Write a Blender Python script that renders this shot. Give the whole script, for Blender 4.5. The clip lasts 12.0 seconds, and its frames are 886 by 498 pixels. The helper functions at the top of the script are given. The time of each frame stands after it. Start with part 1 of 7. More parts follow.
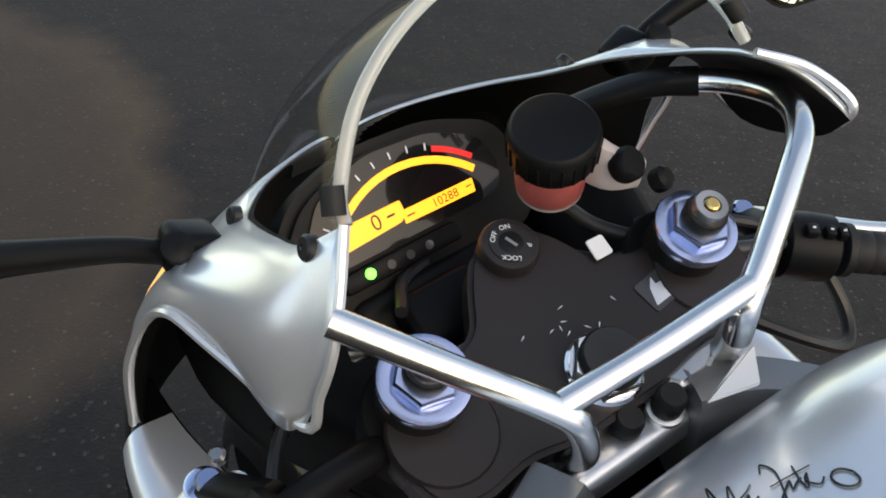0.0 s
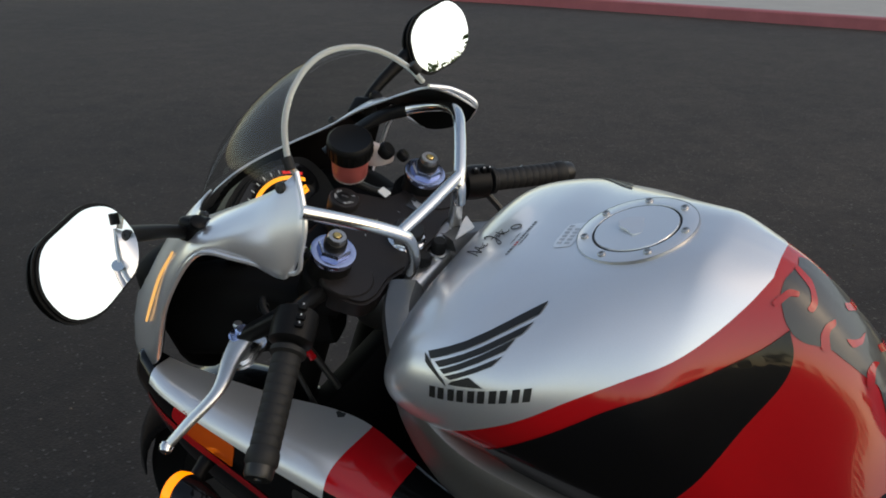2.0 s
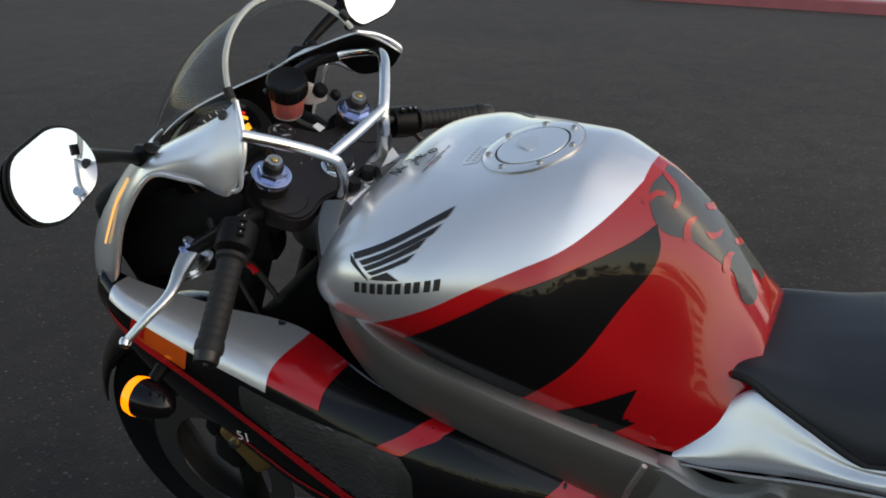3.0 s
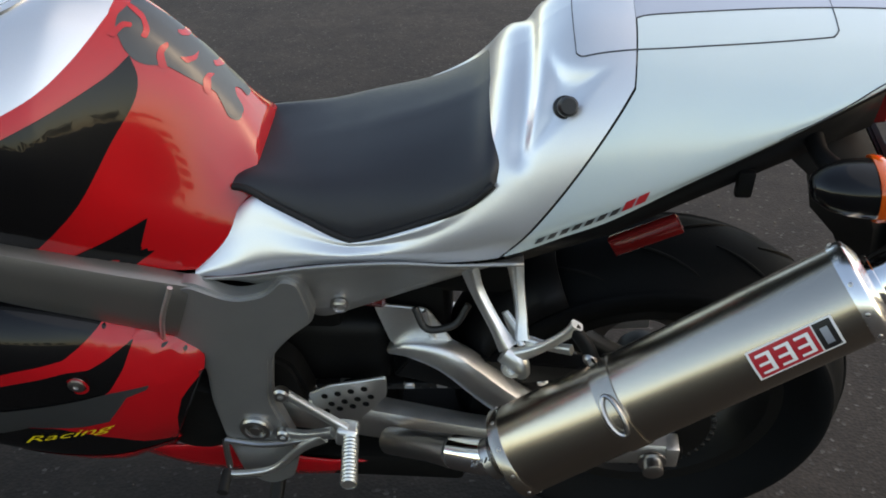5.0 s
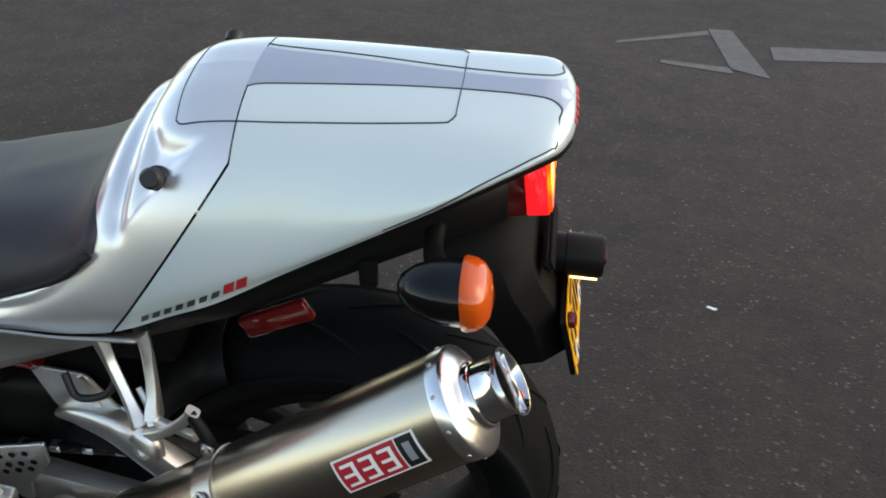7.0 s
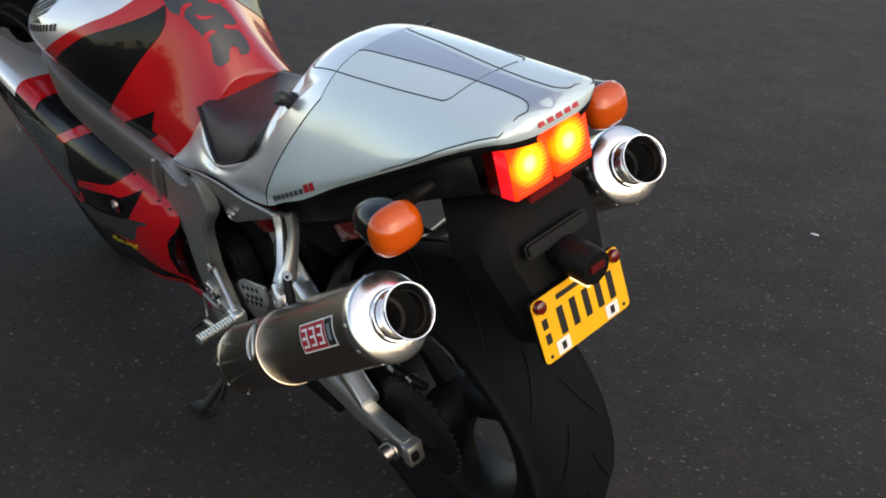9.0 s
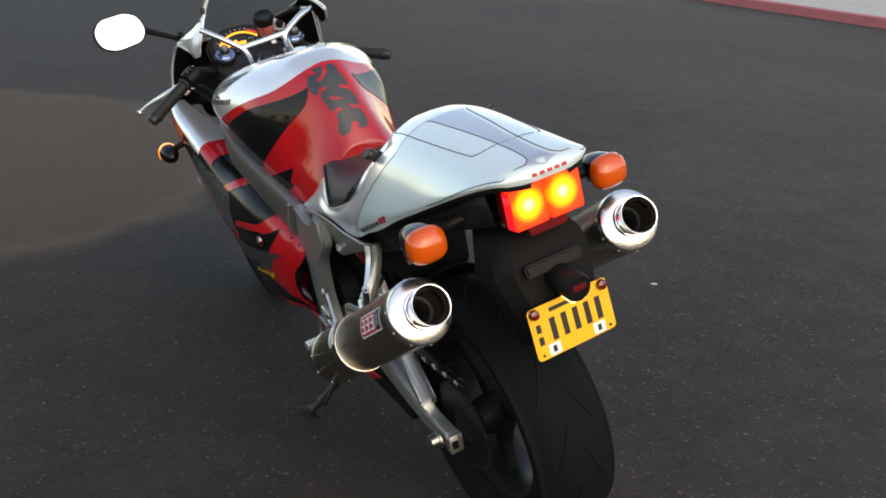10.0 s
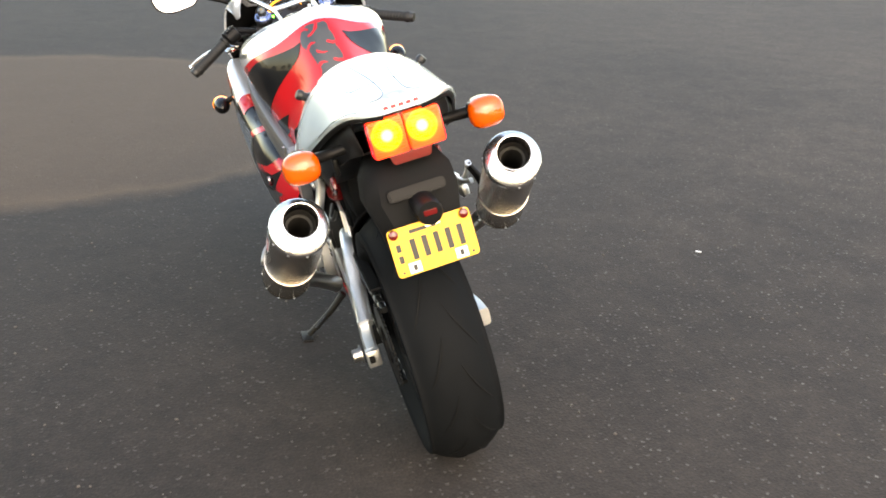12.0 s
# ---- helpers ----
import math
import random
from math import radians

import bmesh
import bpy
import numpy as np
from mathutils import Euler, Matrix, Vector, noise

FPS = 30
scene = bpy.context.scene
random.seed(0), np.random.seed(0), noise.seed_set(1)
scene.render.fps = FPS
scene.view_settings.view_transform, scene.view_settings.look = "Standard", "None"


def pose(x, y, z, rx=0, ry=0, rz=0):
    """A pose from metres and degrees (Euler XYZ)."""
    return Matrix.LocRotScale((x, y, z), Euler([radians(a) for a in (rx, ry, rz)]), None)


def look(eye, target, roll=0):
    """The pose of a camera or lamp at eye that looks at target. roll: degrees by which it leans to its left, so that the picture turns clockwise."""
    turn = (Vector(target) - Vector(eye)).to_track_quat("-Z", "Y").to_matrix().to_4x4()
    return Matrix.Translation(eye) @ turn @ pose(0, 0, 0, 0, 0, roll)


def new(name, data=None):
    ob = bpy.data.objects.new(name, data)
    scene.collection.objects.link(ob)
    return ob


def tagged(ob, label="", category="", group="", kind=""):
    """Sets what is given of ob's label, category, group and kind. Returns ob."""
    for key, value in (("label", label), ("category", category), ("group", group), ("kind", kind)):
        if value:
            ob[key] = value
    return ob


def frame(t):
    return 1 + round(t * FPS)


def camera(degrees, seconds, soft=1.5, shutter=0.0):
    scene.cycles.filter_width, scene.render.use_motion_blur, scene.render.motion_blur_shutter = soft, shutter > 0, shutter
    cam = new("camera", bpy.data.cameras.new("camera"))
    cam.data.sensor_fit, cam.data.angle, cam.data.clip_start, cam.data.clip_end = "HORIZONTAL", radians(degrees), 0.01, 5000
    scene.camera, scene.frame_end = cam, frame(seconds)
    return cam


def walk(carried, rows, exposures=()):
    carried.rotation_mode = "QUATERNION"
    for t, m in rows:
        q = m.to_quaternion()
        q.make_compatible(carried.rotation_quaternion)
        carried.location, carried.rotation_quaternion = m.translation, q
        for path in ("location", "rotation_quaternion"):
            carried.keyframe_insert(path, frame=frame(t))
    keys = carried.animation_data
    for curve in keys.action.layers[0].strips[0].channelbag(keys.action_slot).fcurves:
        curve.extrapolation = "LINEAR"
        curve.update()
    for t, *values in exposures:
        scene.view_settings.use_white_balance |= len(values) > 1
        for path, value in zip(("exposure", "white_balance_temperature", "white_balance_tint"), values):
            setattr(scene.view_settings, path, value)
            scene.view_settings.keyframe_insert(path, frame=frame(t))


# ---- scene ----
from mathutils.bvhtree import BVHTree

# ---------------------------------------------------------------- camera
cam = camera(50.0, 12.0, soft=1.8)
PATH = [
    (0.0, -0.6047, 0.8113, 1.2349, 59.231, -6.840, -35.439),
    (0.5, -0.7957, 0.7589, 1.2598, 63.007, -5.317, -48.800),
    (1.0, -0.9625, 0.6433, 1.2812, 66.260, -4.616, -52.305),
    (1.5, -1.1241, 0.5085, 1.2818, 67.672, -4.126, -55.114),
    (2.0, -1.2359, 0.4727, 1.2864, 70.599, -1.052, -59.869),
    (2.5, -1.3197, 0.4199, 1.2754, 70.802, 0.099, -61.634),
    (2.7, -1.3515, 0.3839, 1.2671, 70.638, -0.552, -61.380),
    (4.3, -1.3987, 0.1817, 1.2080, 63.043, 0.237, -75.461),
    (4.5, -1.3991, 0.1695, 1.2157, 62.314, 0.684, -78.822),
    (5.0, -1.4139, 0.1247, 1.2109, 62.861, 0.473, -85.783),
    (5.5, -1.4140, 0.0901, 1.2175, 63.371, 0.182, -92.273),
    (6.0, -1.3966, 0.0497, 1.2138, 63.831, 0.524, -96.960),
    (6.5, -1.3304, -0.1149, 1.2250, 64.294, 0.225, -94.644),
    (6.7, -1.3031, -0.2089, 1.2353, 64.428, -0.932, -90.357),
    (8.3, -0.9985, -0.8314, 1.2582, 61.804, -2.837, -52.195),
    (8.5, -1.0054, -0.9185, 1.2617, 62.985, -2.598, -46.919),
    (9.0, -1.1027, -1.1544, 1.2821, 64.686, -3.796, -40.637),
    (9.5, -1.1434, -1.4193, 1.3189, 67.682, -3.190, -33.686),
    (10.0, -1.1737, -1.6741, 1.3481, 70.092, -3.804, -28.998),
    (10.5, -1.2272, -1.8473, 1.3378, 69.184, -4.461, -26.697),
    (11.0, -1.1296, -2.0439, 1.3325, 69.575, -2.635, -22.301),
    (11.5, -0.9187, -2.1941, 1.3385, 69.180, -1.909, -18.077),
    (12.0, -0.6481, -2.1548, 1.3466, 68.537, -2.084, -15.881),
]
walk(cam, [(t, pose(x, y, z, rx, ry, rz)) for t, x, y, z, rx, ry, rz in PATH],
     exposures=[(0.0, 1.22, 8300, 10), (1.0, 0.65, 8300, 10), (2.7, 0.75, 8300, 10), (4.3, 1.31, 8300, 10), (6.7, 1.39, 8350, 10), (8.3, 0.93, 8200, 11), (9.0, 1.13, 8300, 12), (10.0, 1.33, 8450, 12),
                (10.5, 1.88, 8800, 12), (11.0, 2.38, 9100, 12), (11.5, 2.55, 9200, 12), (12.0, 2.59, 9300, 12)])


# ---------------------------------------------------------------- light
world = bpy.data.worlds.new("evening_sky")
scene.world = world
world.use_nodes = True
wn = world.node_tree
sky = wn.nodes.new("ShaderNodeTexSky")
sky.sky_type = "NISHITA"
sky.sun_disc = False
sky.sun_elevation = radians(33)
sky.sun_rotation = radians(176)
sky.dust_density = 1.0
sky.air_density = 1.0
wn.links.new(sky.outputs[0], wn.nodes["Background"].inputs[0])
wn.nodes["Background"].inputs[1].default_value = 0.15
sun_data = bpy.data.lights.new("sun", "SUN")
sun_data.energy, sun_data.angle, sun_data.color = 0.28, radians(120), (1.0, 0.95, 0.89)
sun = new("sun", sun_data)
sun.matrix_world = look((.70, -9.98, 6.5), (0, 0, 0))


# ---------------------------------------------------------------- materials
def mat(name, color, rough=0.5, metal=0.0, coat=0.0, grain=0.0, grain_scale=200.0, stain=0.0, stain_scale=12.0,
        bump=0.0, bump_scale=400.0, rough_var=0.0, emit=None, emit_strength=0.0, alpha=1.0, trans=0.0, spec=0.5, ior=1.45):
    m = bpy.data.materials.new(name)
    m.use_nodes = True
    nt = m.node_tree
    b = nt.nodes["Principled BSDF"]
    b.inputs["Base Color"].default_value = (*color, 1)
    b.inputs["Roughness"].default_value = rough
    b.inputs["Metallic"].default_value = metal
    b.inputs["Coat Weight"].default_value = coat
    b.inputs["Coat Roughness"].default_value = 0.04
    b.inputs["Transmission Weight"].default_value = trans
    b.inputs["Specular IOR Level"].default_value = spec
    b.inputs["IOR"].default_value = ior
    if emit:
        b.inputs["Emission Color"].default_value = (*emit, 1)
        b.inputs["Emission Strength"].default_value = emit_strength
    tc = nt.nodes.new("ShaderNodeTexCoord")
    if grain or stain:
        n1 = nt.nodes.new("ShaderNodeTexNoise")
        n1.inputs["Scale"].default_value = grain_scale
        n2 = nt.nodes.new("ShaderNodeTexNoise")
        n2.inputs["Scale"].default_value = stain_scale
        n2.inputs["Detail"].default_value = 6
        mx = nt.nodes.new("ShaderNodeMath")
        mx.operation = "MULTIPLY_ADD"
        mx.inputs[1].default_value = grain
        m2 = nt.nodes.new("ShaderNodeMath")
        m2.operation = "MULTIPLY_ADD"
        m2.inputs[1].default_value = stain
        m2.inputs[2].default_value = 1.0 - 0.5 * (grain + stain)
        nt.links.new(tc.outputs["Object"], n1.inputs["Vector"])
        nt.links.new(tc.outputs["Object"], n2.inputs["Vector"])
        nt.links.new(n1.outputs[0], mx.inputs[0])
        nt.links.new(n2.outputs[0], m2.inputs[0])
        nt.links.new(m2.outputs[0], mx.inputs[2])
        hs = nt.nodes.new("ShaderNodeHueSaturation")
        hs.inputs["Color"].default_value = (*color, 1)
        nt.links.new(mx.outputs[0], hs.inputs["Value"])
        nt.links.new(hs.outputs[0], b.inputs["Base Color"])
        if rough_var:
            rv = nt.nodes.new("ShaderNodeMath")
            rv.operation = "MULTIPLY_ADD"
            rv.inputs[1].default_value = rough_var
            rv.inputs[2].default_value = rough - rough_var * 0.5
            nt.links.new(n2.outputs[0], rv.inputs[0])
            nt.links.new(rv.outputs[0], b.inputs["Roughness"])
    if bump:
        n3 = nt.nodes.new("ShaderNodeTexNoise")
        n3.inputs["Scale"].default_value = bump_scale
        n3.inputs["Detail"].default_value = 4
        bp = nt.nodes.new("ShaderNodeBump")
        bp.inputs["Strength"].default_value = bump
        bp.inputs["Distance"].default_value = 0.002
        nt.links.new(tc.outputs["Object"], n3.inputs["Vector"])
        nt.links.new(n3.outputs[0], bp.inputs["Height"])
        nt.links.new(bp.outputs[0], b.inputs["Normal"])
    return m


SILVER = mat("silver_paint", (0.74, 0.75, 0.77), 0.32, 0.70, 0.6, grain=0.10, grain_scale=900, stain=0.06, stain_scale=8, rough_var=0.06)
WHITE = mat("pale_silver_paint", (0.57, 0.665, 0.685), 0.26, 0.20, 0.9, grain=0.06, grain_scale=900, stain=0.05, stain_scale=8)
STRIPE = mat("blue_grey_stripe", (0.42, 0.46, 0.53), 0.30, 0.5, 0.7, grain=0.06, grain_scale=900, stain=0.05)
RED = mat("red_paint", (0.39, 0.0055, 0.0100), 0.22, 0.0, 0.8, spec=0.2, stain=0.10, stain_scale=6)
BLACKP = mat("black_paint", (0.004, 0.004, 0.0045), 0.25, 0.0, 0.5, spec=0.1, stain=0.3, stain_scale=10)
FRAME = mat("titanium_grey_frame", (0.25, 0.24, 0.23), 0.40, 0.85, 0.15, grain=0.12, grain_scale=700, stain=0.15, stain_scale=10, rough_var=0.12)
PIVOTM = mat("cast_grey_aluminium", (0.37, 0.37, 0.365), 0.42, 0.8, 0.1, grain=0.15, grain_scale=600, stain=0.2, stain_scale=14, bump=0.08, bump_scale=700)
DARKCAST = mat("dark_cast_metal", (0.009, 0.0088, 0.0085), 0.5, 0.3, spec=0.3, grain=0.2, stain=0.3, bump=0.1)
ALU = mat("polished_aluminium", (0.78, 0.78, 0.77), 0.20, 1.0, stain=0.12, stain_scale=25, rough_var=0.12)
SATIN = mat("satin_aluminium", (0.80, 0.80, 0.785), 0.40, 1.0, grain=0.1, stain=0.15, stain_scale=20, rough_var=0.1)
CHROME = mat("chrome", (0.86, 0.86, 0.87), 0.10, 1.0, stain=0.08, stain_scale=30)
ENDCAP = mat("polished_end_cap", (0.88, 0.88, 0.88), 0.24, 1.0, stain=0.08, stain_scale=30)
STEEL = mat("steel", (0.45, 0.44, 0.43), 0.3, 1.0, stain=0.2)
TITAN = mat("titanium_muffler", (0.50, 0.45, 0.385), 0.25, 1.0, grain=0.10, grain_scale=500, stain=0.12, stain_scale=6, rough_var=0.08)
CLAMP = mat("brown_black_anodised", (0.021, 0.0175, 0.0170), 0.42, 0.35, grain=0.2, stain=0.25, stain_scale=16, bump=0.05)
BLUE = mat("blue_anodised", (0.44, 0.50, 0.70), 0.22, 1.0, stain=0.1)
PLASTIC = mat("black_plastic", (0.006, 0.006, 0.0062), 0.42, spec=0.15, grain=0.2, stain=0.3, bump=0.06, bump_scale=600)
GROOVE = mat("shadow_gap_sealant", (0.035, 0.038, 0.045), 0.6, stain=0.3)
SOOT = mat("soot", (0.022, 0.020, 0.018), 0.6, 0.2, spec=0.3, grain=0.3, stain=0.5, stain_scale=40)
INNER = mat("matt_black_inner", (0.004, 0.004, 0.004), 0.7, spec=0.15, stain=0.3)
RUBBER = mat("black_rubber", (0.011, 0.011, 0.011), 0.6, spec=0.35, grain=0.3, stain=0.3, bump=0.12, bump_scale=500)
TYRE = mat("tyre_rubber", (0.0058, 0.0064, 0.0070), 0.66, spec=0.06, grain=0.3, grain_scale=300, stain=0.4, stain_scale=20, bump=0.2, bump_scale=350, rough_var=0.2)
VINYL = mat("seat_vinyl", (0.020, 0.021, 0.025), 0.42, grain=0.15, stain=0.25, stain_scale=14, bump=0.25, bump_scale=900)
GOLD = mat("gold_caliper", (0.42, 0.27, 0.10), 0.35, 0.8, stain=0.3)
AMBER = mat("amber_lens", (0.55, 0.075, 0.006), 0.12, coat=0.6, stain=0.15, bump=0.15, bump_scale=120)
REDLENS = mat("red_lens", (0.11, 0.005, 0.005), 0.12, coat=0.6, stain=0.15)
FLUID = mat("fluid_cup", (0.66, 0.56, 0.54), 0.25, trans=0.35, stain=0.3, stain_scale=40)
FLUIDRED = mat("red_fluid_tint", (0.42, 0.10, 0.09), 0.3, stain=0.5, stain_scale=60)
WHITEMARK = mat("white_print", (0.75, 0.75, 0.74), 0.5)
BLACKMARK = mat("black_print", (0.012, 0.012, 0.012), 0.4)
GREYMARK = mat("dark_grey_print", (0.030, 0.032, 0.034), 0.30, coat=0.4, stain=0.2)
REDMARK = mat("red_print", (0.45, 0.012, 0.02), 0.35)
YELLOWMARK = mat("yellow_print", (0.75, 0.60, 0.02), 0.4)
PLATE = mat("yellow_plate", (0.85, 0.42, 0.015), 0.38, coat=0.2, stain=0.12, stain_scale=20)
LCD = mat("lit_orange_display", (0.3, 0.12, 0.01), 0.4, emit=(1.0, 0.36, 0.03), emit_strength=1.0)
GREENLAMP = mat("green_indicator", (0.0, 0.3, 0.02), 0.4, emit=(0.05, 1.0, 0.08), emit_strength=2.5)
REDZONE = mat("red_zone", (0.4, 0.01, 0.01), 0.4, emit=(1.0, 0.03, 0.03), emit_strength=0.35)
GLOWRED = mat("lit_red_lens", (0.45, 0.01, 0.012), 0.1, coat=0.6, emit=(1.0, 0.014, 0.028), emit_strength=0.45)


def tail_lens_material(bulbs):
    """Ribbed red lens lit from behind: yellow near each bulb, red away from it."""
    m = mat("lit_tail_lens", (0.35, 0.012, 0.006), 0.12, coat=0.5)
    nt = m.node_tree
    tc = nt.nodes.new("ShaderNodeTexCoord")
    near = None
    for p in bulbs:
        d = nt.nodes.new("ShaderNodeVectorMath")
        d.operation = "DISTANCE"
        d.inputs[1].default_value = p
        nt.links.new(tc.outputs["Object"], d.inputs[0])
        out = d.outputs["Value"]
        if near is not None:
            mn = nt.nodes.new("ShaderNodeMath")
            mn.operation = "SMOOTH_MIN"
            mn.inputs[2].default_value = 0.006
            nt.links.new(near, mn.inputs[0])
            nt.links.new(out, mn.inputs[1])
            out = mn.outputs[0]
        near = out
    scale = nt.nodes.new("ShaderNodeMath")
    scale.operation = "MULTIPLY"
    scale.inputs[1].default_value = 16.0
    nt.links.new(near, scale.inputs[0])
    rp = nt.nodes.new("ShaderNodeValToRGB")
    e = rp.color_ramp.elements
    e[0].position, e[0].color = 0.10, (1.0, 0.62, 0.11, 1)
    e[1].position, e[1].color = 1.0, (0.10, 0.003, 0.002, 1)
    for pos, col in ((0.23, (0.80, 0.28, 0.015, 1)), (0.39, (0.54, 0.09, 0.005, 1)), (0.55, (0.29, 0.013, 0.003, 1))):
        q = e.new(pos)
        q.color = col
    nt.links.new(scale.outputs[0], rp.inputs[0])
    b = nt.nodes["Principled BSDF"]
    nt.links.new(rp.outputs[0], b.inputs["Emission Color"])
    b.inputs["Emission Strength"].default_value = 3.8
    return m


GLOWORANGE = mat("lit_amber_band", (0.6, 0.15, 0.01), 0.2, emit=(1.0, 0.25, 0.01), emit_strength=1.0)
BRASS = mat("brass", (0.75, 0.52, 0.20), 0.3, 1.0, stain=0.2)
MIRROR = mat("mirror_glass", (0.92, 0.93, 0.93), 0.01, 1.0)
CABLE = mat("cable_sheath", (0.02, 0.02, 0.02), 0.45, stain=0.2)


def glass_material():
    m = bpy.data.materials.new("clear_screen")
    m.use_nodes = True
    nt = m.node_tree
    nt.nodes.remove(nt.nodes["Principled BSDF"])
    tr = nt.nodes.new("ShaderNodeBsdfTransparent")
    tr.inputs[0].default_value = (0.88, 0.89, 0.88, 1)
    gl = nt.nodes.new("ShaderNodeBsdfGlossy")
    gl.inputs["Roughness"].default_value = 0.03
    gl.inputs[0].default_value = (0.9, 0.9, 0.9, 1)
    lw = nt.nodes.new("ShaderNodeLayerWeight")
    lw.inputs[0].default_value = 0.5
    pw = nt.nodes.new("ShaderNodeMath")
    pw.operation = "POWER"
    pw.inputs[1].default_value = 4.0
    nt.links.new(lw.outputs["Facing"], pw.inputs[0])
    fr = nt.nodes.new("ShaderNodeMath")
    fr.operation = "MULTIPLY_ADD"
    fr.inputs[1].default_value, fr.inputs[2].default_value = 0.18, 0.02
    nt.links.new(pw.outputs[0], fr.inputs[0])
    mx = nt.nodes.new("ShaderNodeMixShader")
    nt.links.new(fr.outputs[0], mx.inputs[0])
    nt.links.new(tr.outputs[0], mx.inputs[1])
    nt.links.new(gl.outputs[0], mx.inputs[2])
    nt.links.new(mx.outputs[0], nt.nodes["Material Output"].inputs[0])
    return m


SCREEN = glass_material()


def tank_material():
    """Silver over red: the colours part along a curved line round the tank."""
    m = SILVER.copy()
    m.name = "tank_two_tone_paint"
    nt = m.node_tree
    b = nt.nodes["Principled BSDF"]
    src = b.inputs["Base Color"].links[0].from_socket
    tc = nt.nodes.new("ShaderNodeTexCoord")
    sp = nt.nodes.new("ShaderNodeSeparateXYZ")
    nt.links.new(tc.outputs["Object"], sp.inputs[0])

    def op(kind, a, c, d=None):
        n = nt.nodes.new("ShaderNodeMath")
        n.operation = kind
        for i, v in enumerate((a, c) if d is None else (a, c, d)):
            if isinstance(v, (int, float)):
                n.inputs[i].default_value = v
            else:
                nt.links.new(v, n.inputs[i])
        return n.outputs[0]

    y, z = sp.outputs[1], sp.outputs[2]
    # height of the colour line over y, 0.62 to 0.94 m
    curve = nt.nodes.new("ShaderNodeFloatCurve")
    pts = curve.mapping.curves[0].points
    line = [(.620, .982), (.635, .970), (.652, .954), (.674, .936), (.702, .919), (.750, .902), (.800, .882), (.850, .857), (.917, .824), (.940, .812)]
    while len(pts) < len(line):
        pts.new(0.5, 0.5)
    for p, (a, c) in zip(pts, line):
        p.location = ((a - .62) / .32, (c - .80) / .20)
    curve.mapping.update()
    nt.links.new(op("DIVIDE", op("SUBTRACT", y, .62), .32), curve.inputs[1])
    height = op("MULTIPLY_ADD", curve.outputs[0], .20, .80)
    rear = op("LESS_THAN", y, .634)
    below = op("LESS_THAN", z, height)
    mask = op("MAXIMUM", below, rear)
    mx = nt.nodes.new("ShaderNodeMix")
    mx.data_type = "RGBA"
    nt.links.new(mask, mx.inputs[0])
    nt.links.new(src, mx.inputs[6])
    mx.inputs[7].default_value = (0.40, 0.0045, 0.0075, 1)
    nt.links.new(mx.outputs[2], b.inputs["Base Color"])
    me = nt.nodes.new("ShaderNodeMath")
    me.operation = "MULTIPLY_ADD"
    nt.links.new(mask, me.inputs[0])
    me.inputs[1].default_value = -0.75
    me.inputs[2].default_value = 0.75
    nt.links.new(me.outputs[0], b.inputs["Metallic"])
    ro = nt.nodes.new("ShaderNodeMath")
    ro.operation = "MULTIPLY_ADD"
    nt.links.new(mask, ro.inputs[0])
    ro.inputs[1].default_value, ro.inputs[2].default_value = -0.17, 0.31
    nt.links.new(ro.outputs[0], b.inputs["Roughness"])
    b.inputs["Specular IOR Level"].default_value = 0.35
    b.inputs["Coat Weight"].default_value = 0.65
    b.inputs["Coat Roughness"].default_value = 0.015
    return m


TANK = tank_material()


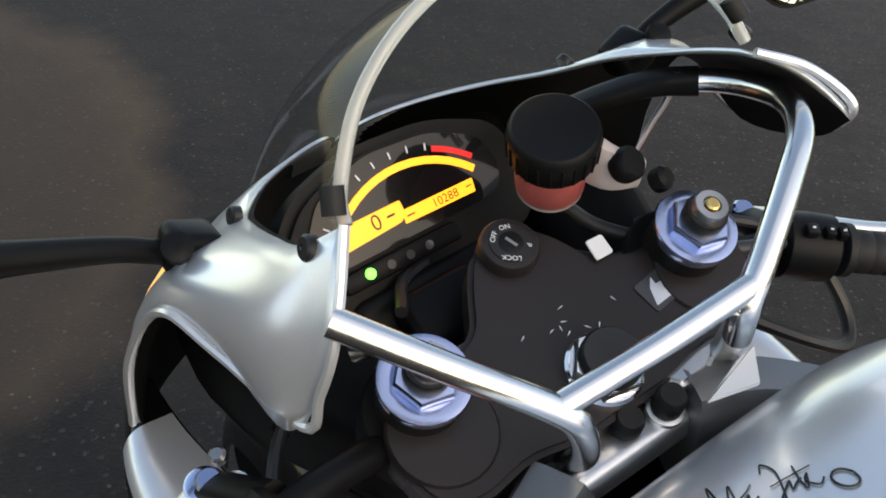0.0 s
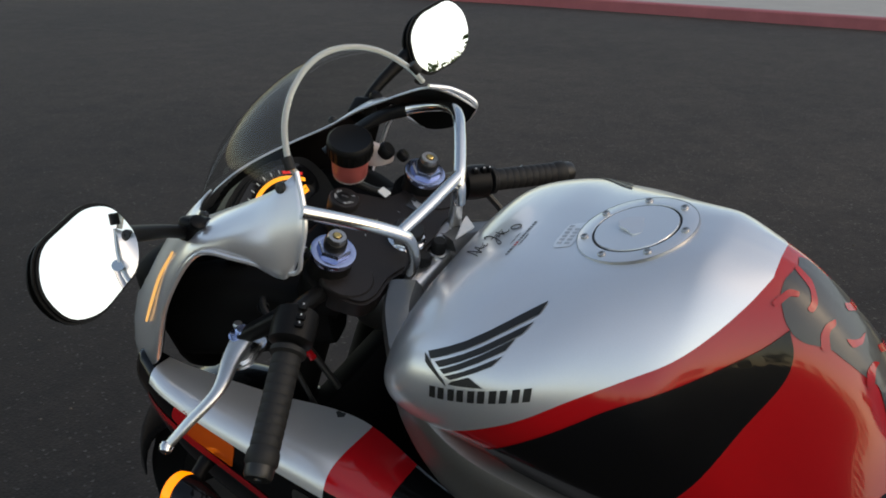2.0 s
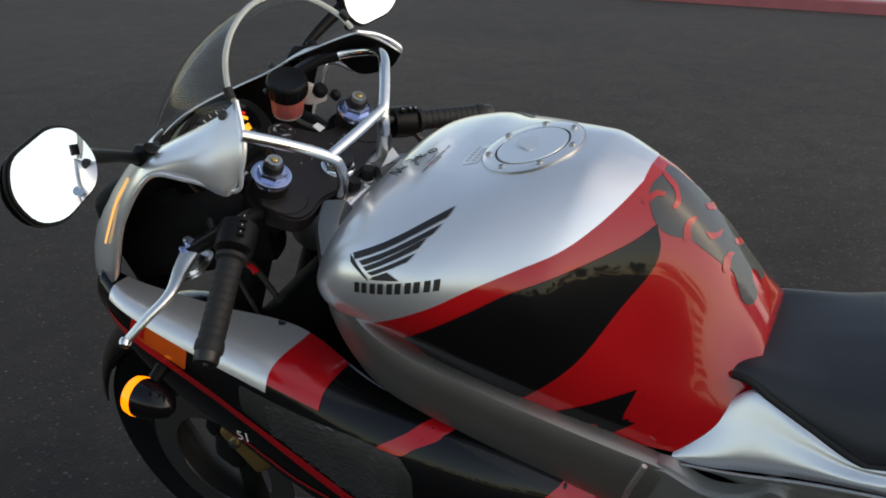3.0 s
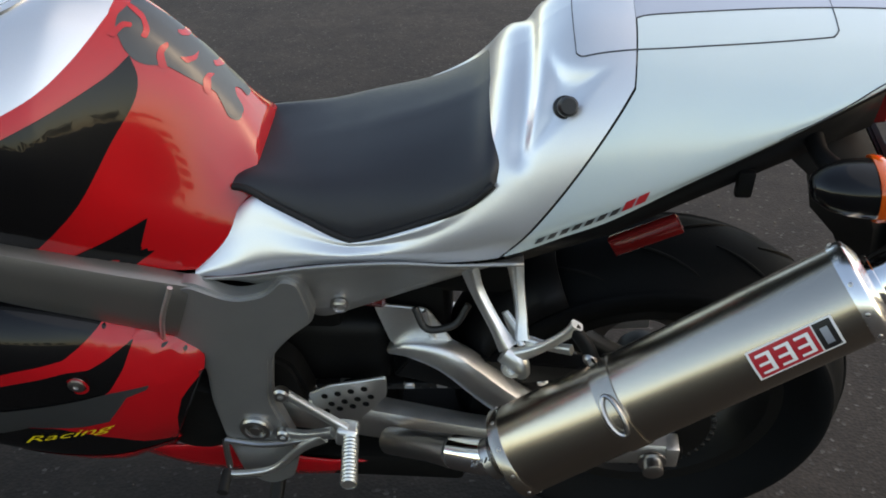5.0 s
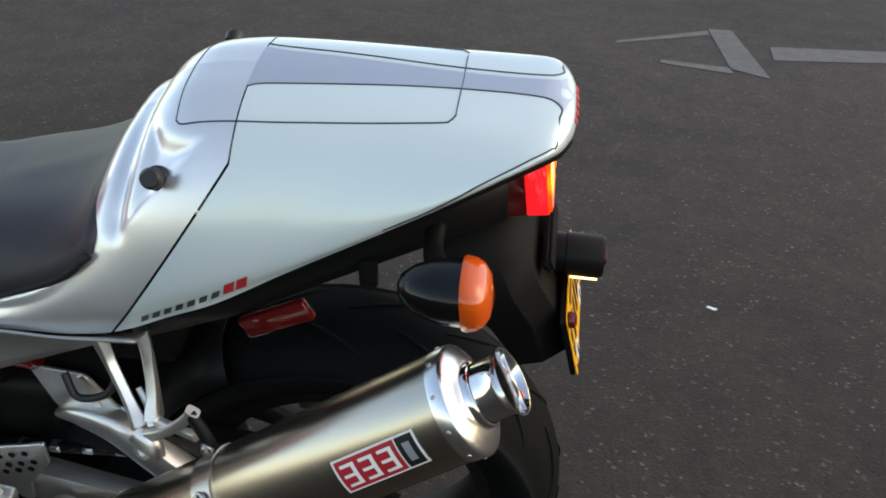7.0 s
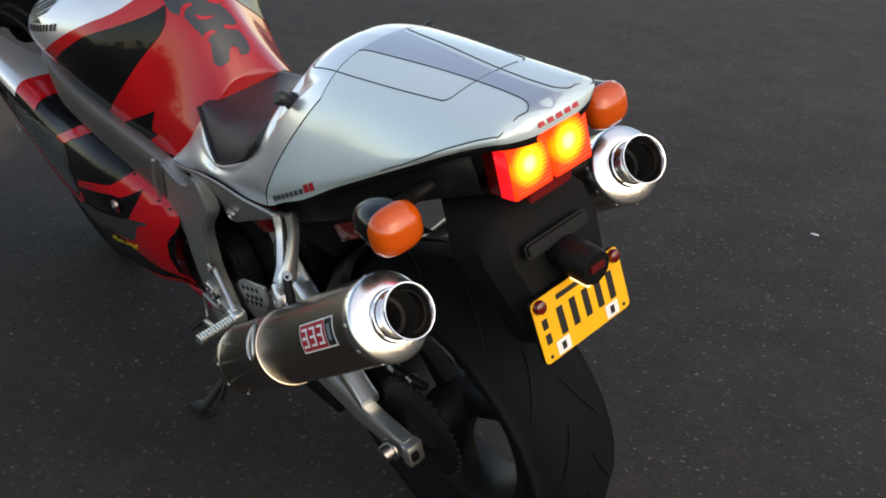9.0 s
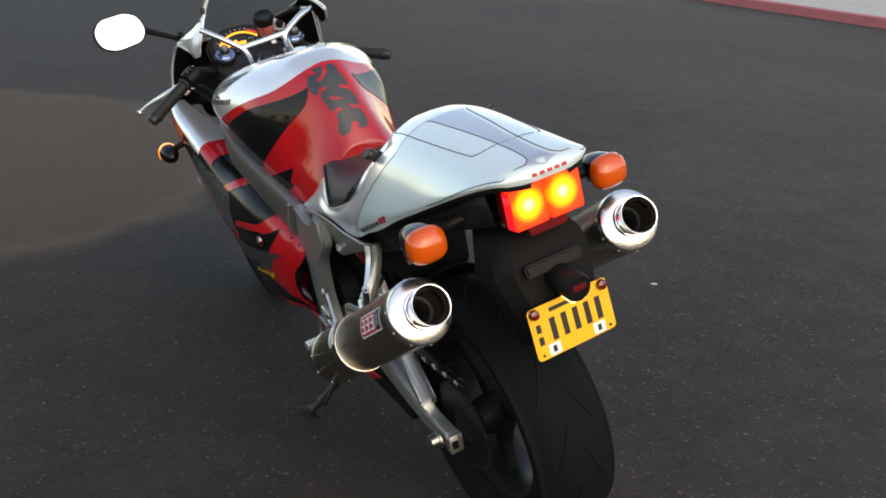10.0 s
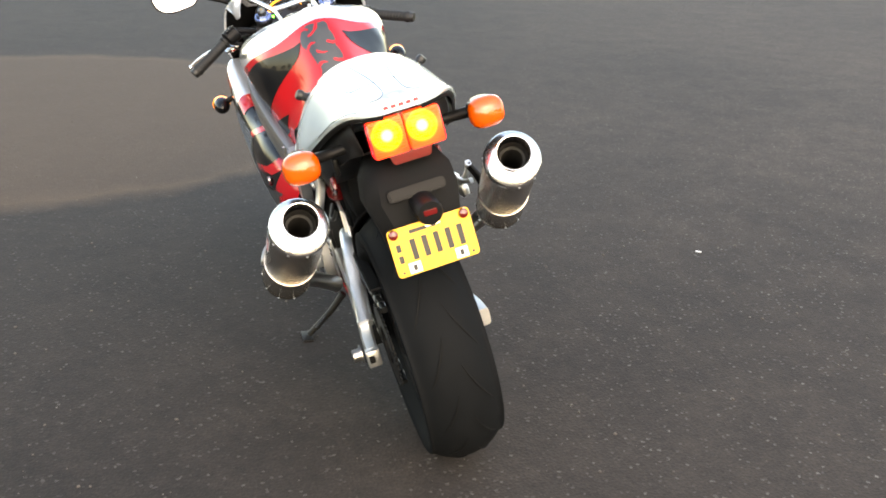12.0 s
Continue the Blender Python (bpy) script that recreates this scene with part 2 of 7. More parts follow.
def asphalt_material():
    m = bpy.data.materials.new("worn_asphalt")
    m.use_nodes = True
    nt = m.node_tree
    b = nt.nodes["Principled BSDF"]
    tc = nt.nodes.new("ShaderNodeTexCoord")

    def noise_node(scale, detail=5, rough=0.6):
        n = nt.nodes.new("ShaderNodeTexNoise")
        n.inputs["Scale"].default_value = scale
        n.inputs["Detail"].default_value = detail
        n.inputs["Roughness"].default_value = rough
        nt.links.new(tc.outputs["Object"], n.inputs["Vector"])
        return n

    big, mid, fine = noise_node(0.35), noise_node(4.0), noise_node(110.0, 4)
    stones = nt.nodes.new("ShaderNodeTexVoronoi")
    stones.inputs["Scale"].default_value = 130.0
    nt.links.new(tc.outputs["Object"], stones.inputs["Vector"])
    r1 = nt.nodes.new("ShaderNodeValToRGB")
    r1.color_ramp.elements[0].position, r1.color_ramp.elements[0].color = 0.38, (0.0186, 0.0143, 0.0119, 1)
    r1.color_ramp.elements[1].position, r1.color_ramp.elements[1].color = 0.62, (0.0340, 0.0264, 0.0211, 1)
    add = nt.nodes.new("ShaderNodeMath")
    add.operation = "MULTIPLY_ADD"
    add.inputs[1].default_value = 0.5
    nt.links.new(big.outputs[0], add.inputs[0])
    half = nt.nodes.new("ShaderNodeMath")
    half.operation = "MULTIPLY"
    half.inputs[1].default_value = 0.5
    nt.links.new(mid.outputs[0], half.inputs[0])
    nt.links.new(half.outputs[0], add.inputs[2])
    nt.links.new(add.outputs[0], r1.inputs[0])
    # pale chips in the binder: some stones only
    r2 = nt.nodes.new("ShaderNodeValToRGB")
    r2.color_ramp.elements[0].position, r2.color_ramp.elements[0].color = 0.84, (0, 0, 0, 1)
    r2.color_ramp.elements[1].position, r2.color_ramp.elements[1].color = 1.0, (1, 1, 1, 1)
    nt.links.new(stones.outputs["Color"], r2.inputs[0])
    mx = nt.nodes.new("ShaderNodeMix")
    mx.data_type = "RGBA"
    fac = nt.nodes.new("ShaderNodeMath")
    fac.operation = "MULTIPLY"
    fac.inputs[1].default_value = 0.35
    nt.links.new(r2.outputs[0], fac.inputs[0])
    nt.links.new(fac.outputs[0], mx.inputs[0])
    nt.links.new(r1.outputs[0], mx.inputs[6])
    mx.inputs[7].default_value = (0.27, 0.25, 0.23, 1)
    mg = nt.nodes.new("ShaderNodeMix")
    mg.data_type = "RGBA"
    mg.blend_type = "MULTIPLY"
    mg.inputs[0].default_value = 0.75
    nt.links.new(mx.outputs[2], mg.inputs[6])
    pits = nt.nodes.new("ShaderNodeMapRange")
    pits.inputs[1].default_value, pits.inputs[2].default_value = 0.34, 0.66
    pits.inputs[3].default_value, pits.inputs[4].default_value = 0.48, 0.96
    nt.links.new(fine.outputs[0], pits.inputs[0])
    mott = nt.nodes.new("ShaderNodeMapRange")
    mott.inputs[1].default_value, mott.inputs[2].default_value = 0.32, 0.68
    mott.inputs[3].default_value, mott.inputs[4].default_value = 0.62, 1.42
    nt.links.new(noise_node(26.0, 6, 0.7).outputs[0], mott.inputs[0])
    both_tex = nt.nodes.new("ShaderNodeMath")
    both_tex.operation = "MULTIPLY"
    nt.links.new(pits.outputs[0], both_tex.inputs[0])
    nt.links.new(mott.outputs[0], both_tex.inputs[1])
    nt.links.new(both_tex.outputs[0], mg.inputs[7])
    # pale brown patch with a soft edge
    sp = nt.nodes.new("ShaderNodeVectorMath")
    sp.operation = "DISTANCE"
    sp.inputs[1].default_value = (-1.35, 3.75, 0)
    wob = noise_node(0.9, 4)
    nt.links.new(tc.outputs["Object"], sp.inputs[0])
    wa = nt.nodes.new("ShaderNodeMath")
    wa.operation = "MULTIPLY_ADD"
    wa.inputs[1].default_value = 0.70
    nt.links.new(wob.outputs[0], wa.inputs[0])
    nt.links.new(sp.outputs["Value"], wa.inputs[2])
    pr = nt.nodes.new("ShaderNodeValToRGB")
    pr.color_ramp.elements[0].position, pr.color_ramp.elements[0].color = 0.36, (0.34, 0.34, 0.34, 1)
    pr.color_ramp.elements[1].position, pr.color_ramp.elements[1].color = 0.550, (0, 0, 0, 1)
    q = pr.color_ramp.elements.new(0.512)
    q.color = (0.46, 0.46, 0.46, 1)
    q = pr.color_ramp.elements.new(0.480)
    q.color = (0.33, 0.33, 0.33, 1)
    ws = nt.nodes.new("ShaderNodeMath")
    ws.operation = "MULTIPLY"
    ws.inputs[1].default_value = 0.25
    nt.links.new(wa.outputs[0], ws.inputs[0])
    nt.links.new(ws.outputs[0], pr.inputs[0])
    md = nt.nodes.new("ShaderNodeMix")
    md.data_type = "RGBA"
    nt.links.new(pr.outputs[0], md.inputs[0])
    nt.links.new(mg.outputs[2], md.inputs[6])
    md.inputs[7].default_value = (0.150, 0.100, 0.062, 1)
    # uneven light in the colour: paler towards the kerb, darker on the other side
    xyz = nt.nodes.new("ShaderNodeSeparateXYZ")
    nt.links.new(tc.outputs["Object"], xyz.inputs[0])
    light_grade = nt.nodes.new("ShaderNodeMath")
    light_grade.operation = "MULTIPLY_ADD"
    light_grade.inputs[1].default_value = 2.2
    nt.links.new(noise_node(0.8, 5).outputs[0], light_grade.inputs[0])
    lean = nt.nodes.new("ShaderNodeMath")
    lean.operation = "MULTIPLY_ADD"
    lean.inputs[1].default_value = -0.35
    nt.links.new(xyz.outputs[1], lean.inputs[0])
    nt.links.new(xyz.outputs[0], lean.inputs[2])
    nt.links.new(lean.outputs[0], light_grade.inputs[2])
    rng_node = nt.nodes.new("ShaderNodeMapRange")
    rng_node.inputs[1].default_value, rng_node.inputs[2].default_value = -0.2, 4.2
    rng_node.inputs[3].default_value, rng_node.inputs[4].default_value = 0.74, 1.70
    nt.links.new(light_grade.outputs[0], rng_node.inputs[0])
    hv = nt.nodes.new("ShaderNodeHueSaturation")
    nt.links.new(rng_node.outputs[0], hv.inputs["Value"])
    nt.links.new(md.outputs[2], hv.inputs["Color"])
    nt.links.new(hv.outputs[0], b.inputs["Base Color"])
    b.inputs["Roughness"].default_value = 0.85
    b.inputs["Specular IOR Level"].default_value = 0.3
    bp = nt.nodes.new("ShaderNodeBump")
    bp.inputs["Strength"].default_value = 0.4
    bp.inputs["Distance"].default_value = 0.003
    nt.links.new(stones.outputs["Distance"], bp.inputs["Height"])
    nt.links.new(bp.outputs[0], b.inputs["Normal"])
    return m


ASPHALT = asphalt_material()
KERBRED = mat("red_kerb_paint", (0.36, 0.10, 0.11), 0.6, grain=0.3, grain_scale=80, stain=0.5, stain_scale=3, bump=0.3, bump_scale=90)
CONCRETE = mat("pale_concrete", (0.36, 0.34, 0.31), 0.8, grain=0.3, grain_scale=60, stain=0.3, stain_scale=2, bump=0.3, bump_scale=80)
ROADPAINT = mat("worn_road_paint", (0.105, 0.100, 0.095), 0.8, grain=0.8, grain_scale=60, stain=0.9, stain_scale=11, bump=0.3, bump_scale=120)
BARK = mat("bark", (0.10, 0.075, 0.055), 0.9, grain=0.4, grain_scale=30, stain=0.3, bump=0.5, bump_scale=25)
LEAF = mat("leaves", (0.055, 0.095, 0.025), 0.6, grain=0.4, grain_scale=3, stain=0.6, stain_scale=0.7)
GRASS = mat("grass_bank", (0.07, 0.10, 0.03), 0.85, grain=0.5, grain_scale=6, stain=0.5, stain_scale=0.4)


# ---------------------------------------------------------------- mesh helpers
def cr(pts, n):
    """Catmull-Rom through the points, n steps a span."""
    p = np.array(pts, float)
    if len(p) < 3:
        return np.array([p[0] + (p[-1] - p[0]) * k / n for k in range(n + 1)])
    q = np.vstack([2 * p[:1] - p[1:2], p, 2 * p[-1:] - p[-2:-1]])
    out = []
    for i in range(len(p) - 1):
        a, b, c, d = q[i:i + 4]
        for k in range(n):
            t = k / n
            out.append(0.5 * (2 * b + (c - a) * t + (2 * a - 5 * b + 4 * c - d) * t * t + (3 * b - a - 3 * c + d) * t ** 3))
    out.append(p[-1])
    return np.array(out)


def grid_bm(rows, close_u=False, caps=False):
    bm = bmesh.new()
    vs = [[bm.verts.new(p) for p in row] for row in rows]
    n = len(rows[0])
    for a, b in zip(vs, vs[1:]):
        for k in range(n if close_u else n - 1):
            j = (k + 1) % n
            bm.faces.new((a[k], a[j], b[j], b[k]))
    if caps:
        bm.faces.new(vs[0][::-1])
        bm.faces.new(vs[-1])
    return bm


def sym_rows(stations, nu=4, ny=5, cx=0.0):
    """Rings from half sections: (y, [(x, z) from the top middle outward and down])."""
    ys = np.array([s[0] for s in stations], float)
    prof = np.array([s[1] for s in stations], float)
    flat = np.hstack([ys[:, None], prof.reshape(len(ys), -1)])
    fine = cr(flat, ny)
    rows = []
    for r in fine:
        half = cr(r[1:].reshape(-1, 2), nu)
        left = [(cx - x, r[0], z) for x, z in half[::-1]]
        right = [(cx + x, r[0], z) for x, z in half[1:]]
        rows.append(left + right)
    return rows


def side_rows(stations, nu=4, ny=5):
    """Open rows from sections: (y, [(x, z), ...])."""
    flat = np.array([[s[0], *np.ravel(s[1])] for s in stations], float)
    return [[(x, r[0], z) for x, z in cr(r[1:].reshape(-1, 2), nu)] for r in cr(flat, ny)]


def tube_bm(path, radius, seg=12, steps=6, smooth=True):
    p = cr(path, steps) if smooth else np.array(path, float)
    rad = np.interp(np.linspace(0, 1, len(p)), np.linspace(0, 1, len(radius)), radius) if isinstance(radius, (list, tuple)) else [radius] * len(p)
    rows, up = [], None
    for i, c in enumerate(p):
        t = Vector(p[min(i + 1, len(p) - 1)] - p[max(i - 1, 0)]).normalized()
        if up is None:
            up = t.orthogonal().normalized()
        up = (up - t * up.dot(t)).normalized()
        s = t.cross(up)
        rows.append([Vector(c) + (up * math.cos(a) + s * math.sin(a)) * rad[i] for a in np.linspace(0, 2 * math.pi, seg, endpoint=False)])
    return grid_bm(rows, True, True)


def bar_bm(path, sizes, steps=6, power=4.0, seg=20, up=(0, 0, 1)):
    """A beam with rounded-rectangle sections: sizes are (across, high) along the path."""
    p = cr(path, steps)
    sz = cr([(a, b, 0) for a, b in sizes], max(1, (len(p) - 1) // (len(sizes) - 1)))
    sz = np.array([[np.interp(i / (len(p) - 1), np.linspace(0, 1, len(sz)), sz[:, k]) for k in (0, 1)] for i in range(len(p))])
    rows = []
    for i, c in enumerate(p):
        t = Vector(p[min(i + 1, len(p) - 1)] - p[max(i - 1, 0)]).normalized()
        u = (Vector(up) - t * t.dot(Vector(up))).normalized()
        s = t.cross(u)
        ring = []
        for a in np.linspace(0, 2 * math.pi, seg, endpoint=False):
            ca, sa = math.cos(a), math.sin(a)
            f = (abs(ca) ** power + abs(sa) ** power) ** (-1 / power)
            ring.append(Vector(c) + s * (ca * f * sz[i][0] / 2) + u * (sa * f * sz[i][1] / 2))
        rows.append(ring)
    return grid_bm(rows, True, True)


def frame_of(axis):
    z = Vector(axis).normalized()
    x = z.orthogonal().normalized()
    return Matrix((x, z.cross(x), z)).transposed()


def lathe_bm(profile, base, axis, seg=32, caps=True):
    """Turned form: profile rows (radius, height along the axis)."""
    f = frame_of(axis)
    rows = [[Vector(base) + f @ Vector((r * math.cos(a), r * math.sin(a), h)) for a in np.linspace(0, 2 * math.pi, seg, endpoint=False)] for r, h in profile]
    return grid_bm(rows, True, caps)


def box_bm(size, m=Matrix(), bevel=0.003, segs=2):
    bm = bmesh.new()
    bmesh.ops.create_cube(bm, size=1)
    bmesh.ops.scale(bm, vec=size, verts=bm.verts)
    if bevel:
        bmesh.ops.bevel(bm, geom=bm.edges[:], offset=bevel, segments=segs, affect="EDGES", profile=0.5)
    bmesh.ops.transform(bm, matrix=m, verts=bm.verts)
    return bm


def rounded(poly, r=0.008, n=4):
    """A polygon with its corners rounded."""
    out = []
    k = len(poly)
    for i in range(k):
        p, a, b = Vector(poly[i]), Vector(poly[i - 1]), Vector(poly[(i + 1) % k])
        d1, d2 = (a - p), (b - p)
        q = min(r, d1.length * 0.45, d2.length * 0.45)
        s, e = p + d1.normalized() * q, p + d2.normalized() * q
        for j in range(n + 1):
            t = j / n
            out.append(s * (1 - t) ** 2 + p * 2 * t * (1 - t) + e * t * t)
    return out


def plate_bm(poly, thick, m, bevel=0.0015, r=0.006, bow=None):
    """A plate cut to a polygon in its own x-y plane, z from 0 to thick, laid by m."""
    pts = rounded(poly, r)
    bm = bmesh.new()
    f = bm.faces.new([bm.verts.new((p[0], p[1], 0)) for p in pts])
    ext = bmesh.ops.extrude_face_region(bm, geom=[f])
    bmesh.ops.translate(bm, vec=(0, 0, thick), verts=[v for v in ext["geom"] if isinstance(v, bmesh.types.BMVert)])
    bmesh.ops.recalc_face_normals(bm, faces=bm.faces[:])
    if bevel:
        edges = [e for e in bm.edges if len(e.link_faces) == 2 and any(len(g.verts) > 4 for g in e.link_faces)]
        bmesh.ops.bevel(bm, geom=edges, offset=bevel, segments=2, affect="EDGES")
    bmesh.ops.transform(bm, matrix=m, verts=bm.verts)
    return bm


# plates that stand along the machine: plate x = forward (y), plate y = up (z), thickness towards -x or +x
def along(x, side=-1):
    return Matrix(((0, 0, side, x), (1, 0, 0, 0), (0, 1, 0, 0), (0, 0, 0, 1)))


def join_bm(*bms):
    out = bmesh.new()
    for b in bms:
        me = bpy.data.meshes.new("tmp")
        b.to_mesh(me)
        b.free()
        out.from_mesh(me)
        bpy.data.meshes.remove(me)
    return out


def mirror_x(bm, cx=0.0):
    out = bm.copy()
    for v in out.verts:
        v.co.x = 2 * cx - v.co.x
    bmesh.ops.reverse_faces(out, faces=out.faces[:])
    return out


def part(name, bm, material, parent, label="", smooth=40.0, solid=0.0, fix=True):
    if fix:
        bmesh.ops.recalc_face_normals(bm, faces=bm.faces[:])
    me = bpy.data.meshes.new(name)
    bm.to_mesh(me)
    bm.free()
    me.materials.append(material)
    if smooth:
        me.shade_smooth()
        me.set_sharp_from_angle(angle=radians(smooth))
    ob = new(name, me)
    ob.parent = parent
    if label:
        tagged(ob, label)
    if solid:
        md = ob.modifiers.new("solid", "SOLIDIFY")
        md.thickness, md.offset = solid, -1.0
    return ob


def both(name, bm, material, parent, label="", cx=0.0, **kw):
    other = mirror_x(bm, cx)
    return part(name, bm, material, parent, label, **kw), part(name, other, material, parent, label, **kw)


def tree_of(bm):
    bmesh.ops.recalc_face_normals(bm, faces=bm.faces[:])
    bm.normal_update()
    return BVHTree.FromBMesh(bm)


def decal_bm(poly, skin, origin, u, v, lift=0.0013, step=0.012, r=0.0):
    """A flat outline (in u, v from origin) laid onto a skin along u x v."""
    origin, u, v = Vector(origin), Vector(u).normalized(), Vector(v).normalized()
    n = u.cross(v).normalized()
    pts = rounded(poly, r, 3) if r else [Vector(p) for p in poly]
    bm = bmesh.new()
    bm.faces.new([bm.verts.new((p[0], p[1], 0)) for p in pts])
    bmesh.ops.triangulate(bm, faces=bm.faces[:])
    xs, ys = [p[0] for p in pts], [p[1] for p in pts]
    for k, (lo, hi) in enumerate(((min(xs), max(xs)), (min(ys), max(ys)))):
        for c in np.arange(math.ceil(lo / step) * step, hi, step):
            co, no = [0, 0, 0], [0, 0, 0]
            co[k], no[k] = c, 1
            bmesh.ops.bisect_plane(bm, geom=bm.verts[:] + bm.edges[:] + bm.faces[:], plane_co=co, plane_no=no)
    for w in bm.verts:
        p = origin + u * w.co.x + v * w.co.y
        hit, nor, _, _ = skin.ray_cast(p + n * 2.0, -n)
        if hit is None:
            hit, nor, _, _ = skin.find_nearest(p)
        if nor.dot(n) < 0:
            nor = -nor
        w.co = hit + nor * lift
    return bm


LEFT = dict(origin=(0, 0, 0), u=(0, -1, 0), v=(0, 0, 1))     # seen from the left side: outline in (-y, z)


def decal_left(name, poly_yz, skin, material, parent, label="", lift=0.0013, step=0.012, r=0.0, twin=False, cx=0.0):
    bm = decal_bm([(-y, z) for y, z in poly_yz], skin, lift=lift, step=step, r=r, **LEFT)
    if twin:
        part(name, mirror_x(bm, cx), material, parent, label, fix=False)
    return part(name, bm, material, parent, label, fix=False)


def text_bm(body, size, m, depth=0.0):
    cu = bpy.data.curves.new("lettering", "FONT")
    cu.body, cu.size, cu.align_x, cu.align_y, cu.extrude = body, size, "CENTER", "CENTER", depth
    cu.resolution_u = 3
    ob = bpy.data.objects.new("lettering", cu)
    scene.collection.objects.link(ob)
    dg = bpy.context.evaluated_depsgraph_get()
    me = bpy.data.meshes.new_from_object(ob.evaluated_get(dg))
    bm = bmesh.new()
    bm.from_mesh(me)
    bmesh.ops.transform(bm, matrix=m, verts=bm.verts)
    bpy.data.objects.remove(ob)
    bpy.data.meshes.remove(me)
    bpy.data.curves.remove(cu)
    return bm


def basis(origin, u, v):
    """A pose whose x runs along u and whose y leans to v."""
    x = Vector(u).normalized()
    z = x.cross(Vector(v)).normalized()
    y = z.cross(x)
    m = Matrix((x, y, z)).transposed().to_4x4()
    m.translation = Vector(origin)
    return m


# ---------------------------------------------------------------- ground
G0 = -.018          # level of the lot


def ground():
    bm = bmesh.new()
    cuts = [-600, -120, -40, -15, -6, -2, 2, 6, 12, 16, 40, 120, 600]
    vs = [[bm.verts.new((x, y, G0)) for y in cuts] for x in cuts]
    for a, b in zip(vs, vs[1:]):
        for k in range(len(cuts) - 1):
            bm.faces.new((a[k], b[k], b[k + 1], a[k + 1]))
    me = bpy.data.meshes.new("ground")
    bm.to_mesh(me)
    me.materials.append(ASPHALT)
    ob = new("ground", me)
    tagged(ob, "dark brown-grey worn asphalt of a parking lot", "ground", kind="structure")


ground()
KERB = cr([(12.2, -14), (12.2, -6), (12.3, 1.3), (12.45, 5), (12.5, 7.2), (12.3, 9.0), (12.1, 12.0), (12.3, 16.0), (13.0, 22.0), (14, 40), (15, 90)], 8)


def strip_along(path, offs):
    rows = []
    for i, p in enumerate(path):
        t = path[min(i + 1, len(path) - 1)] - path[max(i - 1, 0)]
        n = np.array([t[1], -t[0]]) / np.hypot(*t)
        rows.append([(p[0] + n[0] * o, p[1] + n[1] * o, z) for o, z in offs])
    return grid_bm(rows)


kerb = part("kerb", strip_along(KERB, [(0, -0.05), (0.0, 0.12), (0.02, 0.14), (0.15, 0.145), (0.16, 0.13), (0.16, 0.0)]), KERBRED, None)
tagged(kerb, "faded red-painted concrete kerb along the lot", "kerb", kind="structure")
walk_slab = part("pavement", strip_along(KERB, [(0.163, -0.02), (0.163, 0.138), (5.9, 0.16), (5.9, 0.0)]), CONCRETE, None)
tagged(walk_slab, "pale concrete pavement behind the red kerb", "pavement", kind="structure")
bank = part("ground_bank", strip_along(KERB, [(5.905, 0.0), (5.905, 0.15), (8, 0.4), (14, 0.9), (40, 1.0), (40, -0.1)]), GRASS, None)
tagged(bank, "grass strip beyond the pavement", "grass", kind="structure")


def road_mark(poly):
    bm = plate_bm(poly, 0.003, pose(0, 0, G0 + 0.001), bevel=0, r=0.02)
    return tagged(part("road_marking", bm, ROADPAINT, None), "worn white painted line on the asphalt", "road marking", group="road markings", kind="structure")


road_mark([(4.275, -1.60), (4.44, -2.83), (4.21, -2.80), (3.965, -1.565)])
road_mark([(4.62, -1.30), (4.63, -1.44), (3.57, -1.475), (3.72, -1.30)])
road_mark([(3.62, -1.300), (3.74, -1.296), (3.80, -0.95), (3.73, -0.94)])
road_mark([(4.58, -1.29), (4.39, -1.05), (4.16, -0.74), (4.10, -0.72), (4.33, -1.08), (4.48, -1.29)])

# ---------------------------------------------------------------- motorcycle
# Built upright in its own frame (x right, y forward, z up), then leant onto its side stand.
LEAN = 15.38
bike = new("motorcycle")
bike.matrix_world = pose(0.0239, 0, 0.0032, 0, -LEAN, 0)
tagged(bike, "silver, red and black sport motorcycle leaning on its side stand", "motorcycle")
CX = 0.012          # middle of the tank
FX = 0.020          # middle of the fairing

# fuel tank
TANK_ST = [
    (0.468, [(0, .790), (.03, .788), (.055, .778), (.08, .757), (.105, .728), (.125, .70), (.14, .660)]),
    (0.500, [(0, .838), (.03, .833), (.055, .812), (.085, .777), (.115, .737), (.137, .70), (.152, .655)]),
    (0.550, [(0, .905), (.03, .900), (.057, .872), (.087, .822), (.12, .762), (.147, .71), (.163, .655)]),
    (0.610, [(0, .964), (.035, .956), (.067, .924), (.103, .862), (.138, .782), (.158, .73), (.170, .660)]),
    (0.680, [(0, .990), (.042, .986), (.080, .966), (.128, .908), (.166, .833), (.182, .762), (.185, .685)]),
    (0.725, [(0, .991), (.050, .988), (.092, .970), (.148, .920), (.189, .852), (.198, .780), (.193, .702)]),
    (0.795, [(0, .978), (.060, .976), (.108, .964), (.166, .929), (.206, .872), (.218, .80), (.201, .724)]),
    (0.865, [(0, .962), (.070, .960), (.130, .949), (.190, .921), (.226, .876), (.227, .81), (.204, .746)]),
    (0.930, [(0, .949), (.085, .947), (.152, .936), (.206, .911), (.233, .871), (.231, .82), (.206, .772)]),
    (1.000, [(0, .925), (.09, .923), (.157, .912), (.202, .889), (.224, .857), (.222, .82), (.202, .785)]),
    (1.040, [(0, .893), (.08, .891), (.14, .881), (.18, .863), (.2, .840), (.198, .815), (.18, .795)]),
    (1.055, [(0, .860), (.06, .859), (.11, .853), (.145, .842), (.16, .827), (.158, .812), (.145, .80)]),
]
tank_bm = grid_bm(sym_rows(TANK_ST, 8, 8, CX), caps=True)
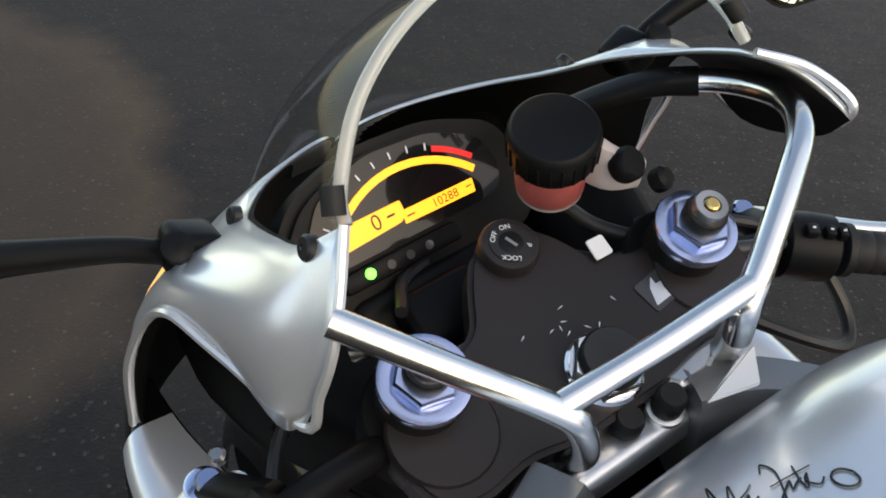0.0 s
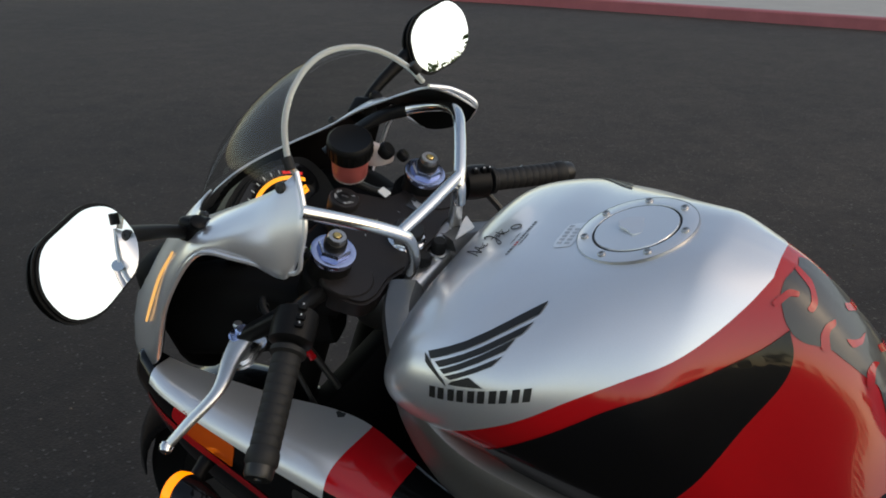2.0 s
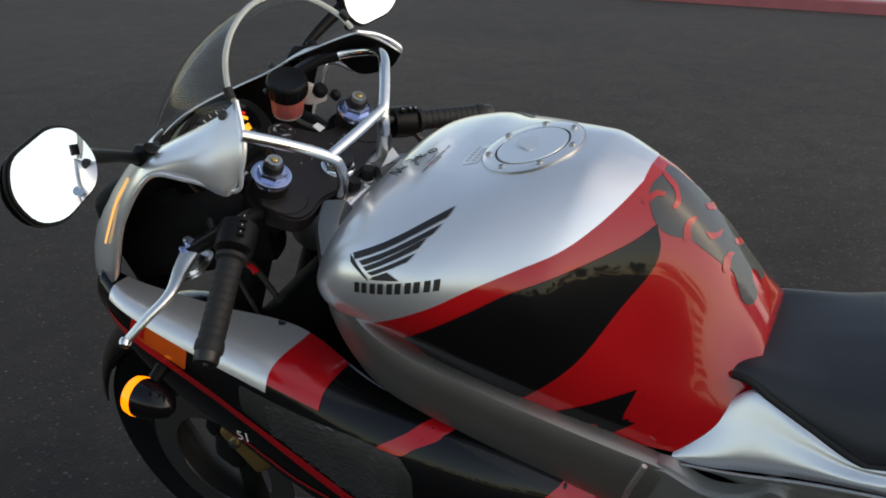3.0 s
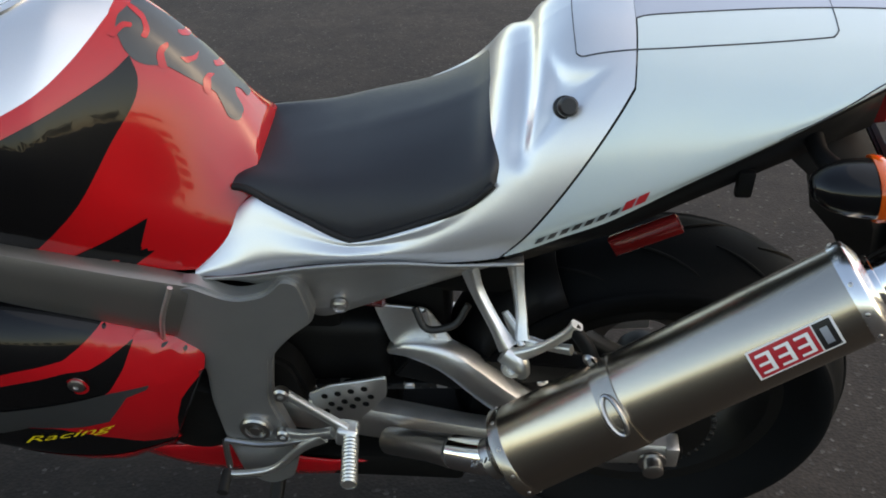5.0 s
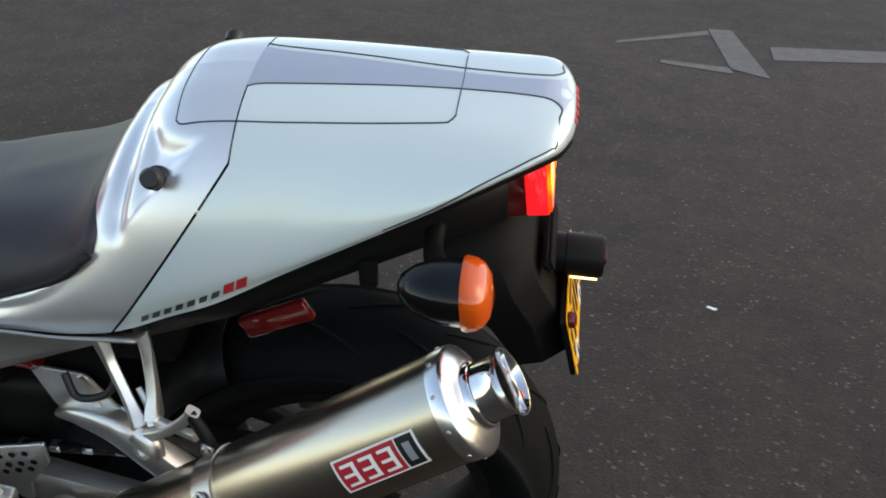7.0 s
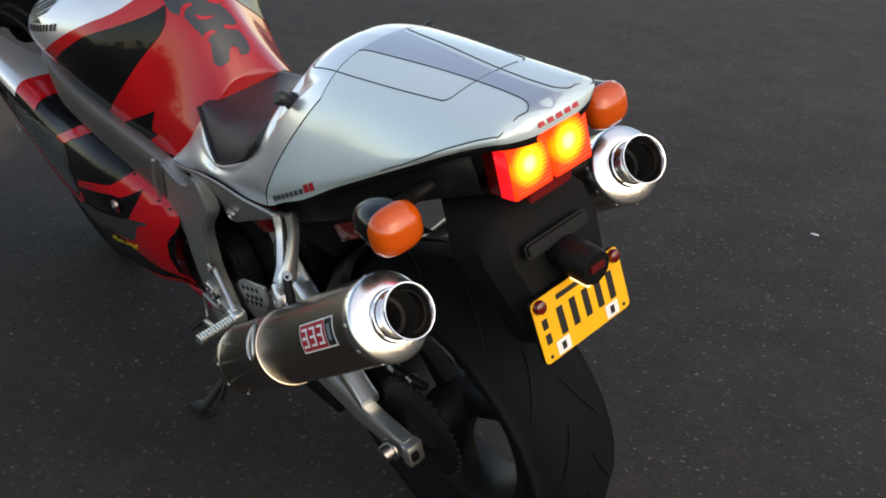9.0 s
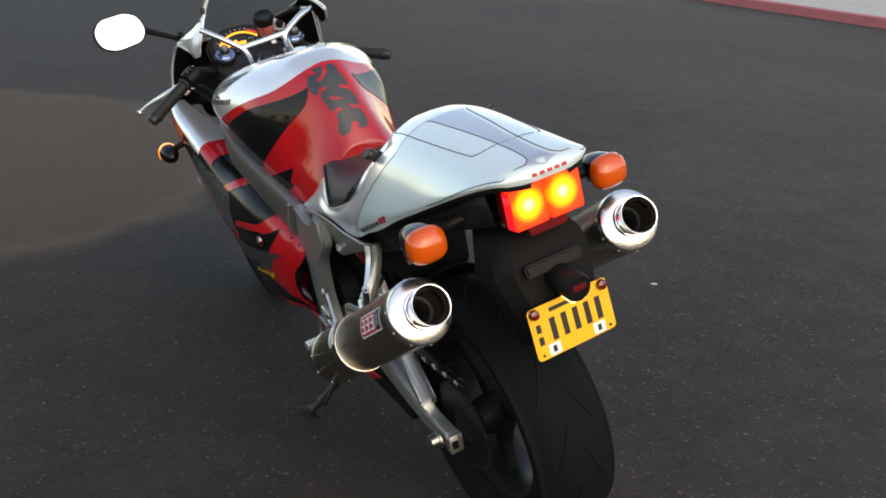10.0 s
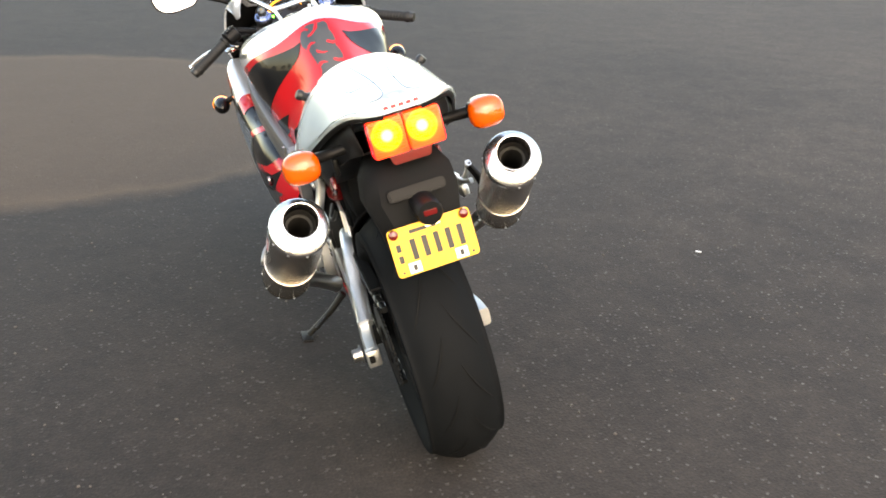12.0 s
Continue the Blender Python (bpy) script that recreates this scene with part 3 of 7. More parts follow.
TANK_SKIN = tree_of(tank_bm)
tank = part("fuel_tank", tank_bm, TANK, bike, "silver tank with red lower flanks and a black wing graphic", smooth=50)

# filler cap: ring, lid, bolts
CAPC = Vector((0.012, 0.795, 0.0))
hit = TANK_SKIN.ray_cast((CAPC.x, CAPC.y, 2), (0, 0, -1))
CAPC, CAPN = hit[0], hit[1] * (1 if hit[1].z > 0 else -1)
cap = part("filler_cap", lathe_bm([(.0705, -.006), (.0705, .0008), (.069, .0018), (.0525, .0024), (.0515, .0010), (.0500, .0010), (.0490, .0030), (.030, .0034), (.0, .0034)], CAPC, CAPN, 64), SILVER, tank, "flush silver filler cap with a bolted ring")
part("groove", lathe_bm([(.0713, -.004), (.0713, .0013), (.0704, .0013), (.0704, -.004)], CAPC, CAPN, 64), STEEL, cap)
part("groove", lathe_bm([(.0514, .0), (.0514, .0024), (.0502, .0024), (.0502, .0)], CAPC, CAPN, 64), DARKCAST, cap)
fcap = frame_of(CAPN)
for k in range(7):
    a = 2 * math.pi * k / 7 + 0.2
    c = CAPC + fcap @ Vector((.061 * math.cos(a), .061 * math.sin(a), .002))
    part("bolt", lathe_bm([(.0048, 0), (.0048, .0022), (.0040, .0030), (.0022, .0030), (.0020, .0012), (0, .0012)], c, CAPN, 12), STEEL, cap)
flap = [(-.022, -.010), (-.022, .012), (-.006, .016), (.006, .024), (.020, .022), (.026, .004), (.020, -.018), (.006, -.012), (-.010, -.018)]
mflap = basis(CAPC + CAPN * .0048, (1, 0, 0), (0, 1, 0))
part("key_flap", plate_bm(flap, .0035, mflap @ pose(0, 0, -.002, 0, 0, 35) @ Matrix.Diagonal((.8, .8, .8, 1)), bevel=.001, r=.005), SILVER, cap)

# seat
SEAT_ST = [
    (0.500, [(0, .758), (.045, .759), (.072, .762), (.084, .758), (.090, .752)]),
    (0.475, [(0, .764), (.05, .765), (.080, .768), (.094, .763), (.099, .755)]),
    (0.440, [(0, .769), (.06, .769), (.091, .768), (.108, .756), (.114, .744)]),
    (0.390, [(0, .778), (.06, .775), (.103, .768), (.126, .748), (.134, .731)]),
    (0.340, [(0, .791), (.07, .786), (.114, .775), (.143, .745), (.152, .719)]),
    (0.315, [(0, .799), (.07, .793), (.117, .780), (.146, .748), (.155, .720)]),
    (0.240, [(0, .824), (.07, .816), (.118, .799), (.147, .776), (.158, .752)]),
    (0.180, [(0, .851), (.06, .844), (.108, .831), (.148, .811), (.162, .786)]),
    (0.150, [(0, .872), (.06, .867), (.106, .855), (.145, .836), (.159, .814)]),
    (0.132, [(0, .866), (.05, .863), (.096, .853), (.127, .840), (.138, .822)]),
]
seat_rows = sym_rows(SEAT_ST, 5, 5, 0.0)
seat = part("seat", grid_bm(seat_rows, caps=True), VINYL, bike, "black vinyl solo seat", smooth=60)
edge_l = [row[0] for row in seat_rows]
edge_r = [row[-1] for row in seat_rows]
part("piping", tube_bm([Vector(p) + Vector((-.001, 0, .002)) for p in edge_l[1:-3:2]], .0050, 10), RUBBER, seat)
part("piping", tube_bm([Vector(p) + Vector((.001, 0, .002)) for p in edge_r[1:-3:2]], .0050, 10), RUBBER, seat)

# tail
TAIL_ST = [
    (0.552, [(0, .640), (.05, .640), (0.113, .640), (0.153, .650), (0.165, .655), (0.174, .652), (0.173, .646)]),
    (0.505, [(0, .690), (.05, .690), (0.113, .690), (0.125, .712), (0.150, .692), (0.172, .668), (0.175, .652)]),
    (0.460, [(0, .730), (.05, .730), (0.100, .740), (0.124, .748), (0.150, .717), (0.173, .684), (0.175, .662)]),
    (0.400, [(0, .730), (.05, .730), (0.113, .715), (0.150, .735), (0.168, .717), (0.182, .698), (0.181, .680)]),
    (0.330, [(0, .720), (.05, .720), (0.113, .700), (0.169, .720), (0.180, .714), (0.189, .706), (0.187, .694)]),
    (0.245, [(0, .735), (.05, .735), (0.113, .725), (0.175, .751), (0.187, .737), (0.195, .721), (0.192, .702)]),
    (0.195, [(0, .770), (.05, .770), (0.113, .765), (0.170, .782), (0.187, .763), (0.196, .740), (0.193, .705)]),
    (0.150, [(0, .880), (.05, .877), (0.105, .862), (0.150, .835), (0.181, .795), (0.196, .755), (0.189, .708)]),
    (0.110, [(0, .925), (.05, .920), (0.103, .900), (0.147, .866), (0.181, .812), (0.198, .762), (0.191, .724)]),
    (0.060, [(0, .966), (.05, .961), (0.099, .940), (0.143, .900), (0.177, .846), (0.197, .790), (0.191, .750)]),
    (0.000, [(0, .979), (.05, .974), (0.095, .957), (0.137, .920), (0.170, .870), (0.192, .815), (0.187, .777)]),
    (-.080, [(0, .981), (.05, .977), (0.093, .962), (0.129, .931), (0.159, .886), (0.179, .842), (0.175, .822)]),
    (-.160, [(0, .981), (.048, .978), (0.086, .966), (0.117, .943), (0.145, .909), (0.163, .876), (0.159, .862)]),
    (-.240, [(0, .980), (.045, .977), (0.082, .968), (0.110, .950), (0.132, .928), (0.145, .910), (0.141, .901)]),
    (-.310, [(0, .979), (.044, .976), (0.078, .969), (0.100, .958), (0.115, .947), (0.122, .939), (0.118, .933)]),
    (-.350, [(0, .978), (.042, .975), (0.072, .970), (0.088, .963), (0.098, .957), (0.101, .952), (0.097, .946)]),
    (-.367, [(0, .974), (.038, .972), (.056, .968), (0.072, .962), (0.078, .957), (0.080, .952), (0.077, .946)]),
    (-.377, [(0, .966), (.028, .965), (.041, .962), (.049, .958), (.053, .954), (.054, .950), (.052, .945)]),
    (-.381, [(0, .957), (.018, .956), (.026, .954), (.031, .952), (.034, .950), (.035, .948), (.033, .945)]),
]
TX = .017           # middle of the tail
tail_rows = sym_rows(TAIL_ST, 12, 12, TX)
tail_bm = grid_bm(tail_rows, caps=True)
TAIL_SKIN = tree_of(tail_bm)
# the pale panels start behind a slanting joint that turns upright near the top
GAPP, GAPN = Vector((0, .1265, .7275)), Vector((0, 1, .70)).normalized()
TOPY = -.0175


def cut(bm, co, no, keep_front, shift=0.0):
    bmesh.ops.bisect_plane(bm, geom=bm.verts[:] + bm.edges[:] + bm.faces[:], plane_co=co + no * shift, plane_no=no, clear_inner=keep_front, clear_outer=not keep_front)
    return bm


UPY = Vector((0, 1, .06)).normalized()
TOPP = Vector((0, TOPY, .95))
front_bm = cut(cut(tail_bm.copy(), GAPP, GAPN, True), TOPP, UPY, True)
low_rear = cut(tail_bm.copy(), GAPP, GAPN, False, -.0028)
top_rear = cut(cut(tail_bm, GAPP, GAPN, True, -.0028), TOPP, UPY, False, -.0020)
tail_bm = join_bm(low_rear, top_rear)
bmesh.ops.remove_doubles(tail_bm, verts=tail_bm.verts[:], dist=1e-5)
inner_bm = grid_bm([[Vector((p[0] * .955, p[1], p[2] - .010)) for p in r] for r in tail_rows[126:-4]])


def tri_depth(y, z, corners):
    """How far a point lies inside a triangle in the y-z plane; negative outside."""
    best = 1.0
    for (ya, za), (yb, zb) in zip(corners, corners[1:] + corners[:1]):
        best = min(best, ((yb - ya) * (z - za) - (zb - za) * (y - ya)) / math.hypot(yb - ya, zb - za))
    return best


def smooth_step(v):
    v = max(0.0, min(1.0, v))
    return v * v * (3 - 2 * v)


POCKET = [(.002, .950), (.108, .846), (.088, .943)]
front_bm.normal_update()
for v in front_bm.verts:
    if v.co.x > 0:
        v.co.z -= .045 * smooth_step((v.co.y - .30) / .12)
moves = []
for v in front_bm.verts:
    d = 0.0
    if v.co.z > .80 and abs(v.co.x) > .05:
        d -= .009 * smooth_step(tri_depth(v.co.y, v.co.z, POCKET) / .020)
    if v.co.z > .83:
        d -= .008 * math.exp(-((v.co.y - .112 + (v.co.z - .90) * .10) / .012) ** 2) * smooth_step((v.co.z - .83) / .03) * (1 if v.co.y < .16 else 0)
    moves.append(v.normal * d)
for v, d in zip(front_bm.verts, moves):
    v.co += d
tail = part("tail_cowl", tail_bm, WHITE, bike, "pale silver tail cowl with a blue-grey stripe", smooth=50)
cowl = part("seat_cowl", front_bm, SILVER, bike, "silver seat surround and side covers", smooth=50)
part("tail_inner", inner_bm, INNER, bike)

# side covers below the seat


def shell_strip(upper, lower, n=7, bulge=0.014):
    a, b = cr(upper, 6), cr(lower, 6)
    k = min(len(a), len(b))
    rows = []
    for i in range(k):
        p, q = Vector(a[i]), Vector(b[i])
        rows.append([p.lerp(q, t) + Vector((-bulge * (1 - .35 * (i / (k - 1)) ** 3) * 4 * t * (1 - t), 0, 0)) for t in np.linspace(0, 1, n)])
    return grid_bm(rows)


sub_up = [(-.160, .548, .648), (-.172, .470, .670), (-.180, .380, .696), (-.186, .280, .712), (-.187, .195, .712), (-.182, .105, .712)]
sub_lo = [(-.135, .440, .612), (-.136, .420, .580), (-.137, .385, .560), (-.136, .310, .592), (-.134, .225, .630), (-.134, .110, .682)]
sub_bm = shell_strip(sub_up, sub_lo, bulge=-.008)
sub_r = mirror_x(sub_bm)
sub = part("subframe_cover", sub_bm, PIVOTM, bike, "grey lower subframe cover", smooth=60, solid=.004)
part("subframe_cover", sub_r, PIVOTM, bike, smooth=60, solid=.004)
part("bolt", lathe_bm([(.013, -.004), (.013, .003), (.011, .005), (.008, .005), (.007, .002), (0, .002)], (-.150, .360, .590), (-1, 0, -.2), 20), STEEL, sub)

FC0 = .012
# frame spars, pivot plates
spar = bar_bm([(-.050, 1.090, .838), (-.108, 1.066, .828), (-.172, 1.012, .796), (-.204, .930, .740), (-.198, .800, .688), (-.183, .680, .642), (-.168, .575, .600)],
              [(.050, .09), (.042, .085), (.040, .080), (.040, .086), (.040, .092), (.040, .096), (.036, .105)], steps=8, power=5)
both("frame_spar", spar, FRAME, bike, "satin titanium-grey frame spar")
head = lathe_bm([(.045, 0), (.048, .01), (.048, .085), (.045, .095)], (FC0, 1.185, .765), (0, -.40, .917), 24)
part("steering_head", head, FRAME, bike)
PIVOT = [(.606, .545), (.578, .650), (.555, .655), (.500, .628), (.455, .640), (.428, .672), (.402, .664), (.388, .590), (.430, .552), (.463, .510), (.478, .411), (.460, .330), (.450, .281), (.470, .205), (.510, .182), (.552, .212), (.566, .300), (.572, .400), (.566, .480)]
piv_bm = plate_bm(PIVOT, .030, along(-.152), bevel=.006, r=.02)
piv_l, _ = both("pivot_plate", piv_bm, PIVOTM, bike, "cast grey swingarm pivot plate")
part("pivot_bolt", lathe_bm([(.026, -.002), (.026, .006), (.023, .009), (.017, .009), (.016, .004), (.010, .004), (.009, .010), (0, .010)], (-.182, .511, .345), (-1, 0, 0), 28), STEEL, piv_l)
part("weld_line", tube_bm([(-.188, .612, .545), (-.192, .600, .600), (-.188, .578, .655)], .004, 8), SATIN, piv_l)

# engine mass behind the fairing
part("engine_block", box_bm((.26, .36, .27), pose(0, .78, .455), .03, 3), DARKCAST, bike)
part("clutch_cover", lathe_bm([(.085, 0), (.085, .02), (.075, .04), (.04, .05), (0, .05)], (-.12, .62, .33), (-1, 0, 0), 32), DARKCAST, bike)
part("sprocket_cover", plate_bm([(.40, .25), (.45, .45), (.60, .50), (.66, .40), (.64, .22), (.52, .17)], .05, along(-.09), bevel=.008, r=.03), DARKCAST, bike)
part("engine_inner", box_bm((.20, .46, .20), pose(0, .60, .58), .02, 2), INNER, bike)
# the next four boxes are added to keep see-through gaps dark
part("pivot_filler", box_bm((.17, .24, .26), pose(0, .42, .35), .03, 3), DARKCAST, bike)
part("belly_filler", box_bm((.25, .36, .06), pose(0, .37, .165), .012, 2), INNER, bike)
part("inner_guard", box_bm((.17, .09, .20), pose(0, .262, .47), .01, 2), INNER, bike)
part("underseat_filler", box_bm((.17, .30, .15), pose(0, .26, .625), .02, 2), INNER, bike)
part("shock_reservoir", lathe_bm([(.030, 0), (.034, .004), (.034, .10), (.030, .104)], (-.09, .30, .575), (0, 1, .1), 24), REDLENS, bike, "dark red shock reservoir")

# rear wheel
RA = Vector((-.012, -.105, .2985))


def wheel(name, c, r_out, width, rim_r, spokes, label):
    h = width / 2
    prof = [(rim_r - .004, -h * .62), (rim_r + .012, -h * .72), (rim_r + (r_out - rim_r) * .45, -h * .97), (r_out - (r_out - rim_r) * .33, -h * .985), (r_out - .030, -h * .88),
            (r_out - .012, -h * .60), (r_out - .003, -h * .30), (r_out, 0), (r_out - .003, h * .30), (r_out - .012, h * .60), (r_out - .030, h * .88),
            (r_out - (r_out - rim_r) * .33, h * .985), (rim_r + (r_out - rim_r) * .45, h * .97), (rim_r + .012, h * .72), (rim_r - .004, h * .62)]
    prof = [tuple(p) for p in cr(prof, 3)]
    w = part(name, lathe_bm(prof, c, (1, 0, 0), 72, caps=False), TYRE, bike, label, smooth=60)
    rp = [(rim_r - .022, -h * .60), (rim_r + .002, -h * .64), (rim_r + .004, -h * .58), (rim_r - .012, -h * .50), (rim_r - .025, -h * .2), (rim_r - .025, h * .2), (rim_r - .012, h * .5), (rim_r + .004, h * .58), (rim_r + .002, h * .64), (rim_r - .022, h * .60), (rim_r - .036, h * .2), (rim_r - .036, -h * .2)]
    rows = rp + rp[:1]
    part("rim", lathe_bm(rows, c, (1, 0, 0), 60, caps=False), DARKCAST, w, "dark cast alloy rim")
    part("hub", lathe_bm([(.038, -h * .75), (.045, -h * .5), (.045, h * .5), (.038, h * .75)], c, (1, 0, 0), 28), DARKCAST, w)
    for k in range(spokes):
        a = 2 * math.pi * (k + .3) / spokes
        d = Vector((0, math.cos(a), math.sin(a)))
        e = Vector((0, -math.sin(a), math.cos(a)))
        part("spoke", bar_bm([c + d * .03, c + d * (rim_r * .5) + e * .008, c + d * (rim_r - .028)], [(.05, .055), (.034, .036), (.04, .05)], steps=4, up=tuple(e)), DARKCAST, w)
    return w


rear_wheel = wheel("rear_wheel", RA, .318, .186, .219, 3, "wide black rear tyre on a dark cast wheel")
# tread sipes
for k in range(14):
    for s in (-1, 1):
        a0 = 2 * math.pi * (k + (0.5 if s > 0 else 0)) / 14
        pts = []
        for t in np.linspace(0, 1, 6):
            a = a0 + .42 * t
            lat = s * (.012 + .062 * t ** 1.2)
            r = .318 - 0.003 * (abs(lat) / .03) ** 2 - .0105 * (abs(lat) / .075) ** 4 + .0009
            pts.append(RA + Vector((lat, math.cos(a) * r, math.sin(a) * r)))
        part("tread_groove", tube_bm(pts, [.0010, .0028, .0028, .0010], 6, 2), INNER, rear_wheel)
part("brake_disc", lathe_bm([(.065, 0), (.108, 0), (.11, .003), (.11, .005), (.065, .005), (.065, 0)], RA + Vector((.07, 0, 0)), (1, 0, 0), 40, caps=False), STEEL, rear_wheel)
part("sprocket", lathe_bm([(.05, 0), (.098, 0), (.10, .002), (.10, .006), (.05, .006), (.05, 0)], RA + Vector((-.105, 0, 0)), (1, 0, 0), 48, caps=False), DARKCAST, rear_wheel)
for k in range(40):
    a = 2 * math.pi * k / 40
    part("tooth", box_bm((.006, .009, .010), Matrix.Translation(RA + Vector((-.102, 0, 0))) @ Matrix.Rotation(a, 4, "X") @ Matrix.Translation((0, 0, .103)), .002, 1), DARKCAST, rear_wheel)

# swingarm and chain
sw = bar_bm([(-.118, .50, .330), (-.122, .36, .310), (-.135, .18, .290), (-.148, .02, .286), (-.156, -.070, .294), (-.158, -.128, .296)],
            [(.05, .080), (.045, .072), (.038, .064), (.034, .056), (.032, .050), (.031, .046)], steps=6, power=6)
swr = mirror_x(sw, RA.x)
swing = part("swingarm", sw, SATIN, bike, "satin aluminium swingarm")
part("swingarm", swr, SATIN, bike)
brace = bar_bm([(-.094, .302, .448), (-.104, .262, .462), (-.114, .205, .444), (-.130, .115, .370), (-.146, .0, .318)], [(.03, .012), (.04, .036), (.042, .052), (.042, .056), (.04, .03)], steps=6, power=4)
part("swingarm_brace", brace, SATIN, bike)
part("axle_nut", lathe_bm([(.022, 0), (.022, .004), (.016, .005), (.016, .022), (.013, .024), (0, .024)], RA + Vector((-.170, 0, 0)), (-1, 0, 0), 24), STEEL, swing)
part("chain_adjuster", box_bm((.034, .022, .046), pose(-.159, -.136, .296), .004), SATIN, swing)
part("chain_adjuster", box_bm((.014, .012, .018), pose(-.164, -.147, .298), .002), INNER, swing)
for nm, z0, z1 in (("chain_run", .405, .352), ("chain_run", .195, .262)):
    part(nm, bar_bm([(-.102, -.128, z0), (-.102, .15, (z0 + z1) / 2), (-.102, .47, z1)], [(.016, .014)] * 3, steps=3), DARKCAST, bike)
part("chain_guard", plate_bm([(.30, .40), (.26, .455), (.10, .44), (-.05, .43), (-.05, .42), (.20, .37)], .03, along(-.085), bevel=.003), PLASTIC, bike)
hug = []
for a in np.linspace(radians(20), radians(128), 14):
    ring = []
    for s in np.linspace(-1, 1, 11):
        r = .342 - .045 * abs(s) ** 3
        ring.append((RA.x + s * .098, RA.y + math.cos(a) * r, RA.z + math.sin(a) * r))
    hug.append(ring)
part("hugger_mudguard", grid_bm(hug[:6]), PLASTIC, bike, "black inner mudguard", solid=.003, smooth=60)

# exhausts
MF, MB = Vector((-.2967, .1230, .4580)), Vector((-.2396, -.2943, .7417))


def exhaust(sign):
    f, b = Vector((sign * MF.x, MF.y, MF.z)), Vector((sign * MB.x, MB.y, MB.z))
    ax = (b - f).normalized()
    f = f + ax * .014
    ln = (b - f).length
    R = .0620
    ex = part("muffler", lathe_bm([(.027, -.022), (.044, -.012), (R - .003, -.004), (R, .002), (R, ln), (R - .002, ln + .002), (.05, ln + .002)], f, ax, 56, caps=False), TITAN, bike, "brushed titanium muffler can")
    part("end_cap", lathe_bm([(R + .0012, ln - .016), (R + .0014, ln - .001), (R + .0004, ln + .0012), (.0590, ln + .0036), (.0480, ln + .0085), (.0400, ln + .0110), (.0378, ln + .0112), (.0370, ln + .0090), (.0365, ln - .02)], f, ax, 64, caps=False), ENDCAP, ex, "polished end cap")
    part("collar", lathe_bm([(.0372, ln + .006), (.0376, ln + .0165), (.0366, ln + .0185), (.0342, ln + .0190), (.0336, ln + .0110)], f, ax, 48, caps=False), CHROME, ex)
    part("tip", lathe_bm([(.0332, ln + .008), (.0330, ln + .030), (.0336, ln + .040), (.0356, ln + .0470), (.0376, ln + .0508), (.0384, ln + .0524), (.0380, ln + .0538), (.0366, ln + .0536), (.0344, ln + .0490), (.0322, ln + .040), (.0314, ln + .030), (.0312, ln - .012)], f, ax, 48, caps=False), CHROME, ex, "chrome tip with a flared lip")
    part("core", lathe_bm([(.0311, ln + .026), (.0308, ln - .004), (.0295, ln - .008), (.0245, ln - .010), (.0235, ln - .012), (.0235, ln - .16), (0, ln - .16)], f, ax, 40, caps=False), SOOT, ex, "sooty black bore")
    part("front_band", lathe_bm([(R + .0012, -.002), (R + .0012, .012), (R, .014)], f, ax, 56, caps=False), TITAN, ex)
    band = .168
    part("strap", lathe_bm([(R, band - .014), (R + .0018, band - .0135), (R + .0020, band), (R + .0018, band + .0135), (R, band + .014)], f, ax, 56, caps=False), TITAN, ex, "dull titanium mounting strap")
    out = Vector((-sign, 0, 0)) if f.x < 0 and sign > 0 else Vector((1 if f.x > 0 else -1, 0, 0))
    out = (out - ax * out.dot(ax)).normalized()
    tang = ax.cross(out).normalized()
    loop = []
    for a in np.linspace(0, 2 * math.pi, 17):
        ang = .62 + .42 * math.sin(a)
        loop.append(f + ax * (band + .010 * math.cos(a)) + (out * math.cos(ang) + tang * math.sin(ang) * (1 if tang.z > 0 else -1)) * (R + .005))
    part("strap_loop", tube_bm(loop, .0032, 8, 3), STEEL, ex)
    side = frame_of(ax)
    for k in range(10):
        a = 2 * math.pi * k / 10
        for h in (.008, ln - .010):
            rad = (side @ Vector((math.cos(a), math.sin(a), 0))).normalized()
            part("rivet", lathe_bm([(.003, 0), (.0026, .0014), (.0012, .002), (0, .002)], f + ax * h + rad * (R + .0008), rad, 8), STEEL, ex)
    sx = 1 if f.x > 0 else -1
    knee = f - ax * .075 + Vector((-sx * .038, .020, -.006))
    part("link_pipe", tube_bm([f - ax * .010, f - ax * .040 + Vector((-sx * .010, .004, 0)), knee], [.027, .0255, .025], 20), CHROME, ex, "bright exhaust link pipe")
    part("clamp_ring", lathe_bm([(.027, -.008), (.0295, -.006), (.0295, .006), (.027, .008)], f - ax * .030 + Vector((-sx * .004, .002, 0)), ax, 28, caps=False), STEEL, ex)
    for k in range(3):
        a = f - ax * .020 + Vector((sx * (.012 - .012 * k), .0, .028 - .006 * k))
        part("pipe_spring", tube_bm([a + Vector((.003 * math.cos(q), .0, .003 * math.sin(q))) - ax * (.0012 * q) for q in np.linspace(0, 40, 60)], .0012, 5, 1, smooth=False), STEEL, ex)
    part("collector", tube_bm([knee, knee + Vector((-sx * .040, .045, -.045)), knee + Vector((-sx * .095, .110, -.110))], [.0245, .022, .022], 18), STEEL, ex)
    return ex, f, b, ax, ln, R


EXL = exhaust(1)
EXR = exhaust(-1)

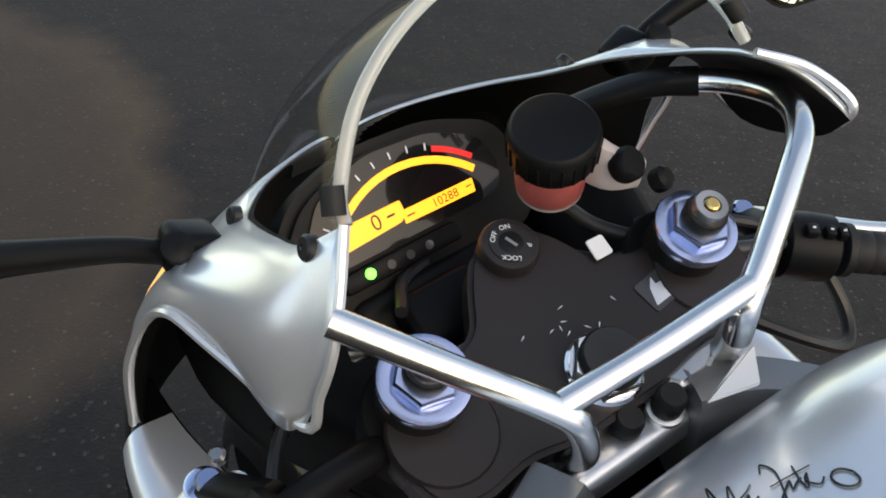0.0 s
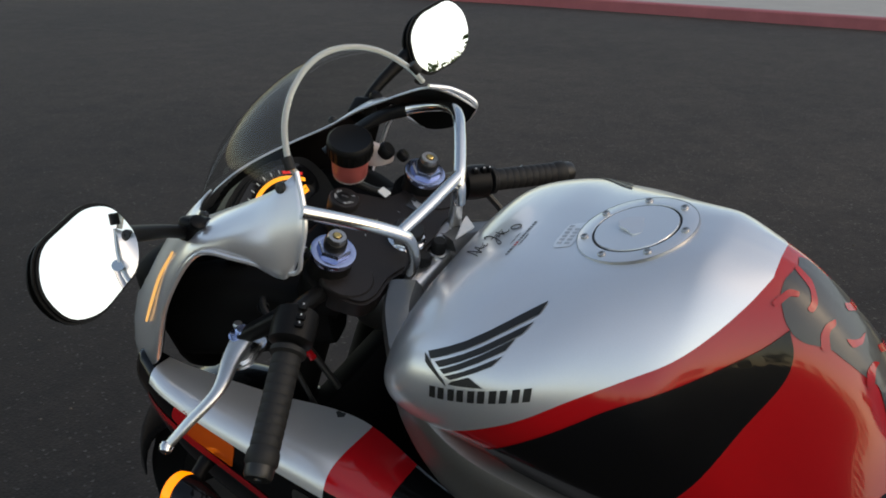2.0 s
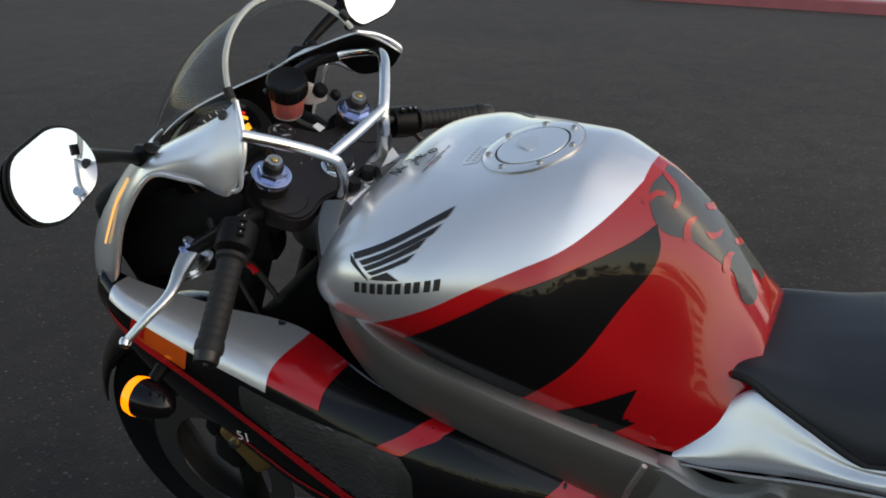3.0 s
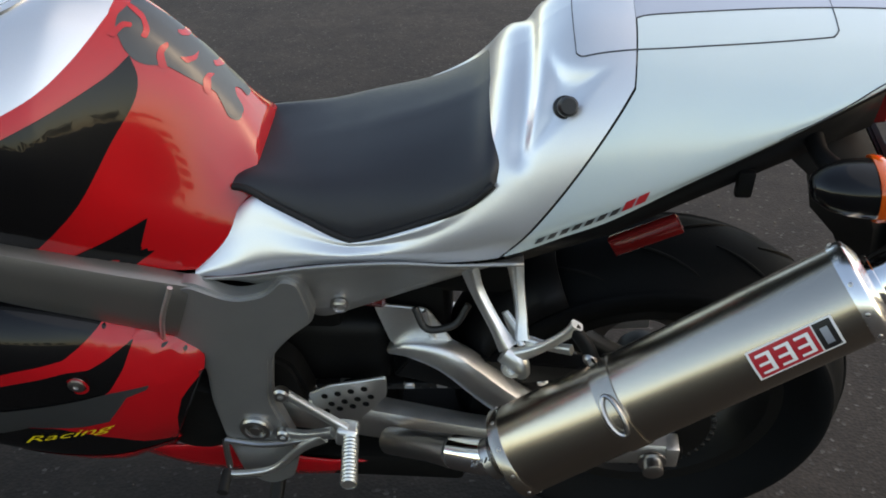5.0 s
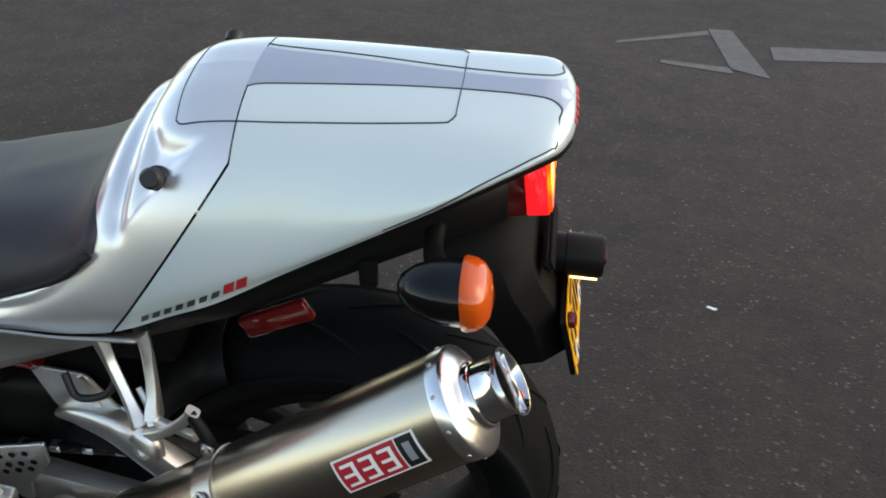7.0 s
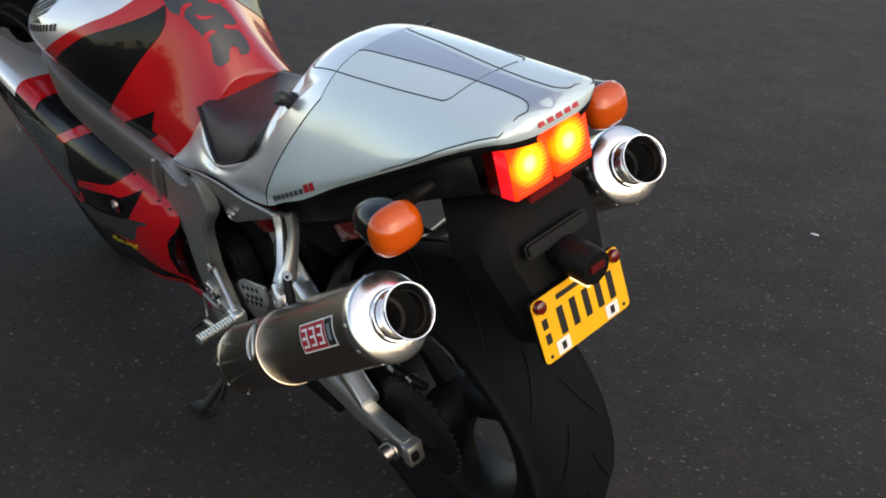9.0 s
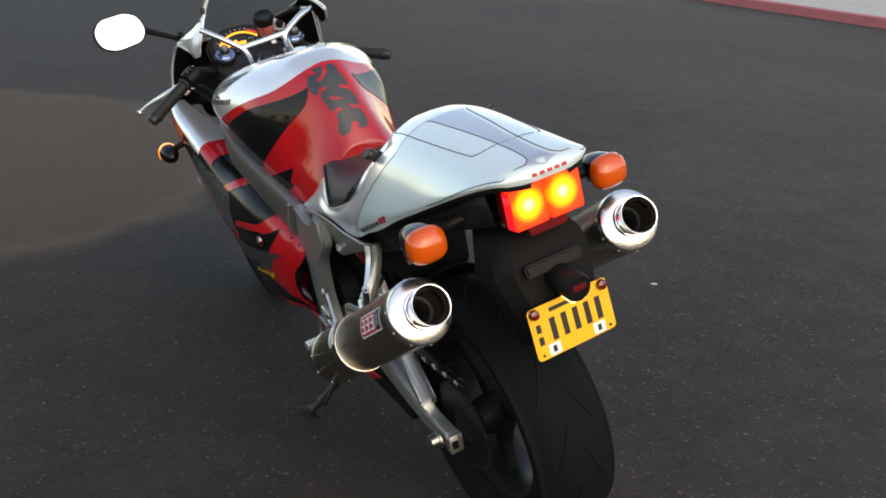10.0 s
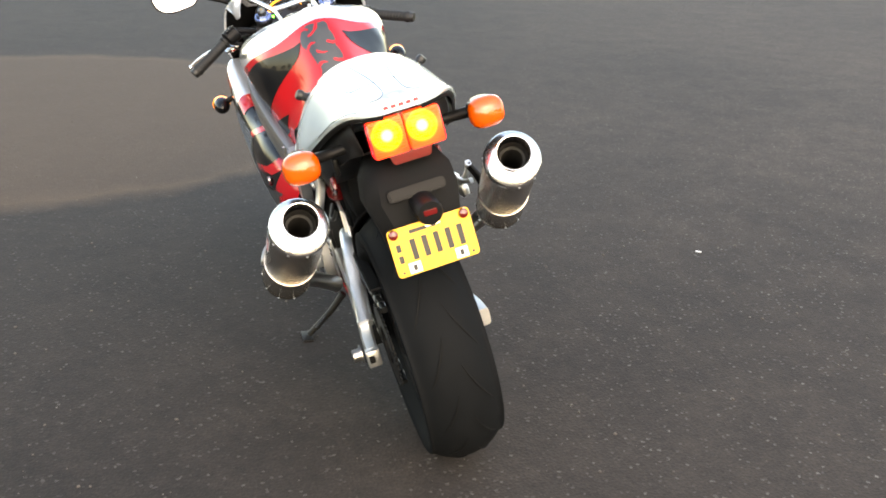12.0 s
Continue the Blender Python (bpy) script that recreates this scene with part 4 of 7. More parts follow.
# forged exhaust hangers: an open V from the subframe, a foot, and a rail that carries the strap
for sx in (-1, 1):
    br = part("exhaust_hanger", bar_bm([(sx * .140, .178, .664), (sx * .150, .166, .628), (sx * .176, .140, .588), (sx * .196, .122, .566)], [(.018, .026), (.015, .020), (.015, .021), (.022, .030)], steps=5, power=5), SATIN, bike, "forged aluminium hanger bracket")
    part("strut", bar_bm([(sx * .142, .118, .690), (sx * .152, .112, .650), (sx * .172, .106, .608), (sx * .190, .104, .580)], [(.018, .028), (.015, .022), (.015, .024), (.020, .034)], steps=5, power=5), SATIN, br)
    part("web", bar_bm([(sx * .166, .128, .606), (sx * .180, .114, .586), (sx * .192, .108, .570)], [(.007, .012), (.008, .028), (.010, .038)], steps=4), SATIN, br)
    part("foot", bar_bm([(sx * .200, .128, .560), (sx * .207, .110, .548), (sx * .212, .100, .528)], [(.024, .030), (.026, .034), (.018, .018)], steps=5, power=2.6), SATIN, br)
    part("rail", bar_bm([(sx * .204, .112, .560), (sx * .212, .076, .588), (sx * .218, .046, .622), (sx * .219, .034, .640)], [(.016, .020), (.012, .013), (.012, .013), (.014, .018)], steps=5, power=4), SATIN, br)
    part("lower_rail", bar_bm([(sx * .196, .098, .582), (sx * .206, .066, .582), (sx * .218, .038, .590)], [(.012, .014), (.010, .012), (.012, .014)], steps=5, power=4), SATIN, br)
    part("arm", bar_bm([(sx * .218, .040, .634), (sx * .230, .020, .610), (sx * .238, .010, .584), (sx * .243, .004, .562)], [(.012, .020), (.014, .022), (.015, .022), (.014, .018)], steps=5, power=3), DARKCAST, br)
    part("peg_mount", lathe_bm([(.012, -.010), (.015, -.006), (.015, .006), (.012, .010), (.006, .010), (.005, .006), (0, .006)], (sx * .208, .116, .540), (sx, .2, .2), 20), SATIN, br)
    for p in ((.234, .016, .596), (.242, .006, .566)):
        part("strap_bolt", lathe_bm([(.009, 0), (.0095, .004), (.0085, .010), (.005, .013), (.004, .010), (0, .010)], (sx * p[0], p[1], p[2]), (sx, -.1, .4), 16), STEEL, br)

# rider footrest set, left side
rest = part("footrest_plate", plate_bm([(.306, .398), (.303, .444), (.334, .435), (.394, .419), (.428, .397), (.422, .369), (.396, .353), (.376, .300), (.356, .298), (.349, .343)], .006, along(-.150), bevel=.0015, r=.008), SATIN, bike, "drilled aluminium heel plate")
for i in range(4):
    for j in range(3):
        part("hole", lathe_bm([(.0052, 0), (.0052, .001), (0, .001)], (-.1562, .402 - i * .021 - (j % 2) * .009, .395 - j * .018 + i * .007), (-1, 0, 0), 12), INNER, rest)
part("arm", bar_bm([(-.184, .456, .436), (-.194, .410, .408), (-.205, .362, .381)], [(.012, .016), (.011, .014), (.013, .016)], steps=4), SATIN, rest)
part("arm", bar_bm([(-.186, .470, .338), (-.194, .430, .346), (-.200, .385, .362)], [(.014, .020), (.012, .015), (.014, .020)], steps=4), SATIN, rest)
for p in ((-.186, .458, .436), (-.188, .468, .338)):
    part("arm_bolt", lathe_bm([(.012, -.004), (.0125, .006), (.009, .009), (.005, .009), (.004, .005), (0, .005)], p, (-1, 0, .1), 18), STEEL, rest)
part("peg_knuckle", box_bm((.030, .034, .036), pose(-.203, .362, .368, 10), .007, 3), SATIN, rest)
peg = part("footpeg", tube_bm([(-.206, .356, .370), (-.250, .352, .372), (-.300, .346, .376)], [.010, .0105, .0095], 14), SATIN, rest, "knurled alloy footpeg")
for k in range(13):
    a = Vector((-.218, .355, .371)).lerp(Vector((-.298, .346, .376)), k / 12)
    part("ring", lathe_bm([(.0105, -.0022), (.0128, 0), (.0105, .0022)], a, (-1, -.1, .06), 14, caps=False), SATIN, peg)
lev = part("gear_lever", bar_bm([(-.198, .402, .348), (-.202, .440, .322), (-.204, .486, .270), (-.205, .530, .252), (-.205, .578, .246)], [(.014, .020), (.010, .014), (.010, .012), (.010, .012), (.012, .014)], steps=5), SATIN, bike, "alloy gear lever")
part("toe_peg", tube_bm([(-.203, .570, .250), (-.240, .570, .246)], .009, 12, smooth=False), RUBBER, lev)
part("link_rod", tube_bm([(-.196, .566, .256), (-.192, .566, .290), (-.186, .566, .312)], .0055, 8), STEEL, lev)
part("rod", tube_bm([(-.196, .410, .340), (-.190, .50, .310), (-.186, .566, .312)], .005, 8), STEEL, lev)

# side stand
st = part("side_stand", bar_bm([(-.150, .505, .175), (-.205, .512, .125), (-.288, .522, .068)], [(.024, .020), (.020, .018), (.018, .016)], steps=5), DARKCAST, bike, "dark steel side stand, folded out")
part("foot", box_bm((.034, .070, .008), pose(-.296, .524, .062, 0, LEAN, 0), .003), DARKCAST, st)
part("tang", tube_bm([(-.215, .512, .116), (-.262, .470, .105)], .006, 10, smooth=False), DARKCAST, st)

# belly pan and side fairing
SIDE_ST = [
    (1.430, [(-.212, .792), (-.230, .790), (-.243, .766), (-.242, .735), (-.232, .705), (-.215, .680), (-.195, .660)]),
    (1.360, [(-.206, .770), (-.250, .774), (-.270, .746), (-.269, .698), (-.258, .650), (-.238, .600), (-.215, .560)]),
    (1.250, [(-.180, .736), (-.250, .743), (-.278, .706), (-.277, .655), (-.266, .600), (-.250, .550), (-.220, .508)]),
    (1.120, [(-.150, .704), (-.249, .714), (-.281, .665), (-.282, .605), (-.272, .535), (-.256, .475), (-.220, .430)]),
    (0.960, [(-.190, .668), (-.240, .660), (-.276, .605), (-.277, .520), (-.268, .450), (-.248, .388), (-.200, .348)]),
    (0.800, [(-.190, .640), (-.232, .625), (-.264, .570), (-.264, .480), (-.252, .395), (-.234, .322), (-.182, .280)]),
    (0.690, [(-.185, .600), (-.215, .585), (-.243, .525), (-.246, .440), (-.234, .365), (-.216, .302), (-.168, .260)]),
    (0.610, [(-.180, .560), (-.203, .540), (-.225, .480), (-.231, .410), (-.222, .352), (-.204, .300), (-.158, .258)]),
    (0.560, [(-.165, .530), (-.184, .512), (-.202, .460), (-.207, .400), (-.200, .350), (-.186, .302), (-.146, .262)]),
]
SIDE_ROWS = side_rows(SIDE_ST, 10, 10)
side_bm = grid_bm(SIDE_ROWS)
for v in side_bm.verts:
    v.co.y += min(.095, max(0.0, .500 - v.co.z) * .45) * smooth_step((.74 - v.co.y) / .16)
SIDE_SKIN = tree_of(side_bm)
side_r = mirror_x(side_bm)
fair_l = part("side_fairing", side_bm, BLACKP, bike, "red and black side fairing with a mesh vent", smooth=50, solid=.004)
fair_r = part("side_fairing", side_r, BLACKP, bike, smooth=50, solid=.004)
BELLY = [
    (1.00, [(-.198, .358), (-.10, .318), (0, .308), (.10, .318), (.198, .358)]),
    (0.85, [(-.184, .292), (-.10, .240), (0, .230), (.10, .240), (.184, .292)]),
    (0.70, [(-.166, .258), (-.135, .195), (0, .170), (.135, .195), (.166, .258)]),
    (0.60, [(-.152, .250), (-.132, .158), (0, .135), (.132, .158), (.152, .250)]),
    (0.42, [(-.136, .195), (-.112, .130), (0, .115), (.112, .130), (.136, .195)]),
    (0.26, [(-.105, .170), (-.065, .130), (0, .120), (.065, .130), (.105, .170)]),
]
part("belly_pan", grid_bm(side_rows(BELLY, 4, 5)), RED, bike, "red belly pan", smooth=50, solid=.004)

# upper cowl: strips from the screen's foot down to the open edge, left and right
COWL = [
    ((.147, 1.162, 1.066), (.198, 1.156, .955), .006),
    ((.163, 1.185, 1.048), (.208, 1.172, .950), .016),
    ((.160, 1.230, 1.024), (.214, 1.226, .972), .020),
    ((.152, 1.290, .994), (.228, 1.280, .974), .018),
    ((.138, 1.345, .966), (.250, 1.336, .900), .022),
    ((.105, 1.395, .948), (.262, 1.375, .808), .030),
    ((.060, 1.430, .936), (.245, 1.430, .765), .040),
    ((.020, 1.455, .922), (.215, 1.485, .735), .045),
    ((.000, 1.500, .880), (.165, 1.535, .715), .045),
    ((.000, 1.560, .800), (.100, 1.575, .700), .035),
    ((.000, 1.595, .715), (.030, 1.595, .690), .010),
]
cow_rows = []
flat = cr([(*u, *l, b) for u, l, b in COWL], 5)
for i, r in enumerate(flat):
    u, l, bul = Vector(r[:3]), Vector(r[3:6]), r[6]
    flick = .022 * max(0.0, 1 - i / 8) ** 2
    d = (l - u)
    out = Vector((1, .55, .35)).normalized()
    cow_rows.append([Vector((FX, -flick * math.sin(math.pi * t), 0)) + u.lerp(l, t) + out * (bul * 4 * t * (1 - t)) for t in np.linspace(0, 1, 9)])
cow_bm = grid_bm(cow_rows)
cow_l = mirror_x(cow_bm, FX)
cow_bm.free()
COWL_R = [((.156, 1.160, 1.045), (.210, 1.118, .994), .010), ((.163, 1.185, 1.036), (.220, 1.150, .962), .016), ((.165, 1.230, 1.018), (.230, 1.222, .940), .020)] + COWL[3:]
cow_bm = grid_bm([[Vector((FX, 0, 0)) + Vector(r[:3]).lerp(Vector(r[3:6]), t) + Vector((1, .55, .35)).normalized() * (r[6] * 4 * t * (1 - t)) for t in np.linspace(0, 1, 9)] for r in cr([(*u, *l, b) for u, l, b in COWL_R], 5)])
COWL_SKIN = tree_of(cow_l)
cowl_l = part("upper_cowl", cow_l, SILVER, bike, "silver upper cowl", smooth=60, solid=.004)
cowl_r = part("upper_cowl", cow_bm, SILVER, bike, smooth=60, solid=.004)
# rolled rear rim of the cowl ears
for s in (-1, 1):
    rim = [(FX + s * .150, 1.160, 1.060), (FX + s * .172, 1.158, 1.020), (FX + s * .182, 1.162, .985), (FX + s * .208, 1.171, .950), (FX + s * .215, 1.225, .971), (FX + s * .229, 1.280, .973), (FX + s * .251, 1.336, .899), (FX + s * .263, 1.374, .808)]
    rim[:4] = [(2 * FX - p.x, p.y, p.z) for p in cow_rows[0][::2]]
    if s > 0:
        rim = [(FX + .156, 1.160, 1.045), (FX + .186, 1.143, 1.030), (FX + .207, 1.124, 1.008), (FX + .212, 1.120, .992), (FX + .221, 1.151, .961), (FX + .231, 1.222, .939), (FX + .238, 1.284, .945), (FX + .256, 1.334, .880), (FX + .264, 1.374, .808)]
    part("edge_bead", tube_bm(rim, .0032, 8), SILVER, cowl_l if s < 0 else cowl_r)
# black lining inside the cowl
OUTV = Vector((1, .55, .35)).normalized()
lin = [[p - OUTV * (.005 + .004 * math.sin(math.pi * k / 8)) for k, p in enumerate(r)] for r in cow_rows[3:]]
lb = grid_bm(lin)
ll = mirror_x(lb, FX)
part("nose_liner", ll, INNER, bike)
part("nose_liner", grid_bm([[Vector((FX, 0, 0)) + Vector(r[:3]).lerp(Vector(r[3:6]), t) + OUTV * (r[6] * 4 * t * (1 - t) - .006 - .003 * math.sin(math.pi * t)) for t in np.linspace(0, 1, 9)] for r in cr([(*u, *l, b) for u, l, b in COWL_R], 5)]), INNER, bike)
lb.free()
strip = [(-.180, 1.352, .945), (-.198, 1.378, .915), (-.212, 1.396, .880), (-.220, 1.408, .846)]
part("position_light", bar_bm([COWL_SKIN.find_nearest(p)[0] + Vector((-.003, .001, .001)) for p in strip], [(.002, .003), (.002, .0045), (.002, .0045), (.002, .003)], steps=5, up=(0, 1, .3)), mat("lit_position_light", (.8, .5, .2), .2, emit=(1.0, .55, .18), emit_strength=.45), cowl_l, "glowing gold position light strip")
part("headlamp_back", box_bm((.34, .10, .20), pose(FX, 1.45, .78, -20), .04, 3), INNER, bike)
part("radiator", box_bm((.36, .05, .30), pose(0, 1.20, .52, -15), .01), INNER, bike)
part("air_duct", bar_bm([(-.13, 1.42, .80), (-.12, 1.30, .83), (-.09, 1.18, .83)], [(.10, .12), (.10, .12), (.06, .08)], steps=5), INNER, bike)
part("air_duct", bar_bm([(.16, 1.42, .80), (.15, 1.30, .83), (.11, 1.18, .83)], [(.10, .12), (.10, .12), (.06, .08)], steps=5), INNER, bike)

# windscreen
screen_rows = []
foot = [(FX - .150, 1.165, 1.060), (FX - .160, 1.230, 1.026), (FX - .138, 1.345, .968), (FX - .060, 1.432, .938), (FX, 1.455, .930), (FX + .060, 1.432, .938), (FX + .138, 1.345, .968), (FX + .160, 1.230, 1.026), (FX + .152, 1.165, 1.060)]
ARCH = np.array([(-.1250, 1.1660, 1.0620), (-.1180, 1.1790, 1.0740), (-.0930, 1.1965, 1.1035), (-.0586, 1.2089, 1.1258), (-.0180, 1.2166, 1.1398), (.0232, 1.2194, 1.1446)])
arch = [tuple(p) for p in ARCH] + [(.0464 - p[0], p[1], p[2]) for p in ARCH[-2::-1]]
arch[-1] = (FX + .152, 1.166, 1.052)
fa, aa = cr(foot, 5), cr(arch, 5)
for a, b in zip(fa, aa):
    a, b = Vector(a), Vector(b)
    w = min(1.0, (b - a).length / .25)
    row = []
    for t in np.linspace(0, 1, 9):
        p = a.lerp(b, t)
        row.append(p + Vector((0, .35, .9)).normalized() * (.030 * w * 4 * t * (1 - t)))
    screen_rows.append(row)
scr = part("windscreen", grid_bm(screen_rows), SCREEN, bike, "clear domed windscreen", smooth=70)
scr.visible_shadow = False
part("edge_trim", tube_bm(arch, .0042, 10), mat("clear_trim", (0.66, 0.67, 0.62), 0.15, trans=0.55, coat=0.6, stain=0.2), scr, "clear plastic edge trim")
for s in (-1, 1):
    part("trim_sleeve", tube_bm([(FX + s * .1485, 1.1685, 1.0690), (FX + s * .1435, 1.1755, 1.0815)], .0066, 12, smooth=False), RUBBER, scr)
for s in (-1, 1):
    for p in ((.163, 1.178, 1.050), (.150, 1.338, .972)):
        part("screw", lathe_bm([(.0075, -.004), (.0075, .0015), (.006, .003), (.0025, .0032), (.002, .0022), (0, .0022)], (FX + s * p[0], p[1], p[2]), (s, .1, .5), 20), BLACKMARK, scr)

# mirrors
MIRN = Vector((.26, -1, .34)).normalized()


def rear_mirror(sx, centre, normal, base):
    u = Vector((0, 0, 1)).cross(normal).normalized() * -1
    v = normal.cross(u).normalized()
    if v.z < 0:
        v = -v
    m = basis(centre, u, v)
    if m.col[2].to_3d().dot(normal) < 0:
        m = basis(centre, -u, v)
    flip = 1 if m.col[0].to_3d().x * sx > 0 else -1
    outline = [(-.068, -.018), (-.045, -.046), (.030, -.050), (.066, -.030), (.072, .014), (.045, .046), (-.030, .046), (-.062, .026)]
    outline = [(flip * a * 1.10, b) for a, b in outline]
    if flip < 0:
        outline = outline[::-1]
    ob = part("mirror", plate_bm([(a * 1.07, b * 1.09) for a, b in outline], .008, m @ pose(0, 0, -.006), bevel=.003, r=.03), PLASTIC, bike, "black mirror on a folding stalk")
    back = plate_bm(outline, .03, m @ pose(0, 0, -.030), bevel=.014, r=.03)
    part("housing", back, PLASTIC, ob)
    part("glass", plate_bm(outline, .0015, m @ pose(0, 0, .0022), bevel=0, r=.028), MIRROR, ob, "mirror glass", smooth=0)
    inner = m @ Vector((-flip * .060, -.004, -.015))
    b = Vector(base)
    part("stalk", tube_bm([inner, inner.lerp(b, .3) + Vector((0, .004, .000)), inner.lerp(b, .75) + Vector((0, .004, .002)), b], [.0135, .0105, .0085, .0085], 14), PLASTIC, ob)
    part("pivot", box_bm((.036, .034, .032), Matrix.Translation(b + Vector((-sx * .014, -.004, -.002))) @ Matrix.Rotation(radians(sx * -25), 4, "Y"), .008, 3), PLASTIC, ob)
    part("bolt", lathe_bm([(.010, 0), (.010, .006), (.006, .008), (0, .008)], b + Vector((-sx * .002, -.024, .016)), (0, -.6, .8), 14), PLASTIC, ob)
    return ob


rear_mirror(-1, Vector((-.357, 1.266, 1.064)), MIRN, (-.185, 1.315, .985))
rear_mirror(1, Vector((.388, 1.268, 1.030)), Vector((-.10, -1, .25)).normalized(), (.225, 1.315, .975))

# steering: forks, clamp, bars
FC = .012
STEER = Vector((-.01, -.42, .907)).normalized()
for s, top in ((-1, Vector((-.100, 1.156, .937))), (1, Vector((.124, 1.152, .934)))):
    ax = STEER
    fk = part("fork_leg", lathe_bm([(.027, -.66), (.029, -.655), (.029, -.30), (.0275, -.29), (.0275, -.01), (.026, 0)], top, ax, 32), DARKCAST, bike, "dark fork leg")
    part("fork_nut", lathe_bm([(.0285, -.006), (.0300, .000), (.0290, .003), (.0215, .0045), (.0205, .004)], top, ax, 40), BLUE, fk, "blue anodised fork cap")
    part("hexagon", lathe_bm([(.0215, .002), (.0215, .010), (.0198, .0125), (.0145, .013)], top, ax, 6), BLUE, fk)
    part("adjuster", lathe_bm([(.0150, .008), (.0150, .021), (.0140, .023), (.0125, .023), (0, .023)], top, ax, 24), BLACKMARK, fk)
    part("adjuster_top", lathe_bm([(.0125, .022), (.0125, .028), (.0112, .0305), (.0065, .0305), (.0055, .028), (0, .028)], top, ax, 24), STEEL, fk)
    part("adjuster_screw", lathe_bm([(.0050, .027), (.0050, .0315), (.0038, .0325), (0, .0325)], top, ax, 16), BRASS, fk)
CLA = basis((FC, 1.149, .873), (1, 0, 0), (0, .917, .40))
tc = [(-.146, .014), (-.136, .036), (-.112, .044), (-.085, .042), (-.058, .050), (-.040, .080), (-.024, .100), (.022, .100), (.036, .084), (.050, .056), (.080, .042), (.112, .044), (.136, .036), (.146, .014), (.146, -.018), (.136, -.038), (.112, -.044), (.075, -.038), (.040, -.046), (-.040, -.046), (-.075, -.038), (-.112, -.044), (-.136, -.038), (-.146, -.018)]
clamp = part("triple_clamp", plate_bm(tc, .030, CLA, bevel=.004, r=.012), CLAMP, bike, "scuffed brown-black top yoke")
for s in (-1, 1):
    part("collar", lathe_bm([(.035, .0), (.036, .003), (.036, .030), (.034, .033), (.0285, .033)], CLA @ Vector((s * .112, .006, .0)), STEER, 32), CLAMP, clamp)
part("stem_nut", lathe_bm([(.0265, .028), (.0265, .034), (.0245, .036)], CLA @ Vector((0, -.016, 0)), CLA.col[2].to_3d(), 32), CHROME, clamp)
part("stem_hex", lathe_bm([(.0250, .034), (.0250, .044), (.0235, .046), (.020, .0465)], CLA @ Vector((0, -.016, 0)), CLA.col[2].to_3d(), 6), CHROME, clamp)
part("stem_cap", lathe_bm([(.0210, .040), (.0210, .052), (.0190, .055), (0, .055)], CLA @ Vector((0, -.016, 0)), CLA.col[2].to_3d(), 32), BLACKMARK, clamp)
IG = CLA @ Vector((.000, .088, .028))
IGA = CLA.col[2].to_3d()
ig = part("ignition_switch", lathe_bm([(.0215, -.01), (.0215, .009), (.0195, .012), (.0145, .0125)], IG, IGA, 36), CLAMP, bike, "black ignition switch with white lettering")
part("dial", lathe_bm([(.0148, .010), (.0148, .0134), (.0080, .0134)], IG, IGA, 36, caps=False), BLACKMARK, ig)
part("barrel", lathe_bm([(.0088, .010), (.0088, .0136), (.0075, .0142), (0, .0142)], IG, IGA, 24), DARKCAST, ig)
part("key_slot", box_bm((.0022, .0095, .0006), basis(IG + IGA * .0143, (1, 0, 0), (0, .917, .40)) @ pose(0, 0, 0, 0, 0, 20), 0), STEEL, ig)
MIG = basis(IG + IGA * .0138, (1, 0, 0), (0, .917, .40))
for body, ang in (("ON", 75), ("OFF", 130), ("LOCK", 235), ("P", 320)):
    a = radians(ang)
    part("lettering", text_bm(body, .0052, MIG @ pose(.0122 * math.cos(a), .0122 * math.sin(a), 0, 0, 0, ang - 90)), WHITEMARK, ig, smooth=0, fix=False)
badge = CLA @ pose(.072, .010, .0306, 0, 0, 8)
part("badge", plate_bm([(-.013, -.012), (.013, -.012), (.013, .012), (-.013, .012)], .0006, badge, bevel=0, r=.003), GREYMARK, clamp)
part("badge_wing", plate_bm([(-.010, -.008), (.007, -.009), (.010, -.004), (.004, -.002), (.008, .003), (.002, .004), (.003, .010), (-.004, .004)], .0008, badge, bevel=0, r=.001), SATIN, clamp)
for k in range(9):
    random.seed(k + 40)
    part("scratch", plate_bm([(-.0026, 0), (.001, .0005), (.0026, .0001), (.001, -.0004)], .0003, CLA @ pose(.0 + random.uniform(-.035, .05), .022 + random.uniform(-.012, .016), .0302, 0, 0, random.uniform(0, 180)), bevel=0, r=0.0002), SATIN, clamp)
part("white_tab", plate_bm([(-.008, -.006), (.007, -.009), (.010, .006), (-.004, .009)], .0016, CLA @ pose(.054, .056, .034, 6, 0, 10), bevel=.0004, r=.002), WHITEMARK, clamp, "small white plastic tab")

# brake fluid reservoir on its bracket
RC = Vector((.077, 1.252, .930))
RAX = Vector((-.14, -.29, .945)).normalized()
res = part("fluid_reservoir", lathe_bm([(.0215, .012), (.0245, .015), (.0265, .052), (.0265, .056)], RC, RAX, 36), FLUID, bike, "brake fluid cup with a black screw cap")
part("fluid", lathe_bm([(.0246, .018), (.0252, .020), (.0266, .046), (.0267, .050), (.0260, .051)], RC, RAX, 36, caps=False), FLUIDRED, res)
for h in (.051,):
    part("cup_ring", lathe_bm([(.0262, h), (.0282, h + .0012), (.0262, h + .0024)], RC, RAX, 36, caps=False), FLUID, res)
part("lid", lathe_bm([(.0300, .052), (.0315, .055), (.0325, .074), (.0315, .079), (.0290, .0815), (.0275, .0805), (0, .0805)], RC, RAX, 40), PLASTIC, res, "black ribbed screw cap")
